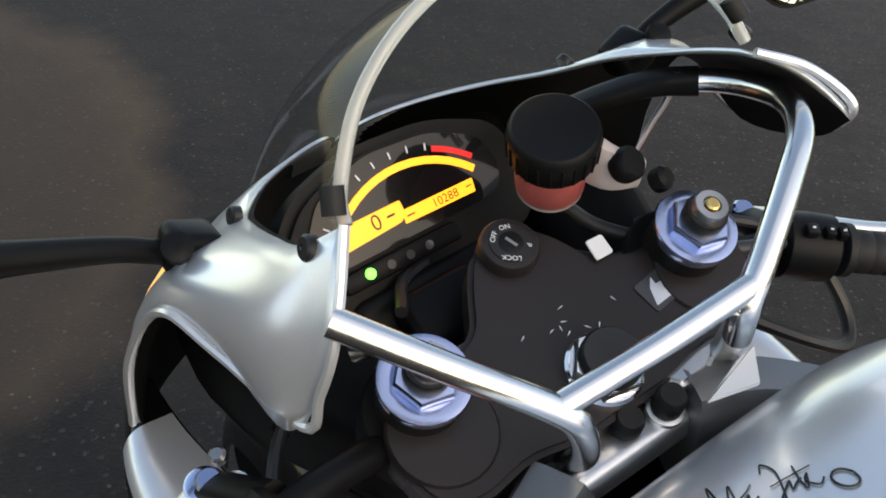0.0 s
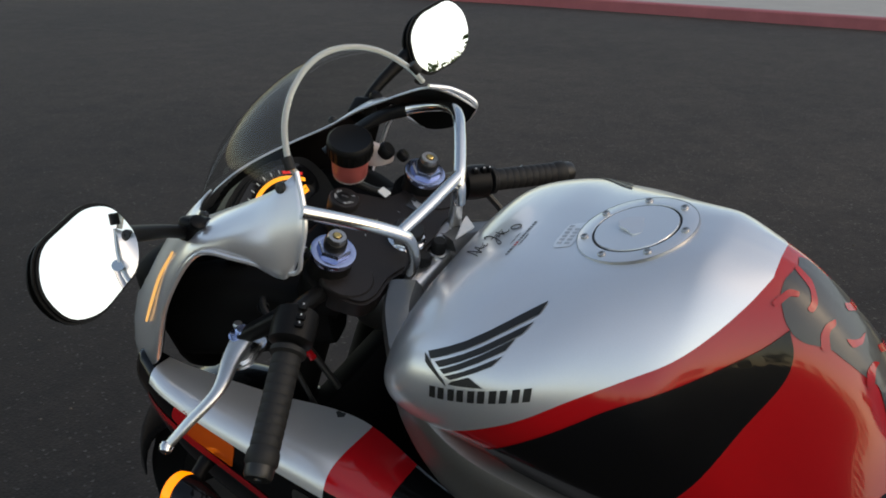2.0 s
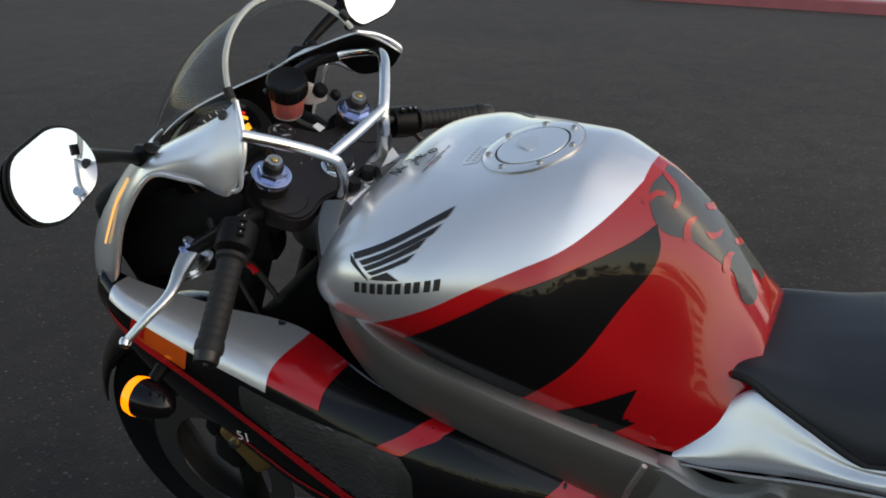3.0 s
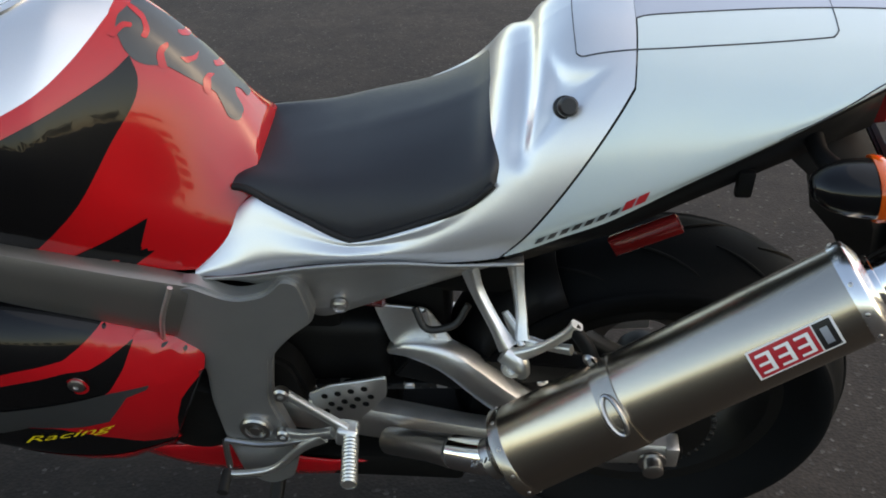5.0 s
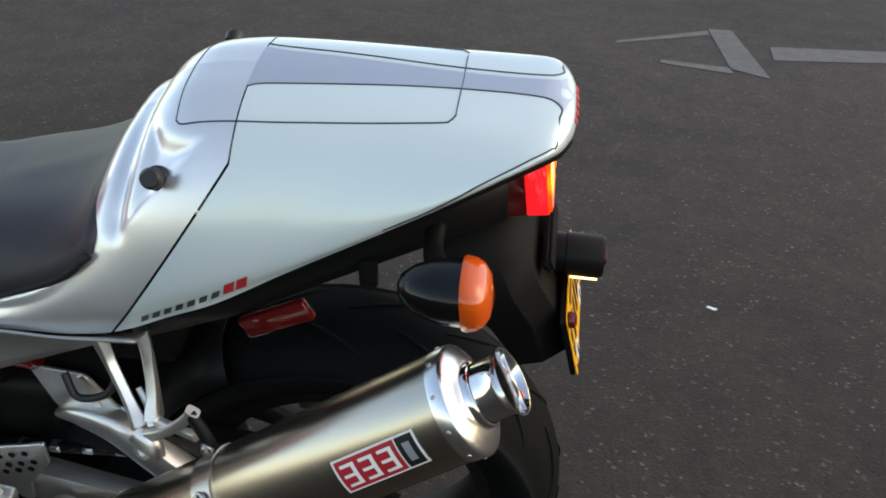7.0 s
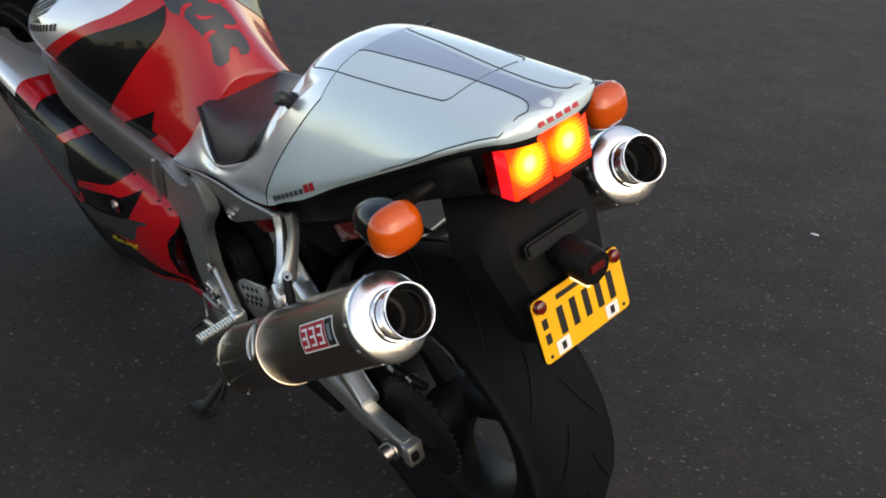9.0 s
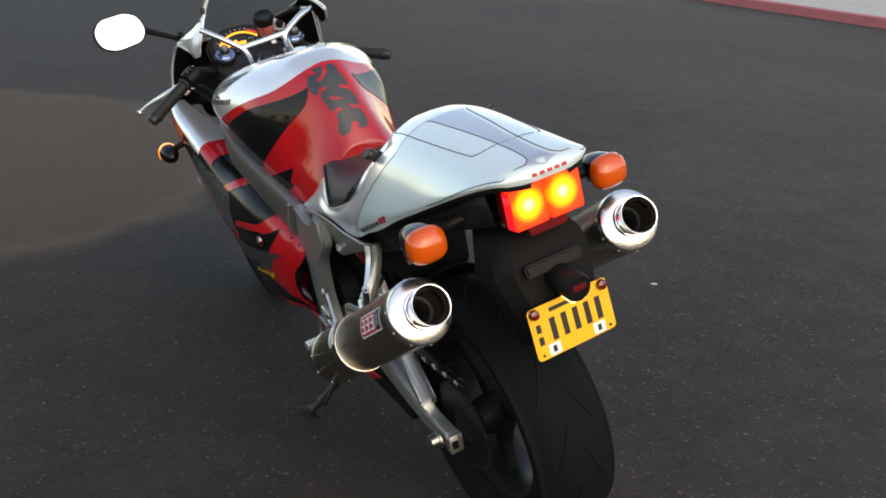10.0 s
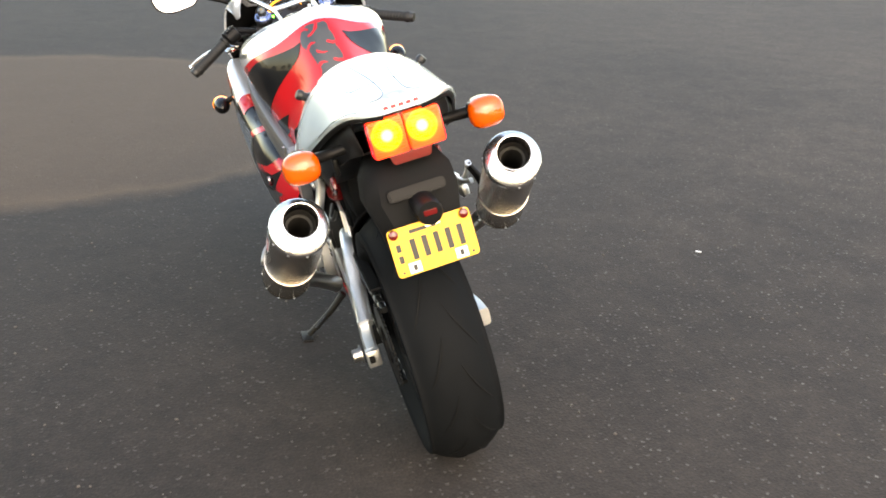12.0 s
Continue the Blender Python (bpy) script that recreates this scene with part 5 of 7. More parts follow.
for k in range(24):
    a = 2 * math.pi * k / 24
    part("lid_rib", bar_bm([RC + frame_of(RAX) @ Vector((.0318 * math.cos(a), .0318 * math.sin(a), .056)), RC + frame_of(RAX) @ Vector((.0325 * math.cos(a), .0325 * math.sin(a), .073))], [(.0022, .0022)] * 2, steps=1, seg=6, up=(1, .3, .2)), PLASTIC, res)
part("bracket", bar_bm([RC + RAX * .044 + Vector((.018, -.010, .004)), (.097, 1.209, .968), (.116, 1.198, .961)], [(.016, .040), (.013, .034), (.010, .022)], steps=4), FLUID, res)
part("knob", lathe_bm([(.011, 0), (.0125, .003), (.0125, .012), (.010, .015), (0, .015)], (.101, 1.203, .969), (.2, -.7, .65), 20), PLASTIC, res)
part("banjo_bolt", lathe_bm([(.008, 0), (.009, .002), (.009, .010), (.006, .013), (0, .013)], (.122, 1.190, .953), (.4, -.6, .6), 14), DARKCAST, res)
part("hose", tube_bm([RC + RAX * .004, RC + Vector((.03, -.03, -.03)), (.16, 1.16, .89), (.215, 1.145, .875)], .006, 10), CABLE, res)

# grips, levers, switchgear
def bar_end(s, inner, outer, lever):
    a, b = Vector(inner), Vector(outer)
    d = (b - a).normalized()
    hb = part("handlebar", tube_bm([Vector((FC + s * .118, 1.172, .880)), a.lerp(b, -.35), a], .011, 16), PLASTIC, bike, "clip-on handlebar with a black rubber grip")
    part("bar_clamp", lathe_bm([(.038, -.020), (.040, -.017), (.040, .017), (.038, .020)], (FC + s * .112, 1.172, .885), (0, -.42, .907), 28), INNER, hb)
    ln = (b - a).length
    prof = [(.0155, 0), (.0215, .002), (.0215, .008), (.0170, .011)]
    n = 9
    for k in range(n):
        h = .014 + (ln - .034) * k / n
        prof += [(.0170, h), (.0174, h + .002), (.0174, h + (ln - .034) / n - .003), (.0166, h + (ln - .034) / n - .0015)]
    prof += [(.0185, ln - .016), (.0190, ln - .012), (.0190, ln - .004), (.0165, ln)]
    part("grip", lathe_bm(prof, a, d, 28), RUBBER, hb, "ribbed black rubber grip")
    part("bar_weight", lathe_bm([(.0165, ln), (.0165, ln + .010), (.0145, ln + .014), (.005, ln + .014), (.004, ln + .011), (0, ln + .011)], a, d, 24), BLACKMARK, hb)
    sw_c = a - d * .026
    part("switch_box", lathe_bm([(.020, -.024), (.0265, -.020), (.0275, 0), (.0265, .018), (.021, .022)], sw_c, d, 24), PLASTIC, hb, "black switch housing")
    up = Vector((0, -.35, .93))
    for k, (o, w) in enumerate(((-.012, .010), (.002, .008), (.012, .007))):
        part("button", box_bm((w, .010, .008), basis(sw_c + d * o + up.normalized() * .026 + Vector((0, -.008, 0)), d, (0, 1, .3)), .002), PLASTIC if k else DARKCAST, hb)
        part("mark", box_bm((.0022, .0012, .001), basis(sw_c + d * o + up.normalized() * .0305 + Vector((0, -.008, 0)), d, (0, 1, .3)), 0), WHITEMARK, hb, smooth=0)
    lp = [Vector(p) for p in lever]
    lv = part("lever_perch", bar_bm([sw_c - d * .012 + Vector((0, .012, .004)), lp[0]], [(.026, .024), (.022, .018)], steps=5), PLASTIC, hb)
    part("lever", bar_bm(lp, [(.032, .012), (.024, .012), (.016, .011), (.014, .010), (.011, .009)], steps=6, power=2.6), SATIN, lv, "bright alloy lever")
    part("ball", lathe_bm([(.002, -.008), (.007, -.005), (.0085, 0), (.007, .005), (.002, .008)], lp[-1], d, 14), ALU, lv)
    part("pivot_screw", lathe_bm([(.009, 0), (.009, .006), (.007, .008), (0, .008)], lp[0] + Vector((0, 0, .005)), (0, -.25, .97), 16), BLUE, lv)
    return hb


GL = ((-.243, 1.128, .897), (-.366, 1.090, .835))
GR = ((.262, 1.128, .852), (.372, 1.050, .822))
bar_end(-1, *GL, [(-.228, 1.215, .880), (-.262, 1.208, .872), (-.310, 1.190, .866), (-.352, 1.202, .850), (-.382, 1.218, .830)])
bar_end(1, *GR, [(.242, 1.205, .850), (.270, 1.200, .838), (.315, 1.175, .822), (.350, 1.150, .812), (.380, 1.130, .808)])

# fairing stay tubes (bright alloy)
stay = part("stay_tube", tube_bm([(-.154, 1.143, 1.030), (-.112, 1.102, .999), (-.070, 1.071, .964), (-.058, 1.065, .944), (-.050, 1.070, .912), (-.040, 1.095, .868), (-.037, 1.101, .857)], .0086, 18), ALU, bike, "bright alloy fairing stay")
part("branch", tube_bm([(-.070, 1.071, .964), (.0, 1.066, .968), (.070, 1.0625, .9735)], .0080, 16), ALU, stay)
part("branch", tube_bm([(.066, 1.064, .934), (.064, 1.060, .955), (.068, 1.061, .968), (.084, 1.067, .980), (.130, 1.090, 1.000), (.172, 1.116, 1.009), (.200, 1.150, 1.004), (.206, 1.185, .998), (.196, 1.210, .996), (.178, 1.228, .995)], .0088, 18), ALU, stay)
part("stay_bracket", bar_bm([(.190, 1.216, .9955), (.168, 1.240, .993), (.135, 1.264, .984), (.090, 1.300, .962)], [(.019, .019), (.022, .016), (.024, .012), (.020, .008)], steps=5), PLASTIC, stay, "black stay bracket")
part("bracket", bar_bm([(.062, 1.060, .966), (.078, 1.075, .925), (.104, 1.106, .850)], [(.016, .014), (.015, .013), (.020, .016)], steps=5), SATIN, stay)
for p in ((.037, 1.087, .877), (.008, 1.095, .870), (-.034, 1.104, .862)):
    part("rubber_mount", lathe_bm([(.0090, -.012), (.0105, -.008), (.0105, .006), (.0085, .010), (0, .010)], p, (0, -.3, .95), 20), RUBBER, stay)
    part("washer", lathe_bm([(.013, -.014), (.0135, -.012), (.013, -.010), (.009, -.009)], p, (0, -.3, .95), 20), SATIN, stay)
part("stay_block", box_bm((.105, .040, .026), pose(.002, 1.098, .850), .008, 3), SATIN, bike)
lid = part("air_duct", plate_bm([(.040, 1.110), (.055, 1.121), (.088, 1.116), (.110, 1.106), (.074, 1.088), (.050, 1.088)], .010, pose(0, 0, .872), bevel=.003, r=.004), SATIN, bike, "pale grey duct edge in front of the tank")
part("duct_tab", plate_bm([(.047, 1.066), (.084, 1.055), (.108, 1.081), (.091, 1.079)], .003, pose(0, 0, .884), bevel=.001, r=.003), WHITEMARK, lid, "white plastic tab")

# instruments
DM = basis((.012, 1.318, .925), (1, .02, -.02), (0, .58, .815))
dash = part("dashboard", plate_bm([(-.125, -.050), (-.128, .010), (-.098, .042), (-.040, .060), (.030, .056), (.085, .034), (.098, .0), (.090, -.050), (.03, -.062), (-.08, -.062)], .045, DM @ pose(0, 0, -.046), bevel=.008, r=.02), PLASTIC, bike, "instrument panel with lit orange displays")
part("face", plate_bm([(-.100, -.020), (-.104, .006), (-.082, .034), (-.035, .050), (.022, .046), (.062, .028), (.070, 0), (.060, -.020)], .002, DM @ pose(0, 0, -.0005), bevel=0, r=.012), BLACKP, dash)


def arc_band(x0, x1, r0, r1, cx, cy, n=14):
    a0, a1 = math.acos(x0 / r1), math.acos(x1 / r1)
    outer = [(cx + r1 * math.cos(a), cy + r1 * math.sin(a)) for a in np.linspace(a0, a1, n)]
    inner = [(cx + r0 * math.cos(a), cy + r0 * math.sin(a)) for a in np.linspace(a1, a0, n)]
    return (outer + inner)[::-1]


part("tachometer_bar", plate_bm(arc_band(-.066, .064, .0835, .0893, -.015, -.055), .0008, DM @ pose(0, 0, .0018), bevel=0, r=.0004), LCD, dash, "glowing orange arc", smooth=0)
part("red_zone", plate_bm(arc_band(.036, .066, .0925, .0970, -.015, -.055), .0008, DM @ pose(0, 0, .0018), bevel=0, r=.0004), REDZONE, dash, smooth=0)
for k in range(8):
    a = radians(136 - k * 9.2)
    part("tick", box_bm((.0012, .0055, .0006), DM @ pose(-.015 + .0965 * math.cos(a), -.055 + .0965 * math.sin(a), .0022, 0, 0, math.degrees(a) - 90), 0), WHITEMARK, dash, smooth=0)
part("speed_display", plate_bm([(-.082, -.010), (-.028, -.007), (-.0220, -.003), (-.0225, .0086), (-.082, .0086)], .0008, DM @ pose(0, 0, .0018), bevel=0, r=.0015), LCD, dash, "glowing orange display", smooth=0)
part("lettering", text_bm("0", .0175, DM @ pose(-.047, .0005, .0030)), BLACKMARK, dash, smooth=0, fix=False)
part("bar", box_bm((.007, .0018, .0004), DM @ pose(-.034, .001, .0030), 0), BLACKMARK, dash, smooth=0)
part("trip_display", plate_bm([(-.0250, -.0098), (.0400, -.0112), (.0415, -.0005), (-.0240, .0005)], .0008, DM @ pose(0, 0, .0018), bevel=0, r=.0008), LCD, dash, "glowing orange display", smooth=0)
part("lettering", text_bm("10288", .0098, DM @ pose(.0135, -.0056, .0030)), BLACKMARK, dash, smooth=0, fix=False)
part("bar", box_bm((.007, .0012, .0004), DM @ pose(-.0185, -.005, .0030), 0), BLACKMARK, dash, smooth=0)
part("bar", box_bm((.005, .0010, .0004), DM @ pose(.036, -.005, .0030), 0), BLACKMARK, dash, smooth=0)
strip = part("warning_strip", box_bm((.104, .015, .010), DM @ pose(-.040, -.031, .003), .003), PLASTIC, dash)
part("lamp", lathe_bm([(.0042, 0), (.0042, .001), (.0025, .0020), (0, .0020)], DM @ Vector((-.070, -.030, .0082)), DM.col[2].to_3d(), 16), GREENLAMP, strip, "lit green neutral lamp")
for k in range(3):
    part("lamp", lathe_bm([(.0036, 0), (.0036, .001), (0, .001)], DM @ Vector((-.052 + k * .017, -.031, .0082)), DM.col[2].to_3d(), 14), GREYMARK, strip)
part("lower_housing", box_bm((.13, .05, .035), DM @ pose(-.03, -.070, -.012), .012, 3), PLASTIC, dash)

# front wheel, mudguard, calipers
FA = Vector((-.070, 1.400, .300))
front_wheel = wheel("front_wheel", FA, .300, .120, .219, 3, "black front tyre on a dark cast wheel")
for s in (-1, 1):
    part("brake_disc", lathe_bm([(.110, 0), (.158, 0), (.16, .002), (.16, .004), (.110, .004), (.110, 0)], FA + Vector((s * .07, 0, 0)), (s, 0, 0), 48, caps=False), STEEL, front_wheel)
    cal = part("brake_caliper", box_bm((.045, .06, .11), Matrix.Translation(FA + Vector((s * .085, -.105, .105))) @ Matrix.Rotation(radians(-40), 4, "X"), .012, 3), GOLD, bike, "gold brake caliper")
    part("bolt", lathe_bm([(.010, 0), (.010, .008), (.006, .010), (0, .010)], FA + Vector((s * .108, -.09, .12)), (s, 0, 0), 14), STEEL, cal)
    part("fork_foot", bar_bm([(s * .1125, 1.385, .36), (s * .11, 1.402, .29)], [(.05, .06), (.045, .07)], steps=4), DARKCAST, bike)
mud = []
for a in np.linspace(radians(15), radians(165), 20):
    mud.append([(FA.x + s * .075, FA.y + math.cos(a) * (.325 - .05 * abs(s) ** 3), FA.z + math.sin(a) * (.325 - .05 * abs(s) ** 3)) for s in np.linspace(-1, 1, 11)])
part("front_mudguard", grid_bm(mud), BLACKP, bike, "black front mudguard", smooth=60, solid=.003)

# front indicators
for s in (-1, 1):
    c = Vector((s * .335 + .01, 1.300, .655))
    ind = part("front_indicator", lathe_bm([(.006, -.055), (.018, -.045), (.027, -.020), (.030, .0), (.030, .006)], c, (0, 1, .05), 28), BLACKP, bike, "black front indicator with an amber lens")
    part("lens", lathe_bm([(.0305, .004), (.0310, .010), (.0290, .020), (.018, .028), (0, .030)], c, (0, 1, .05), 28), GLOWORANGE, ind, "lit amber lens")
    part("stem", tube_bm([c, (s * .285, 1.305, .668), (s * .25, 1.305, .675)], [.012, .010, .014], 14), PLASTIC, ind)

# rear underside, lights, number plate
und = []
for y, w, zt, zb in ((.12, .150, .722, .660), (.0, .152, .776, .715), (-.12, .140, .838, .780), (-.24, .112, .896, .832), (-.315, .085, .930, .856)):
    und.append([(-w, y, zt), (-w * .85, y, zb), (w * .85, y, zb), (w, y, zt)])
part("undertail", grid_bm(und), PLASTIC, bike, "black undertail", solid=.004)
tl_m = basis((.019, -.328, .886), (1, 0, 0), (0, .13, 1))
tl = part("tail_light", plate_bm([(-.076, -.038), (.076, -.038), (.076, .039), (-.076, .039)], .030, tl_m @ pose(0, 0, -.022), bevel=.004, r=.006), REDLENS, bike, "lit red twin tail light")
TAILLENS = tail_lens_material([tl_m @ Vector((s * .037 - .004, .006, .030)) for s in (-1, 1)])
for s, deep in ((-1, .027), (1, .027)):
    lens = part("lens", plate_bm([(-.0355, -.037), (.0355, -.037), (.0355, .038), (-.0355, .038)], deep, tl_m @ pose(s * .0385, 0, .006), bevel=.003, r=.004), TAILLENS, tl, "glowing yellow and red square lens")
    for k in range(11):
        part("rib", box_bm((.064, .0018, .0020), tl_m @ pose(s * .0385, -.029 + k * .0060, .006 + deep + .0003), .0007, 1), TAILLENS, lens)
    part("side_lens", plate_bm([(-.011, -.035), (.013, -.035), (.013, .036), (-.011, .036)], .0022, tl_m @ pose(s * .0748, 0, .018, 0, 90) @ pose(0, 0, -.0011), bevel=.0006, r=.003), GLOWRED, lens, "red side of the lens")
    for k in range(4):
        part("rib", box_bm((.0016, .060, .0016), tl_m @ pose(s * .0764, 0, .010 + k * .0055), .0006, 1), GLOWRED, lens)
part("lower_lens", plate_bm([(-.040, -.012), (.040, -.012), (.046, .010), (-.046, .010)], .030, tl_m @ pose(0, -.048, -.010), bevel=.003, r=.006), REDLENS, tl, "dark red lower lens")
PL = basis((.008, -.407, .664), (1, 0, 0), (0, .24, 1))
hold_rows = []
for y, z, l, w, d in ((-.290, .835, .066, .066, .06), (-.340, .802, .098, .086, .06), (-.360, .757, .106, .090, .07), (-.386, .700, .092, .074, .05), (-.404, .625, .078, .062, .03)):
    hold_rows.append([(-l + .008, y + .030, z), (-l + .008, y + .030 + d, z - .01), (w + .008, y + d, z - .01), (w + .008, y, z), (-l + .036, y, z)])
hold = part("plate_hanger", grid_bm(hold_rows, True, True), INNER, bike, "black number plate hanger")
part("recess", plate_bm([(-.062, -.012), (.062, -.012), (.062, .012), (-.062, .012)], .012, basis((.008, -.366, .770), (1, 0, 0), (0, .42, 1)) @ pose(0, 0, -.004), bevel=.004, r=.010), PLASTIC, hold)
plamp = part("plate_lamp", lathe_bm([(.022, 0), (.026, .004), (.0265, .030), (.0275, .031), (.0275, .074), (.025, .079), (0, .080)], (.012, -.358, .742), (0, -1, -.02), 28), PLASTIC, bike, "black plate lamp")
part("lens", plate_bm([(-.014, -.006), (.014, -.006), (.014, .006), (-.014, .006)], .003, basis((.012, -.4370, .744), (1, 0, 0), (0, 0, 1)), bevel=.001, r=.003), REDLENS, plamp)
part("lamp_window", box_bm((.030, .034, .003), pose(.012, -.415, .7145), .001), mat("warm_lamp_window", (.9, .8, .6), .3, emit=(1, .75, .35), emit_strength=1.5), plamp, "lit window under the lamp")
plate = part("number_plate", plate_bm([(-.089, -.051), (.089, -.051), (.089, .051), (-.089, .051)], .0016, PL, bevel=.0005, r=.010), PLATE, bike, "yellow number plate with dark characters")
part("plate_back", plate_bm([(-.089, -.051), (.089, -.051), (.089, .051), (-.089, .051)], .006, PL @ pose(0, 0, -.0075), bevel=.001, r=.010), PLASTIC, plate)
# characters as plain bars
for k in range(5):
    part("bar", box_bm((.0120, .044, .0008), PL @ pose(-.042 + k * .0255, .000, .0022), .0002, 1), BLACKMARK, plate, smooth=0)
for k in range(2):
    part("bar", box_bm((.010, .016, .0008), PL @ pose(-.073, .010 - k * .024, .0022), .0002, 1), BLACKMARK, plate, smooth=0)
part("bar", box_bm((.062, .008, .0008), PL @ pose(-.012, .037, .0022), .0002, 1), BLACKMARK, plate, smooth=0)
for x in (-.050, .052):
    part("sticker", plate_bm([(-.013, -.011), (.013, -.011), (.013, .011), (-.013, .011)], .0006, PL @ pose(x, -.037, .0018), bevel=0, r=.001), WHITEMARK, plate, smooth=0)
    part("bar", box_bm((.008, .012, .0005), PL @ pose(x, -.037, .0028), 0), BLACKMARK, plate, smooth=0)
for s in (-1, 1):
    part("reflector_bolt", lathe_bm([(.010, 0), (.011, .003), (.009, .008), (.004, .010), (0, .010)], PL @ Vector((s * .076, .040, .0016)), PL.col[2].to_3d(), 20), REDLENS, plate, "red reflector bolt")
    part("bolt_hole", lathe_bm([(.003, 0), (.003, .0008), (0, .0008)], PL @ Vector((s * .076, -.042, .0017)), PL.col[2].to_3d(), 10), BLACKMARK, plate)

# rear indicators
def egg(c, rings, power=2.8, seg=28):
    rows = []
    for h, a, b in rings:
        row = []
        for q in np.linspace(0, 2 * math.pi, seg, endpoint=False):
            ca, sa = math.cos(q), math.sin(q)
            f = (abs(ca) ** power + abs(sa) ** power) ** (-1 / power)
            row.append(Vector(c) + Vector((ca * f * a, h + sa * f * b * .10, sa * f * b)))
        rows.append(row)
    return grid_bm(rows, True, True)


for s in (-1, 1):
    c = Vector((s * .203 + .004, -.281, .859))
    ind = part("rear_indicator", egg(c, [(0, .0385, .0325), (-.004, .0395, .0335), (-.014, .0380, .0315), (-.022, .0330, .0265), (-.028, .0230, .0180), (-.030, .0100, .0080)]), AMBER, bike, "amber rear indicator on a black stem", smooth=60)
    part("housing", egg(c, [(-.001, .0375, .0315), (.012, .0370, .0310), (.030, .0345, .0285), (.050, .0270, .0220), (.064, .0160, .0130), (.068, .0070, .0060)], 2.3), BLACKP, ind, "gloss black housing", smooth=60)
    part("stem", tube_bm([c + Vector((-s * .03, .03, 0)), (s * .13, -.240, .856), (s * .07, -.240, .860)], [.013, .011, .013], 12), PLASTIC, ind)
part("rear_reflector", box_bm((.012, .095, .030), Matrix.Translation((-.128, -.052, .718)) @ Matrix.Rotation(radians(-28), 4, "X"), .003), REDLENS, bike, "dark red side reflector")
part("rear_reflector", box_bm((.012, .095, .030), Matrix.Translation((.128, -.052, .718)) @ Matrix.Rotation(radians(-28), 4, "X"), .003), REDLENS, bike)
part("helmet_hook", box_bm((.012, .022, .040), pose(-.120, -.165, .800), .004), PLASTIC, bike)
# bungee knobs on the cowl
for s in (-1, 1):
    part("cowl_knob", lathe_bm([(.012, 0), (.014, .003), (.014, .010), (.010, .012), (.010, .022), (.012, .024), (.012, .034), (.009, .038), (0, .038)], (TX + s * .128, .064, .902), (s * .75, -.1, .55), 24), BLACKMARK, bike, "black rubber knob")

# ---------------------------------------------------------------- paint work and lettering
# tank flanks: black wing shapes over the red
WEDGE = [(.897, .796), (.840, .832), (.797, .856), (.760, .875), (.727, .886), (.681, .898), (.633, .914), (.608, .929), (.600, .904), (.606, .878), (.634, .840), (.677, .778), (.741, .718), (.800, .722), (.850, .742)]
WEDGE2 = [(.702, .699), (.603, .738), (.626, .676), (.632, .664), (.690, .676)]
def smooth_outline(poly, corners):
    """Curved runs between the corner points of an outline."""
    out = []
    for a, b in zip(corners, corners[1:] + [corners[0] + len(poly)]):
        run = [poly[k % len(poly)] for k in range(a, b + 1)]
        out += [tuple(p) for p in cr(run, 5)[:-1]] if len(run) > 2 else [run[0]]
    return out


for poly in (smooth_outline(WEDGE, [0, 7, 12]), WEDGE2):
    decal_left("black_graphic", poly, TANK_SKIN, BLACKP, tank, "gloss black wedge", twin=True, cx=CX)
# wing emblem, drawn as plain strokes, and a bar for each letter below it
STROKES = [
    [(.966, .9030), (.849, .9510), (.853, .9440), (.960, .8990)],
    [(.953, .8990), (.855, .9400), (.863, .9320), (.945, .8965)],
    [(.944, .8950), (.868, .9290), (.874, .9210), (.937, .8925)],
    [(.936, .8910), (.875, .9170), (.884, .9085), (.928, .8895)],
    [(.926, .8885), (.907, .8965), (.889, .8890), (.930, .8845)],
    [(.970, .9010), (.966, .8950), (.932, .8820), (.937, .8865), (.962, .8985)],
]
for poly in STROKES:
    decal_left("emblem_stroke", poly, TANK_SKIN, BLACKMARK, tank, twin=True, cx=CX, step=.02)
for k in range(5):
    y0, z0 = .954 - k * .0245, .8635 + k * .0038
    for poly in ([(y0, z0), (y0 - .008, z0 + .0012), (y0 - .008, z0 + .0142), (y0, z0 + .013)],
                 [(y0 - .0115, z0 + .0018), (y0 - .0195, z0 + .0030), (y0 - .0195, z0 + .0160), (y0 - .0115, z0 + .0148)]):
        decal_left("letter_bar", poly, TANK_SKIN, BLACKMARK, tank, step=.02)
# grey curling graphic down the back of the tank
BACK = dict(origin=(.002, 0, 0), u=(1, 0, 0), v=(0, .66, .75))
CURL = [(-.036, 1.130), (-.020, 1.137), (.012, 1.132), (.030, 1.134), (.036, 1.120), (.034, 1.100), (.040, 1.085), (.042, 1.060), (.036, 1.045), (.044, 1.030), (.048, 1.010), (.040, .990), (.046, .975), (.048, .955),
        (.038, .938), (.018, .940), (.022, .955), (.012, .965), (.000, .955), (-.008, .938), (-.030, .936), (-.036, .950), (-.028, .970), (-.022, .985), (-.028, 1.000), (-.034, 1.030), (-.038, 1.055), (-.050, 1.075), (-.053, 1.090), (-.050, 1.107), (-.043, 1.120)]
BS = .9986        # plane scale: the v axis is not quite of unit length
part("curl_graphic", decal_bm([(x, s / BS) for x, s in CURL], TANK_SKIN, lift=.0009, step=.008, r=.006, **BACK), GREYMARK, tank, "dark grey curling tank pad graphic", fix=False)
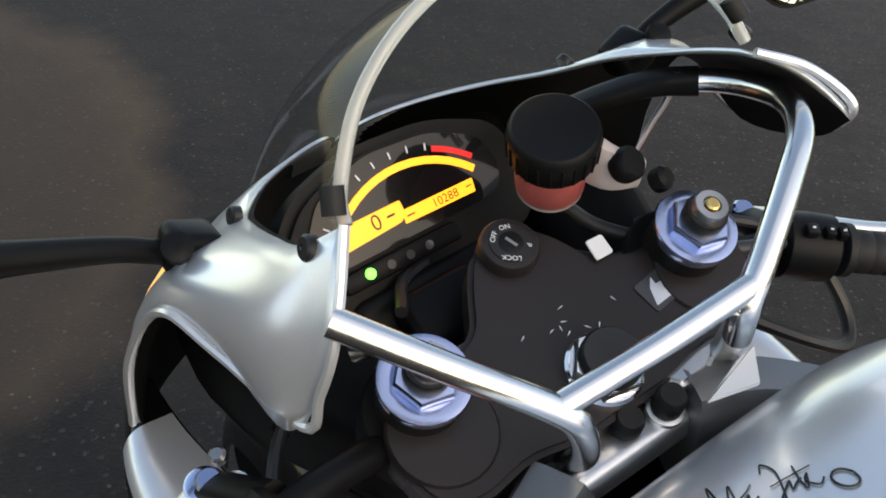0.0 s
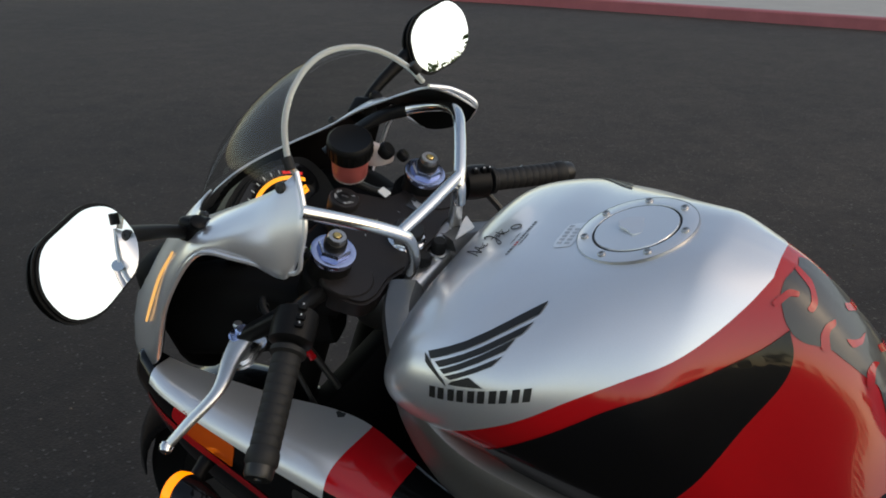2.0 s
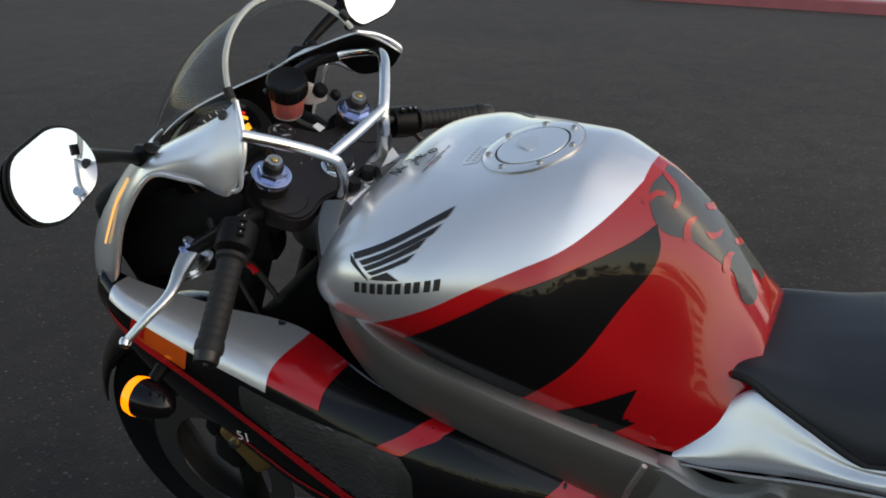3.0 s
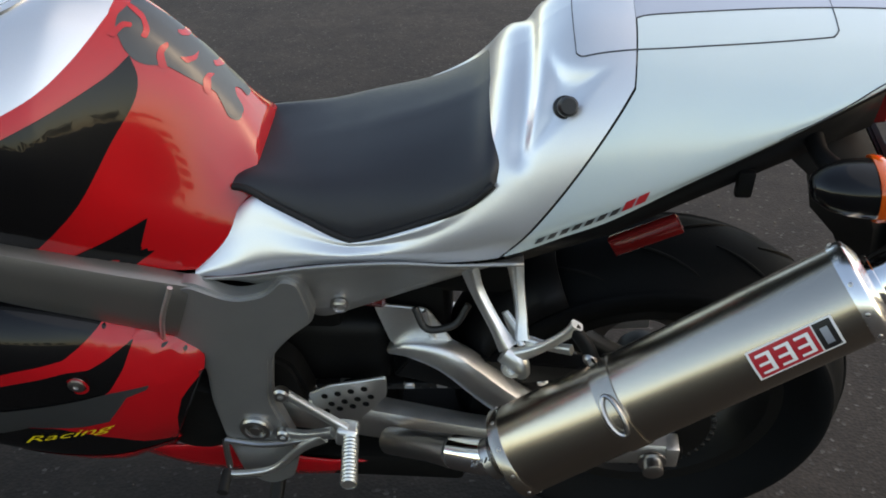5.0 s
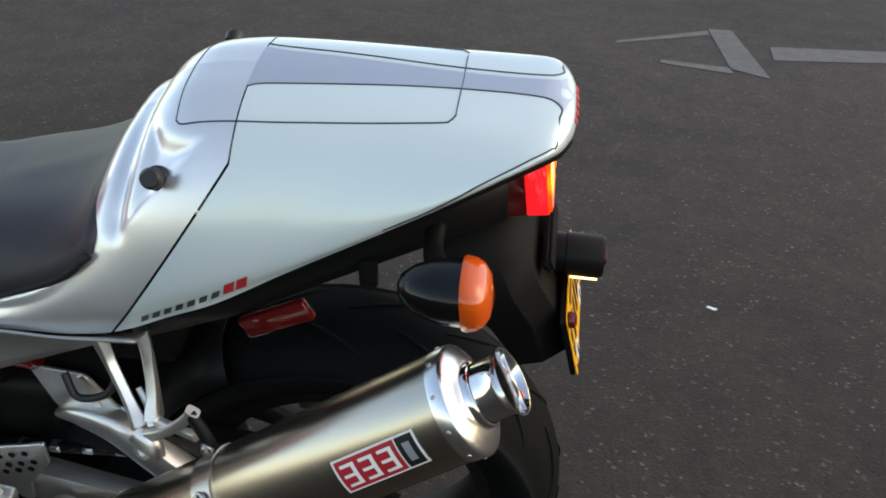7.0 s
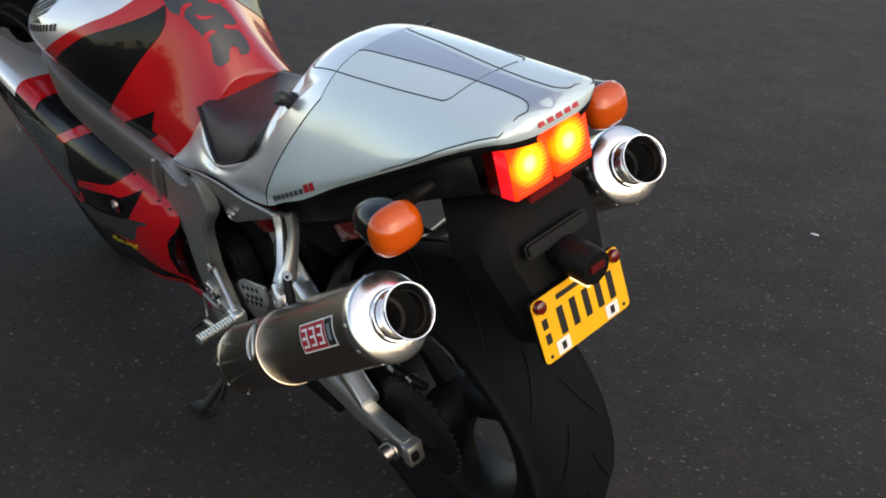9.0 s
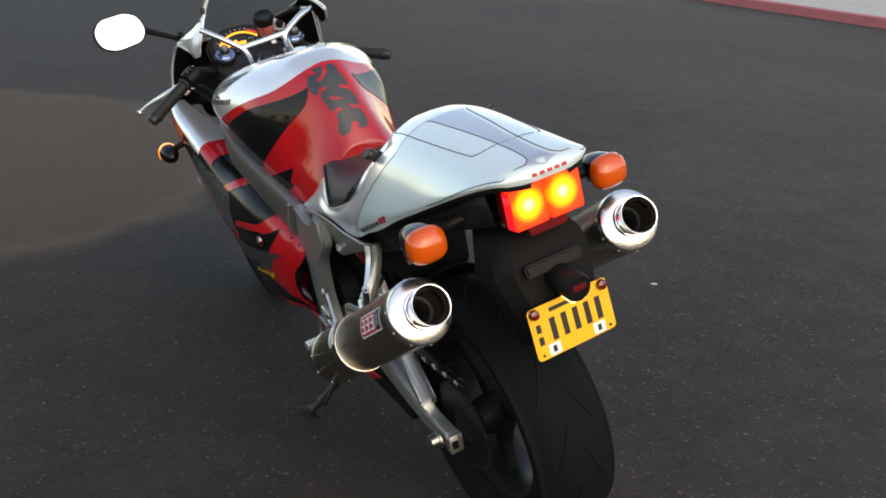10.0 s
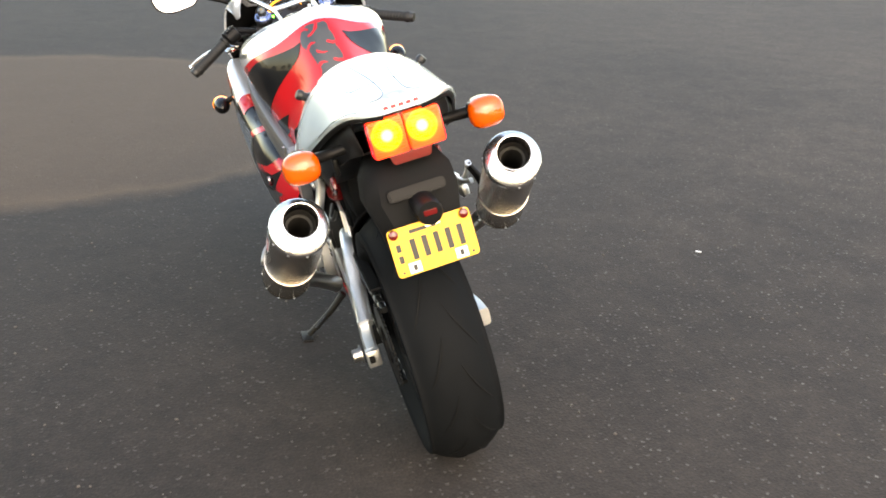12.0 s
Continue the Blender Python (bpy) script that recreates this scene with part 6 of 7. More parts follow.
HOOKS = [
    [(-.0460, 1.1320), (-.0251, 1.1284), (-.0200, 1.1177), (-.0261, 1.1150), (-.0296, 1.1225), (-.0460, 1.1240)],
    [(.0100, 1.1340), (.0040, 1.1120), (-.0150, 1.0960), (-.0276, 1.0930), (-.0300, 1.1010), (-.0205, 1.1020), (-.0080, 1.1110), (.0020, 1.1340)],
    [(-.0450, 1.0590), (-.0370, 1.0721), (-.0263, 1.0760), (-.0130, 1.0705), (-.0180, 1.0660), (-.0285, 1.0675), (-.0340, 1.0610), (-.0400, 1.0500)],
    [(-.0201, 1.0490), (-.0210, 1.0355), (-.0038, 1.0275), (.0143, 1.0300), (-.0030, 1.0338), (-.0140, 1.0410)],
    [(-.0340, .9968), (-.0232, 1.0080), (-.0086, 1.0070), (.0018, .9970), (-.0127, 1.0000), (-.0300, .9880)],
    [(.046, 1.050), (.030, 1.049), (.014, 1.060), (.019, 1.068), (.032, 1.059), (.046, 1.060)],
    [(.050, .988), (.032, .991), (.015, 1.000), (.019, 1.008), (.032, 1.001), (.050, .999)],
]
for h in HOOKS:
    part("red_curl", decal_bm([(x, s / BS) for x, s in h], TANK_SKIN, lift=.0015, step=.008, r=.004, **BACK), RED, tank, fix=False)
# pen scribble and small print on top of the tank
TOP = dict(origin=(0, 0, 0), u=(1, 0, 0), v=(0, 1, 0))


def on_top(skin, x, y, lift=.001):
    h = skin.ray_cast((x, y, 3), (0, 0, -1))
    return h[0] + Vector((0, 0, lift))


def pen(points, r=.0006):
    """A pen stroke given along and across a slanting line of writing."""
    a, d = Vector((-.036, .992)), Vector((.070, -.034)).normalized()
    e = Vector((-d.y, d.x))
    path = [on_top(TANK_SKIN, *(a + d * p + e * q)) for p, q in points]
    return part("pen_stroke", tube_bm(path, r, 5, 5), BLACKMARK, tank)


pen([(.000, -.014), (.003, .002), (.006, .018), (.007, .006), (.008, -.012), (.012, .004), (.016, .014), (.015, .000), (.018, -.003), (.022, .003), (.021, -.004), (.026, .000)])
pen([(.004, -.006), (.010, -.002), (.020, .004), (.026, .010)], .0004)
pen([(.034, .016), (.037, .022), (.041, .014), (.038, -.004), (.034, -.018), (.030, -.020), (.033, -.010), (.041, .001), (.044, .004), (.043, -.002), (.047, .002), (.050, .004)])
pen([(.050, .014), (.049, .002), (.050, -.004), (.054, .006), (.051, .001), (.056, -.004), (.060, .000)])
pen([(.034, .004), (.044, .007), (.058, .011)], .0004)
part("pen_stroke", tube_bm([on_top(TANK_SKIN, .024 + .006 * math.cos(a), .958 + .007 * math.sin(a)) for a in np.linspace(0, 6.2, 9)], .0007, 5, 3), BLACKMARK, tank)
PALELABEL = mat("pale_clear_film", (0.90, 0.91, 0.92), 0.42, 0.75, stain=0.1)
LABELPRINT = mat("faded_label_print", (0.55, 0.56, 0.58), 0.45, 0.6, stain=0.1)


def print_row(x0, y0, x1, y1, n, high, red=()):
    """A line of small print on the tank: a bar for each letter."""
    a, d = Vector((x0, y0)), Vector((x1 - x0, y1 - y0)) / n
    e = Vector((-d.y, d.x)).normalized() * high / 2
    for k in range(n):
        c, w = a + d * (k + .5), d * (.22 + .10 * (k * 7 % 3))
        part("print_bar", decal_bm([tuple(c - w - e), tuple(c + w - e), tuple(c + w + e), tuple(c - w + e)], TANK_SKIN, lift=.0006, **TOP), REDMARK if k in red else GREYMARK, tank, fix=False)


print_row(-.0458, .9381, .0348, .9345, 15, .0036, (4, 5))
print_row(-.0190, .9448, .0079, .9436, 7, .0020)
print_row(-.0231, .9316, .0042, .9308, 7, .0020)
part("sticker", decal_bm([(-.0286, .884), (-.0129, .8872), (.0255, .8855), (.0326, .8607), (-.0242, .8632)], TANK_SKIN, lift=.0006, r=.004, **TOP), PALELABEL, tank, "faint pale sticker", fix=False)
for row, n in ((.880, 6), (.870, 5)):
    for k in range(n):
        x = -.020 + k * .0078
        part("print_bar", decal_bm([(x, row - .0032), (x + .0048, row - .0034), (x + .0048, row + .0030), (x, row + .0032)], TANK_SKIN, lift=.0010, **TOP), LABELPRINT, tank, fix=False)

# tail: grooves, stripe, letters
STRIPEP = [(-.030, -.0195), (-.024, -.04), (-.0165, -.12), (-.0085, -.20), (-.005, -.252), (-.004, -.310), (-.0065, -.345), (-.012, -.362), (-.022, -.366), (.012, -.376), (.044, -.366), (.034, -.362), (.0305, -.345), (.028, -.310), (.029, -.252), (.0325, -.20), (.0405, -.12), (.048, -.04), (.054, -.0195)]
part("stripe", decal_bm(STRIPEP, TAIL_SKIN, lift=.0007, step=.02, **TOP), STRIPE, tail, "blue-grey centre stripe", fix=False)


def groove(path, r=.0011, parent=tail):
    return part("groove", tube_bm([on_top(TAIL_SKIN, x, y, .0003) for x, y in cr(path, 8)], r, 6, 1, smooth=False), GROOVE, parent)


def mid(path):
    """The same line on the other flank."""
    return [(2 * TX - x, y) for x, y in path]


# lid in the hump: long sides, rounded corners, cross joints
LID = [(-.070, .051), (-.0755, .043), (-.0755, .020), (-.0745, -.060), (-.068, -.160), (-.0605, -.236), (-.057, -.247), (-.049, -.2525)]
for side in (LID, mid(LID)):
    groove(side, .0010)
groove([(-.049, -.2525), (-.006, -.2535), (TX, -.2538), (.030, -.2535), (.073, -.2525)], .0007)
groove([(-.070, .051), (-.030, .054), (TX, .055), (.054, .054), (.094, .051)], .0006)
EDGE = [(-.030, -.0195), (-.024, -.04), (-.0165, -.12), (-.0085, -.20), (-.005, -.252), (-.004, -.310), (-.0065, -.345), (-.012, -.357), (-.022, -.364), (-.036, -.362)]
for flip, side in ((1, EDGE), (-1, mid(EDGE))):
    groove(side, .0010)
    # from the stripe's end round the tip and forward above the lower lip
    run = [on_top(TAIL_SKIN, *side[-1], .0003)]
    for r in reversed(tail_rows):
        y = r[0][1]
        if -.362 < y < -.17:
            k = int(round(np.interp(y, [-.362, -.345, -.30, -.24, -.17], [27, 24, 17, 9, 6])))
            p = Vector(r[k] if flip > 0 else r[-1 - k])
            run.append(p + Vector((-.0004 * flip, 0, .0002)))
    part("groove", tube_bm(run[:1] + run[1::3], .0010, 6, 2), GROOVE, tail)
# model mark along the lower edge: slanted bars, the last one large and red
for k in range(9):
    t = k / 8
    y, z = .093 - .118 * t, .741 + .060 * t
    last = k > 6
    h, w = (.017, .0125) if last else (.012, .0095)
    decal_left("letter_bar", [(y, z), (y - w, z + w * .5), (y - w - .004, z + h + w * .5), (y - .004, z + h)], TAIL_SKIN, REDMARK if last else GREYMARK, tail, step=.02, lift=.001)
for k in range(5):
    x0 = TX - .031 + k * .0155
    p = TAIL_SKIN.ray_cast((x0, -1, .957), (0, 1, 0))
    part("letter_bar", box_bm((.0105, .0010, .0065), basis(p[0] + Vector((0, -.0006, 0)), (1, 0, 0), (0, .6, 1)) @ pose(0, 0, 0, 90), 0), REDMARK, tail, smooth=0)

# side fairing: silver shoulder, red bands, vent, lettering


def shoulder_rows(y0, y1):
    """The fairing's stations from y0 to y1, with the nearest station as the shared joint at y0."""
    rows = sorted(SIDE_ROWS, key=lambda r: r[0][1])
    inside = [i for i, r in enumerate(rows) if y0 <= r[0][1] <= y1]
    return rows[max(0, inside[0] - 1):inside[-1] + 1]


def shoulder(y0, y1, last, material, label):
    """A panel laid over the fairing's shoulder between two stations, wrapping down over its edge."""
    rows = [[Vector(p) + Vector((-.0016, 0, .0016)) for p in r[:last]] for r in shoulder_rows(y0, y1)]
    bm = grid_bm(rows)
    part("shoulder_panel", mirror_x(bm), material, fair_r, label)
    return part("shoulder_panel", bm, material, fair_l, label)


shoulder(1.108, 1.392, 17, SILVER, "silver shoulder panel")
shoulder(1.030, 1.108, 15, RED, "red shoulder band")
part("badge", decal_bm([(-.168, 1.150), (-.160, 1.158), (-.150, 1.154), (-.154, 1.146), (-.162, 1.144)], SIDE_SKIN, lift=.002, **TOP), GREYMARK, fair_l, fix=False)


def fair_side(name, poly, material, label="", lift=.0012, r=0.007, step=.015):
    bm = decal_bm([(-y, z) for y, z in poly], SIDE_SKIN, lift=lift, step=step, r=r, **LEFT)
    part(name, mirror_x(bm), material, fair_r, label, fix=False)
    return part(name, bm, material, fair_l, label, fix=False)


fair_side("red_band", [(.940, .627), (.837, .672), (.800, .692), (.762, .680), (.804, .657), (.886, .629), (.900, .619)], RED)
fair_side("red_band", [(.680, .598), (.640, .584), (.585, .545), (.560, .515), (.560, .495), (.585, .470), (.600, .450), (.615, .407), (.632, .332), (.704, .380), (.782, .422), (.823, .426), (.804, .450), (.736, .461), (.683, .502), (.661, .533), (.645, .569), (.682, .551), (.704, .543), (.735, .546), (.801, .537), (.880, .521), (.863, .546), (.796, .560), (.733, .565), (.711, .577)], RED, "red tail of the fairing", r=.004)
fair_side("red_band", [(.945, .335), (.891, .345), (.761, .328), (.640, .322), (.640, .250), (.782, .262), (.945, .300)], RED, r=.004)
fair_side("red_line", [(1.400, .735), (1.300, .690), (1.200, .642), (1.134, .602), (1.078, .560), (.961, .474), (.920, .455), (.894, .463), (.877, .500), (.883, .515), (.905, .480), (.951, .497), (1.067, .579), (1.134, .622), (1.200, .662), (1.300, .710), (1.400, .754)], RED, r=.004)
fair_side("red_line", [(1.200, .560), (1.100, .500), (1.020, .480), (.985, .470), (1.020, .490), (1.100, .512), (1.200, .574)], RED)
fair_side("grey_swoosh", [(.632, .499), (.684, .497), (.729, .489), (.838, .473), (.886, .477), (1.015, .417), (.987, .401), (.864, .413), (.822, .427), (.784, .453), (.749, .455), (.768, .423), (.745, .424), (.702, .433), (.664, .485), (.636, .492)], GREYMARK, "dark grey swoosh", lift=.0018, r=.002)
# mesh vent let into the fairing
VENT = [(1.150, .690), (1.041, .655), (.980, .639), (.900, .618), (.880, .594), (.883, .515), (.904, .484), (.951, .503), (1.067, .585), (1.150, .644)]
fair_side("vent_mesh", VENT, mat("vent_mesh_metal", (0.050, 0.050, 0.048), 0.45, 0.6, grain=0.5, grain_scale=160, bump=1.0, bump_scale=160), "dark wire mesh in the side vent", r=.008)
random.seed(11)
for k in range(22):
    z0 = .490 + k * .0085
    pts = []
    for t in np.linspace(0, 1, 26):
        y = .905 + .20 * t
        z = z0 + .020 * t + .0016 * math.sin(t * 70 + k * math.pi)
        inside = False
        for (ya, za), (yb, zb) in zip(VENT, VENT[1:] + VENT[:1]):
            if (za > z) != (zb > z) and y < (yb - ya) * (z - za) / (zb - za) + ya:
                inside = not inside
        if inside:
            h = SIDE_SKIN.ray_cast((-1, y, z), (1, 0, 0))
            if h[0] is not None:
                pts.append(h[0] + Vector((-.0022, 0, 0)))
    if len(pts) > 4:
        part("mesh_wire", tube_bm(pts, .0010, 4, 1, smooth=False), STEEL, fair_l)
racing = text_bm("Racing", .060, Matrix())
for v in racing.verts:
    y, z = .770 - v.co.x * .88, .403 + v.co.y * .50 + v.co.x * .18
    h = SIDE_SKIN.ray_cast((-1, y - v.co.y * .45, z), (1, 0, 0))
    v.co = (h[0] if h[0] is not None else Vector((-.24, y, z))) + Vector((-.0022, 0, 0))
part("lettering", racing, YELLOWMARK, fair_l, "yellow script", smooth=0, fix=False)
part("fairing_bolt", lathe_bm([(.012, -.003), (.012, .003), (.009, .005), (.004, .005), (.003, .002), (0, .002)], (-.2545, .722, .523), (-1, 0, 0), 18), STEEL, fair_l)
part("bolt_ring", lathe_bm([(.0125, 0), (.0165, .0012), (.0165, .002), (.0125, .002)], (-.2530, .722, .520), (-1, 0, 0), 20, caps=False), RED, fair_l)
fair_side("sticker", [(1.335, .725), (1.245, .690), (1.240, .722), (1.325, .752)], AMBER, "orange and red sticker", lift=.0016)
fair_side("sticker", [(1.345, .738), (1.318, .722), (1.315, .748), (1.338, .758)], RED, lift=.0022)
part("lettering", text_bm("51", .026, Matrix(((0, 0, -1, -.2845), (-1, 0, 0, 1.165), (0, 1, 0, .585), (0, 0, 0, 1)))), WHITEMARK, fair_l, smooth=0, fix=False)

# muffler label, drawn as plain bars
for ex, f, b, ax, ln, R in (EXL, EXR):
    sgn = -1 if f.x < 0 else 1
    side = Vector((sgn, 0, 0))
    side = (side - ax * side.dot(ax)).normalized()
    upv = ax.cross(side).normalized()
    if upv.z < 0:
        upv = -upv

    def on_can(h, a, lift):
        rad = side * math.cos(a) + upv * math.sin(a)
        return f + ax * h + rad * (R + lift)

    def label(name, h0, h1, a0, a1, m, lift):
        part(name, grid_bm([[on_can(h, a, lift) for a in np.linspace(a0, a1, 8)] for h in np.linspace(h0, h1, 4)]), m, ex, fix=False)

    h0, h1 = ln - .150, ln - .045
    label("label", h0, h1, -.02, .66, WHITEMARK, .0008)
    label("label_red", h0 + .003, h1 - .026, .02, .62, mat("label_red_" + ("l" if sgn < 0 else "r"), (.42, .02, .03), .4, stain=.2), .0012)
    label("label_black", h1 - .024, h1 - .003, .02, .62, BLACKMARK, .0012)
    for k in range(3):
        c0 = h0 + .008 + k * .024
        label("letter_bar", c0, c0 + .018, .10, .16, WHITEMARK, .0016)
        label("letter_bar", c0, c0 + .018, .29, .35, WHITEMARK, .0016)
        label("letter_bar", c0, c0 + .016, .48, .54, WHITEMARK, .0016)
        label("letter_bar", c0 + .013, c0 + .018, .10, .54, WHITEMARK, .0016)
    label("letter_bar", h1 - .018, h1 - .009, .14, .50, STRIPE, .0016)

# ---------------------------------------------------------------- cables and hoses about the steering
def cable(path, r=.004, m=CABLE, label=""):
    return part("cable", tube_bm(path, r, 8, 6), m, bike, label)


cable([(-.215, 1.160, .885), (-.170, 1.230, .880), (-.110, 1.270, .850), (-.060, 1.240, .780)], .0045, label="black clutch cable")
cable([(-.225, 1.150, .880), (-.180, 1.190, .855), (-.140, 1.200, .800), (-.120, 1.180, .720)], .0050)
cable([(-.235, 1.140, .875), (-.200, 1.180, .845), (-.165, 1.210, .790), (-.150, 1.200, .700)], .0035)
cable([(.250, 1.150, .860), (.200, 1.190, .880), (.150, 1.230, .880), (.110, 1.260, .830)], .0045)
cable([(.258, 1.140, .840), (.262, 1.110, .800), (.240, 1.090, .790), (.205, 1.100, .810), (.170, 1.140, .830)], .0055, label="looped black throttle cable")
cable([(-.060, 1.250, .900), (-.030, 1.290, .890), (.030, 1.300, .880), (.060, 1.280, .850)], .0050)
cable([(.060, 1.215, .905), (.090, 1.190, .900), (.120, 1.190, .905)], .0060)
cable([(.070, 1.200, .902), (.100, 1.180, .896), (.150, 1.175, .890)], .0045)
part("cable_tie", lathe_bm([(.0075, -.002), (.0082, 0), (.0075, .002)], (-.170, 1.230, .880), (.7, .5, -.2), 12, caps=False), CABLE, bike)
part("wiring_box", box_bm((.070, .050, .030), pose(-.020, 1.255, .872, 25), .008, 3), PLASTIC, bike, "black wiring connector block")
part("wiring_box", box_bm((.050, .040, .040), pose(-.085, 1.235, .850, 20), .008, 3), PLASTIC, bike)
part("red_clip", box_bm((.010, .024, .006), pose(-.150, 1.190, .800, 10, 0, -25), .002), RED, bike)
part("cable_adjuster", lathe_bm([(.0055, 0), (.0065, .002), (.0065, .016), (.004, .018), (.004, .026), (0, .026)], (-.118, 1.215, .925), (.8, -.4, .2), 12), STEEL, bike, "knurled steel cable adjuster")
# hydraulic perch with a bright cap on the left bar
pl = part("clutch_perch", plate_bm([(-.030, -.016), (.010, -.020), (.026, -.010), (.028, .010), (.008, .020), (-.026, .014)], .016, basis((-.231, 1.218, .862), (-.95, .15, -.25), (0, .95, .3)), bevel=.005, r=.010), ALU, bike, "bright alloy lever perch")
part("perch_cap", lathe_bm([(.011, 0), (.0125, .002), (.0125, .006), (.010, .008), (0, .008)], (-.231, 1.220, .878), (-.1, -.25, .96), 20), BLUE, pl)
part("perch_bolt", lathe_bm([(.006, 0), (.006, .006), (.004, .008), (0, .008)], (-.214, 1.236, .878), (-.1, -.25, .96), 12), STEEL, pl)

# chain links, shock, inner guard
for k in range(22):
    y = .46 - k * .0262
    for z0, z1 in ((.405, .352), (.195, .262)):
        z = z0 + (z1 - z0) * (y + .128) / .598
        part("chain_link", box_bm((.019, .0200, .0125), pose(-.102, y, z), .003, 1), STEEL if k % 2 else DARKCAST, bike)
part("shock_spring", tube_bm([(.0 + .034 * math.cos(q), .33 + .03 * q / 38 + .034 * math.sin(q), .34 + .22 * q / 38) for q in np.linspace(0, 38, 110)], .006, 8, 1), DARKCAST, bike, "dark shock spring")
guard = part("inner_guard", plate_bm([(.322, .548), (.242, .540), (.205, .470), (.160, .405), (.178, .392), (.235, .440), (.300, .462)], .006, along(-.098), bevel=.0015, r=.012), SATIN, bike, "pale grey inner mudguard plate")
part("rib", bar_bm([(-.106, .248, .538), (-.107, .240, .500), (-.106, .225, .445)], [(.006, .010)] * 3, steps=3), SATIN, guard)
part("hose", tube_bm([(-.120, .258, .560), (-.135, .240, .532), (-.132, .200, .540), (-.120, .180, .570)], .0055, 10), CABLE, bike, "black breather hose")

# ---------------------------------------------------------------- loose stones on the lot
def stones(name, count, seed, x0, x1, y0, y1, lo, hi, material, label, tall=.5):
    rng = random.Random(seed)
    verts, faces = [], []
    for _ in range(count):
        x, y = rng.uniform(x0, x1), rng.uniform(y0, y1)
        r = lo + (hi - lo) * rng.random() ** 3
        a0 = rng.uniform(0, 6.28)
        n = len(verts)
        k = 5
        for ring, (rr, z) in enumerate(((1.0, 0.0), (.8, tall * r))):
            for i in range(k):
                a = a0 + 2 * math.pi * i / k + rng.uniform(-.25, .25)
                q = r * rr * rng.uniform(.7, 1.15)
                verts.append((x + q * math.cos(a), y + q * math.sin(a), G0 + z + .0005))
        faces.append(tuple(n + k + i for i in range(k)))
        faces += [(n + i, n + (i + 1) % k, n + k + (i + 1) % k, n + k + i) for i in range(k)]
    me = bpy.data.meshes.new(name)
    me.from_pydata(verts, [], faces)
    me.materials.append(material)
    return tagged(new(name, me), label, "gravel", kind="stuff")


PALESTONE = mat("pale_stone", (0.12, 0.108, 0.094), 0.8, grain=0.3, grain_scale=300, stain=0.5, stain_scale=3)
stones("gravel", 900, 3, -3.0, 5.0, -3.5, 5.0, .0010, .0046, PALESTONE, "scattered pale grit on the asphalt")
stones("loose_chips", 1500, 8, -2.2, 3.5, -2.2, 3.5, .0015, .0060, mat("brown_stone", (0.085, 0.07, 0.058), 0.85, grain=0.3, grain_scale=300, stain=0.5, stain_scale=3), "scattered brown stone chips on the asphalt")


def litter(x, y, a, size, label):
    bm = plate_bm([(-.5 * size, -.18 * size), (.45 * size, -.25 * size), (.5 * size, .12 * size), (-.35 * size, .25 * size)], .002, pose(x, y, G0 + .0015, 2, 3, a), bevel=0, r=.002)
    return tagged(part("paper_scrap", bm, WHITEMARK, None), label, "litter", group="paper scraps")


for x, y, a, size in ((1.62, -.32, 15, .055), (1.10, -.86, 60, .030), (1.95, .25, 100, .028), (.95, -1.35, 30, .020), (1.35, .95, 140, .024)):
    litter(x, y, a, size, "small torn white paper scrap on the asphalt")


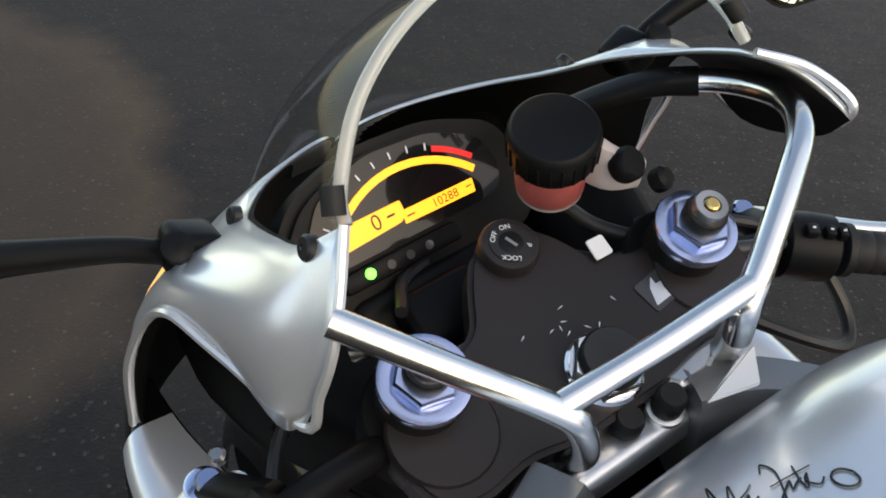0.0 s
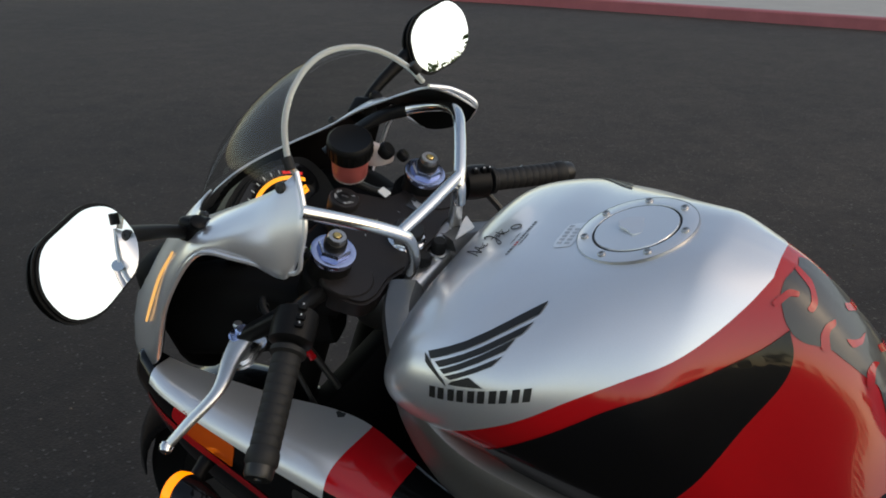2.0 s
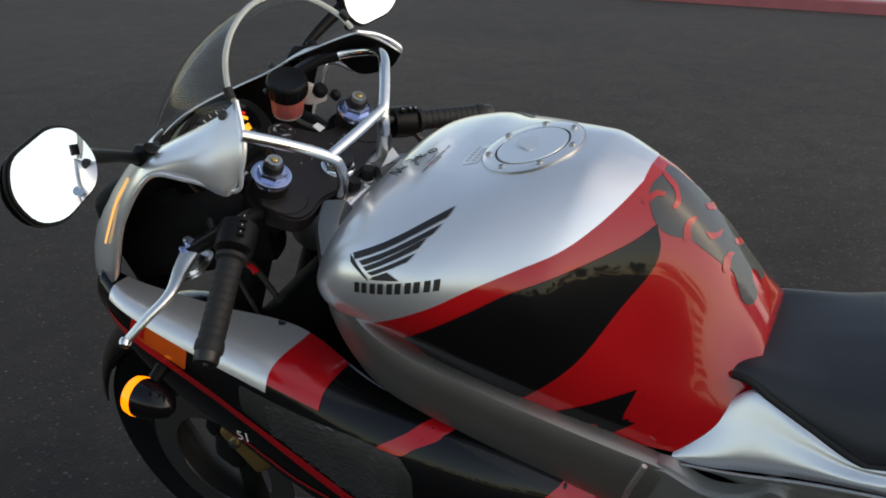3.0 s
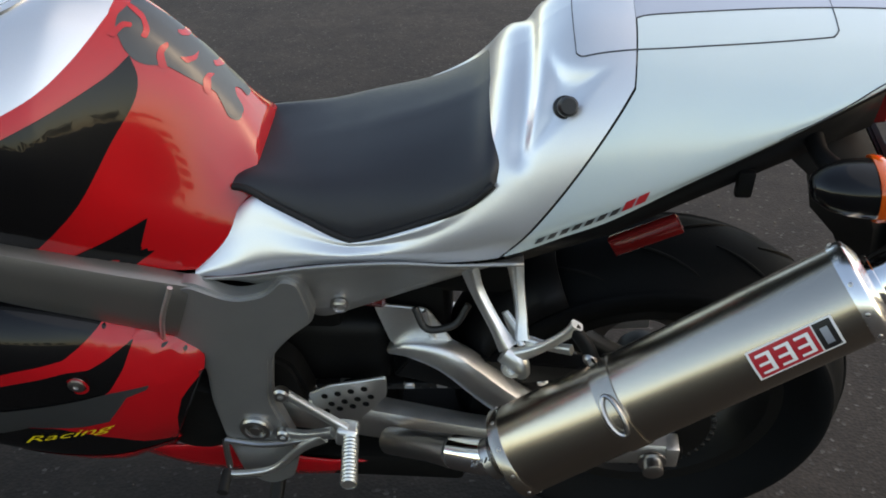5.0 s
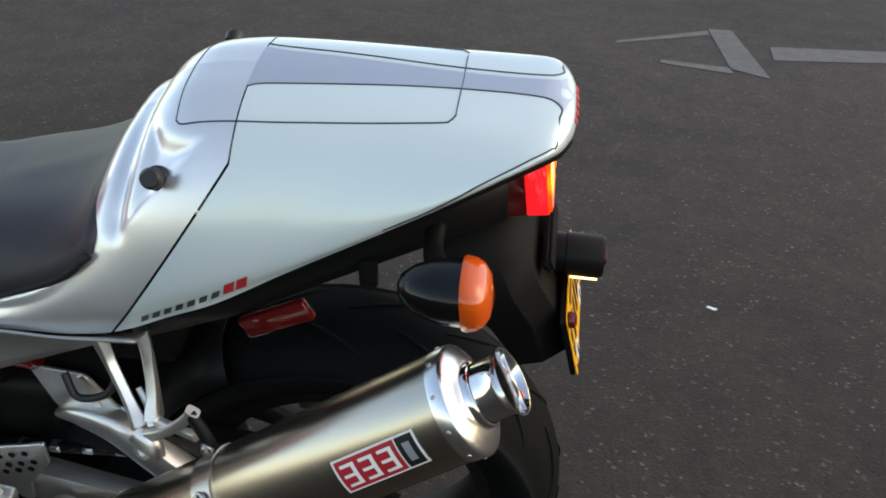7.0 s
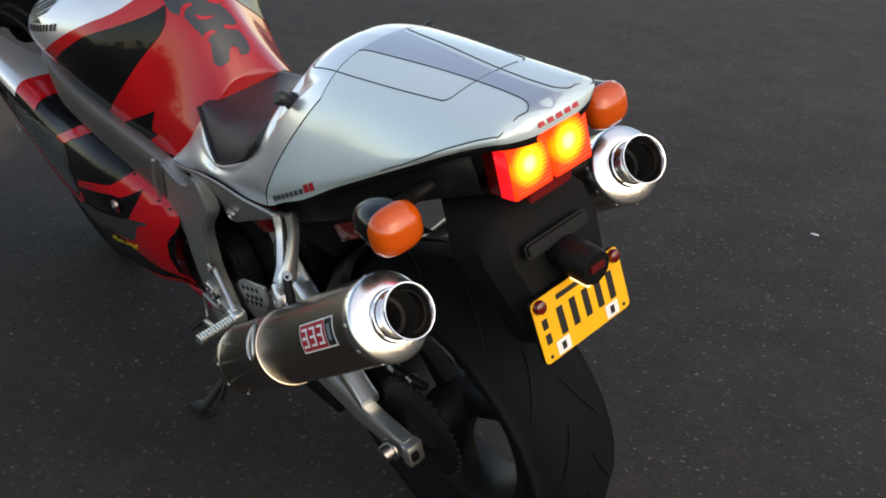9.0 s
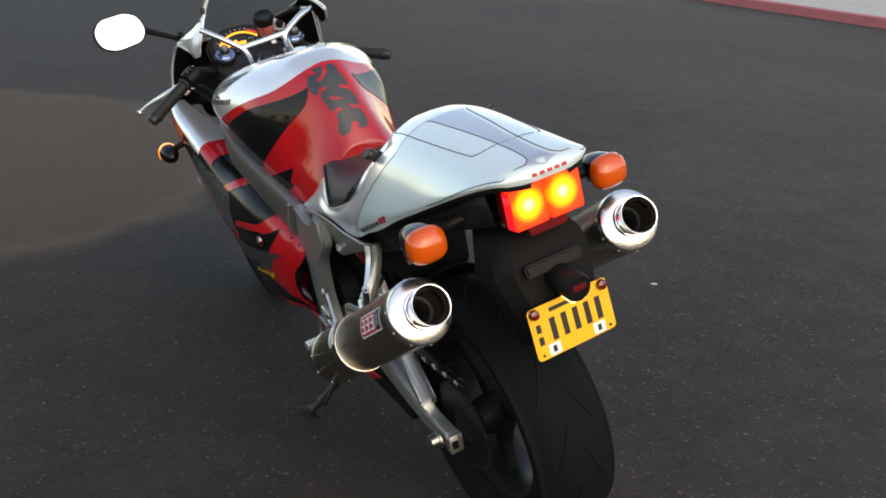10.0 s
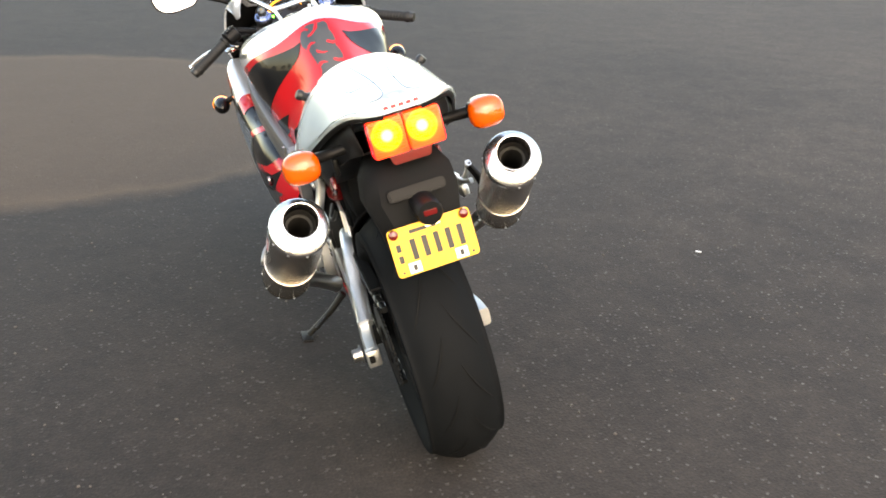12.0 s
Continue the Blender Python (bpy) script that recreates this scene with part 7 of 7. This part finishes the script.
# ---------------------------------------------------------------- trees round the lot, seen in the mirrors
def tree_meshes(seed):
    rng = random.Random(seed)
    trunk = tube_bm([(0, 0, -.1), (.05, .02, 1.5), (-.03, .05, 3.2), (.04, 0, 5.5)], [.22, .17, .12, .04], 10)
    limbs = []
    for k in range(7):
        a = k * 2.4
        z = 2.0 + .45 * k
        limbs.append(tube_bm([(0, 0, z), (.9 * math.cos(a), .9 * math.sin(a), z + .7), (1.7 * math.cos(a), 1.7 * math.sin(a), z + 1.6)], [.07, .045, .015], 6, 3))
    wood = join_bm(trunk, *limbs)
    verts, faces = [], []
    centres = [(rng.uniform(-1.7, 1.7), rng.uniform(-1.7, 1.7), rng.uniform(2.6, 6.6), rng.uniform(.5, 1.0)) for _ in range(26)]
    for cx, cy, cz, cr_ in centres:
        for _ in range(120):
            d = Vector((rng.gauss(0, 1), rng.gauss(0, 1), rng.gauss(0, 1))).normalized() * cr_ * rng.uniform(.4, 1.05)
            c = Vector((cx, cy, cz)) + d
            e = Vector((rng.gauss(0, 1), rng.gauss(0, 1), rng.gauss(0, 1))).normalized()
            f = e.orthogonal().normalized()
            q = rng.uniform(.12, .26)
            n = len(verts)
            verts += [c - e * q, c + f * q * .5, c + e * q, c - f * q * .5]
            faces.append((n, n + 1, n + 2, n + 3))
    leaf = bpy.data.meshes.new("crown")
    leaf.from_pydata([tuple(v) for v in verts], [], faces)
    leaf.materials.append(LEAF)
    wm = bpy.data.meshes.new("trunk")
    wood.to_mesh(wm)
    wm.materials.append(BARK)
    return wm, leaf


def tree(m, meshes):
    root = new("tree")
    for nm, me in zip(("trunk", "crown"), meshes):
        ob = new(nm, me)
        ob.parent = root
    root.matrix_world = m
    return tagged(root, "leafy green broadleaf tree beside the lot", "tree", group="trees round the lot")


SETS = [tree_meshes(21), tree_meshes(22)]
rng = random.Random(4)
for k in range(66):
    a = radians(140 + 3.2 * k)
    d = 56 + rng.uniform(-5, 8)
    sc = rng.uniform(.8, 1.25) * (.45 if 3.2 * k < 145 else 1)
    tree(pose(d * math.cos(a), d * math.sin(a), 0, 0, 0, rng.uniform(0, 360)) @ Matrix.Diagonal((sc, sc, sc, 1)), SETS[k % 2])
for a, d, sc in ((335, 57, 1.5), (338.5, 60, 1.4)):
    a = radians(a)
    tree(pose(d * math.cos(a), d * math.sin(a), 0, 0, 0, a * 40) @ Matrix.Diagonal((sc, sc, sc, 1)), SETS[d % 2])
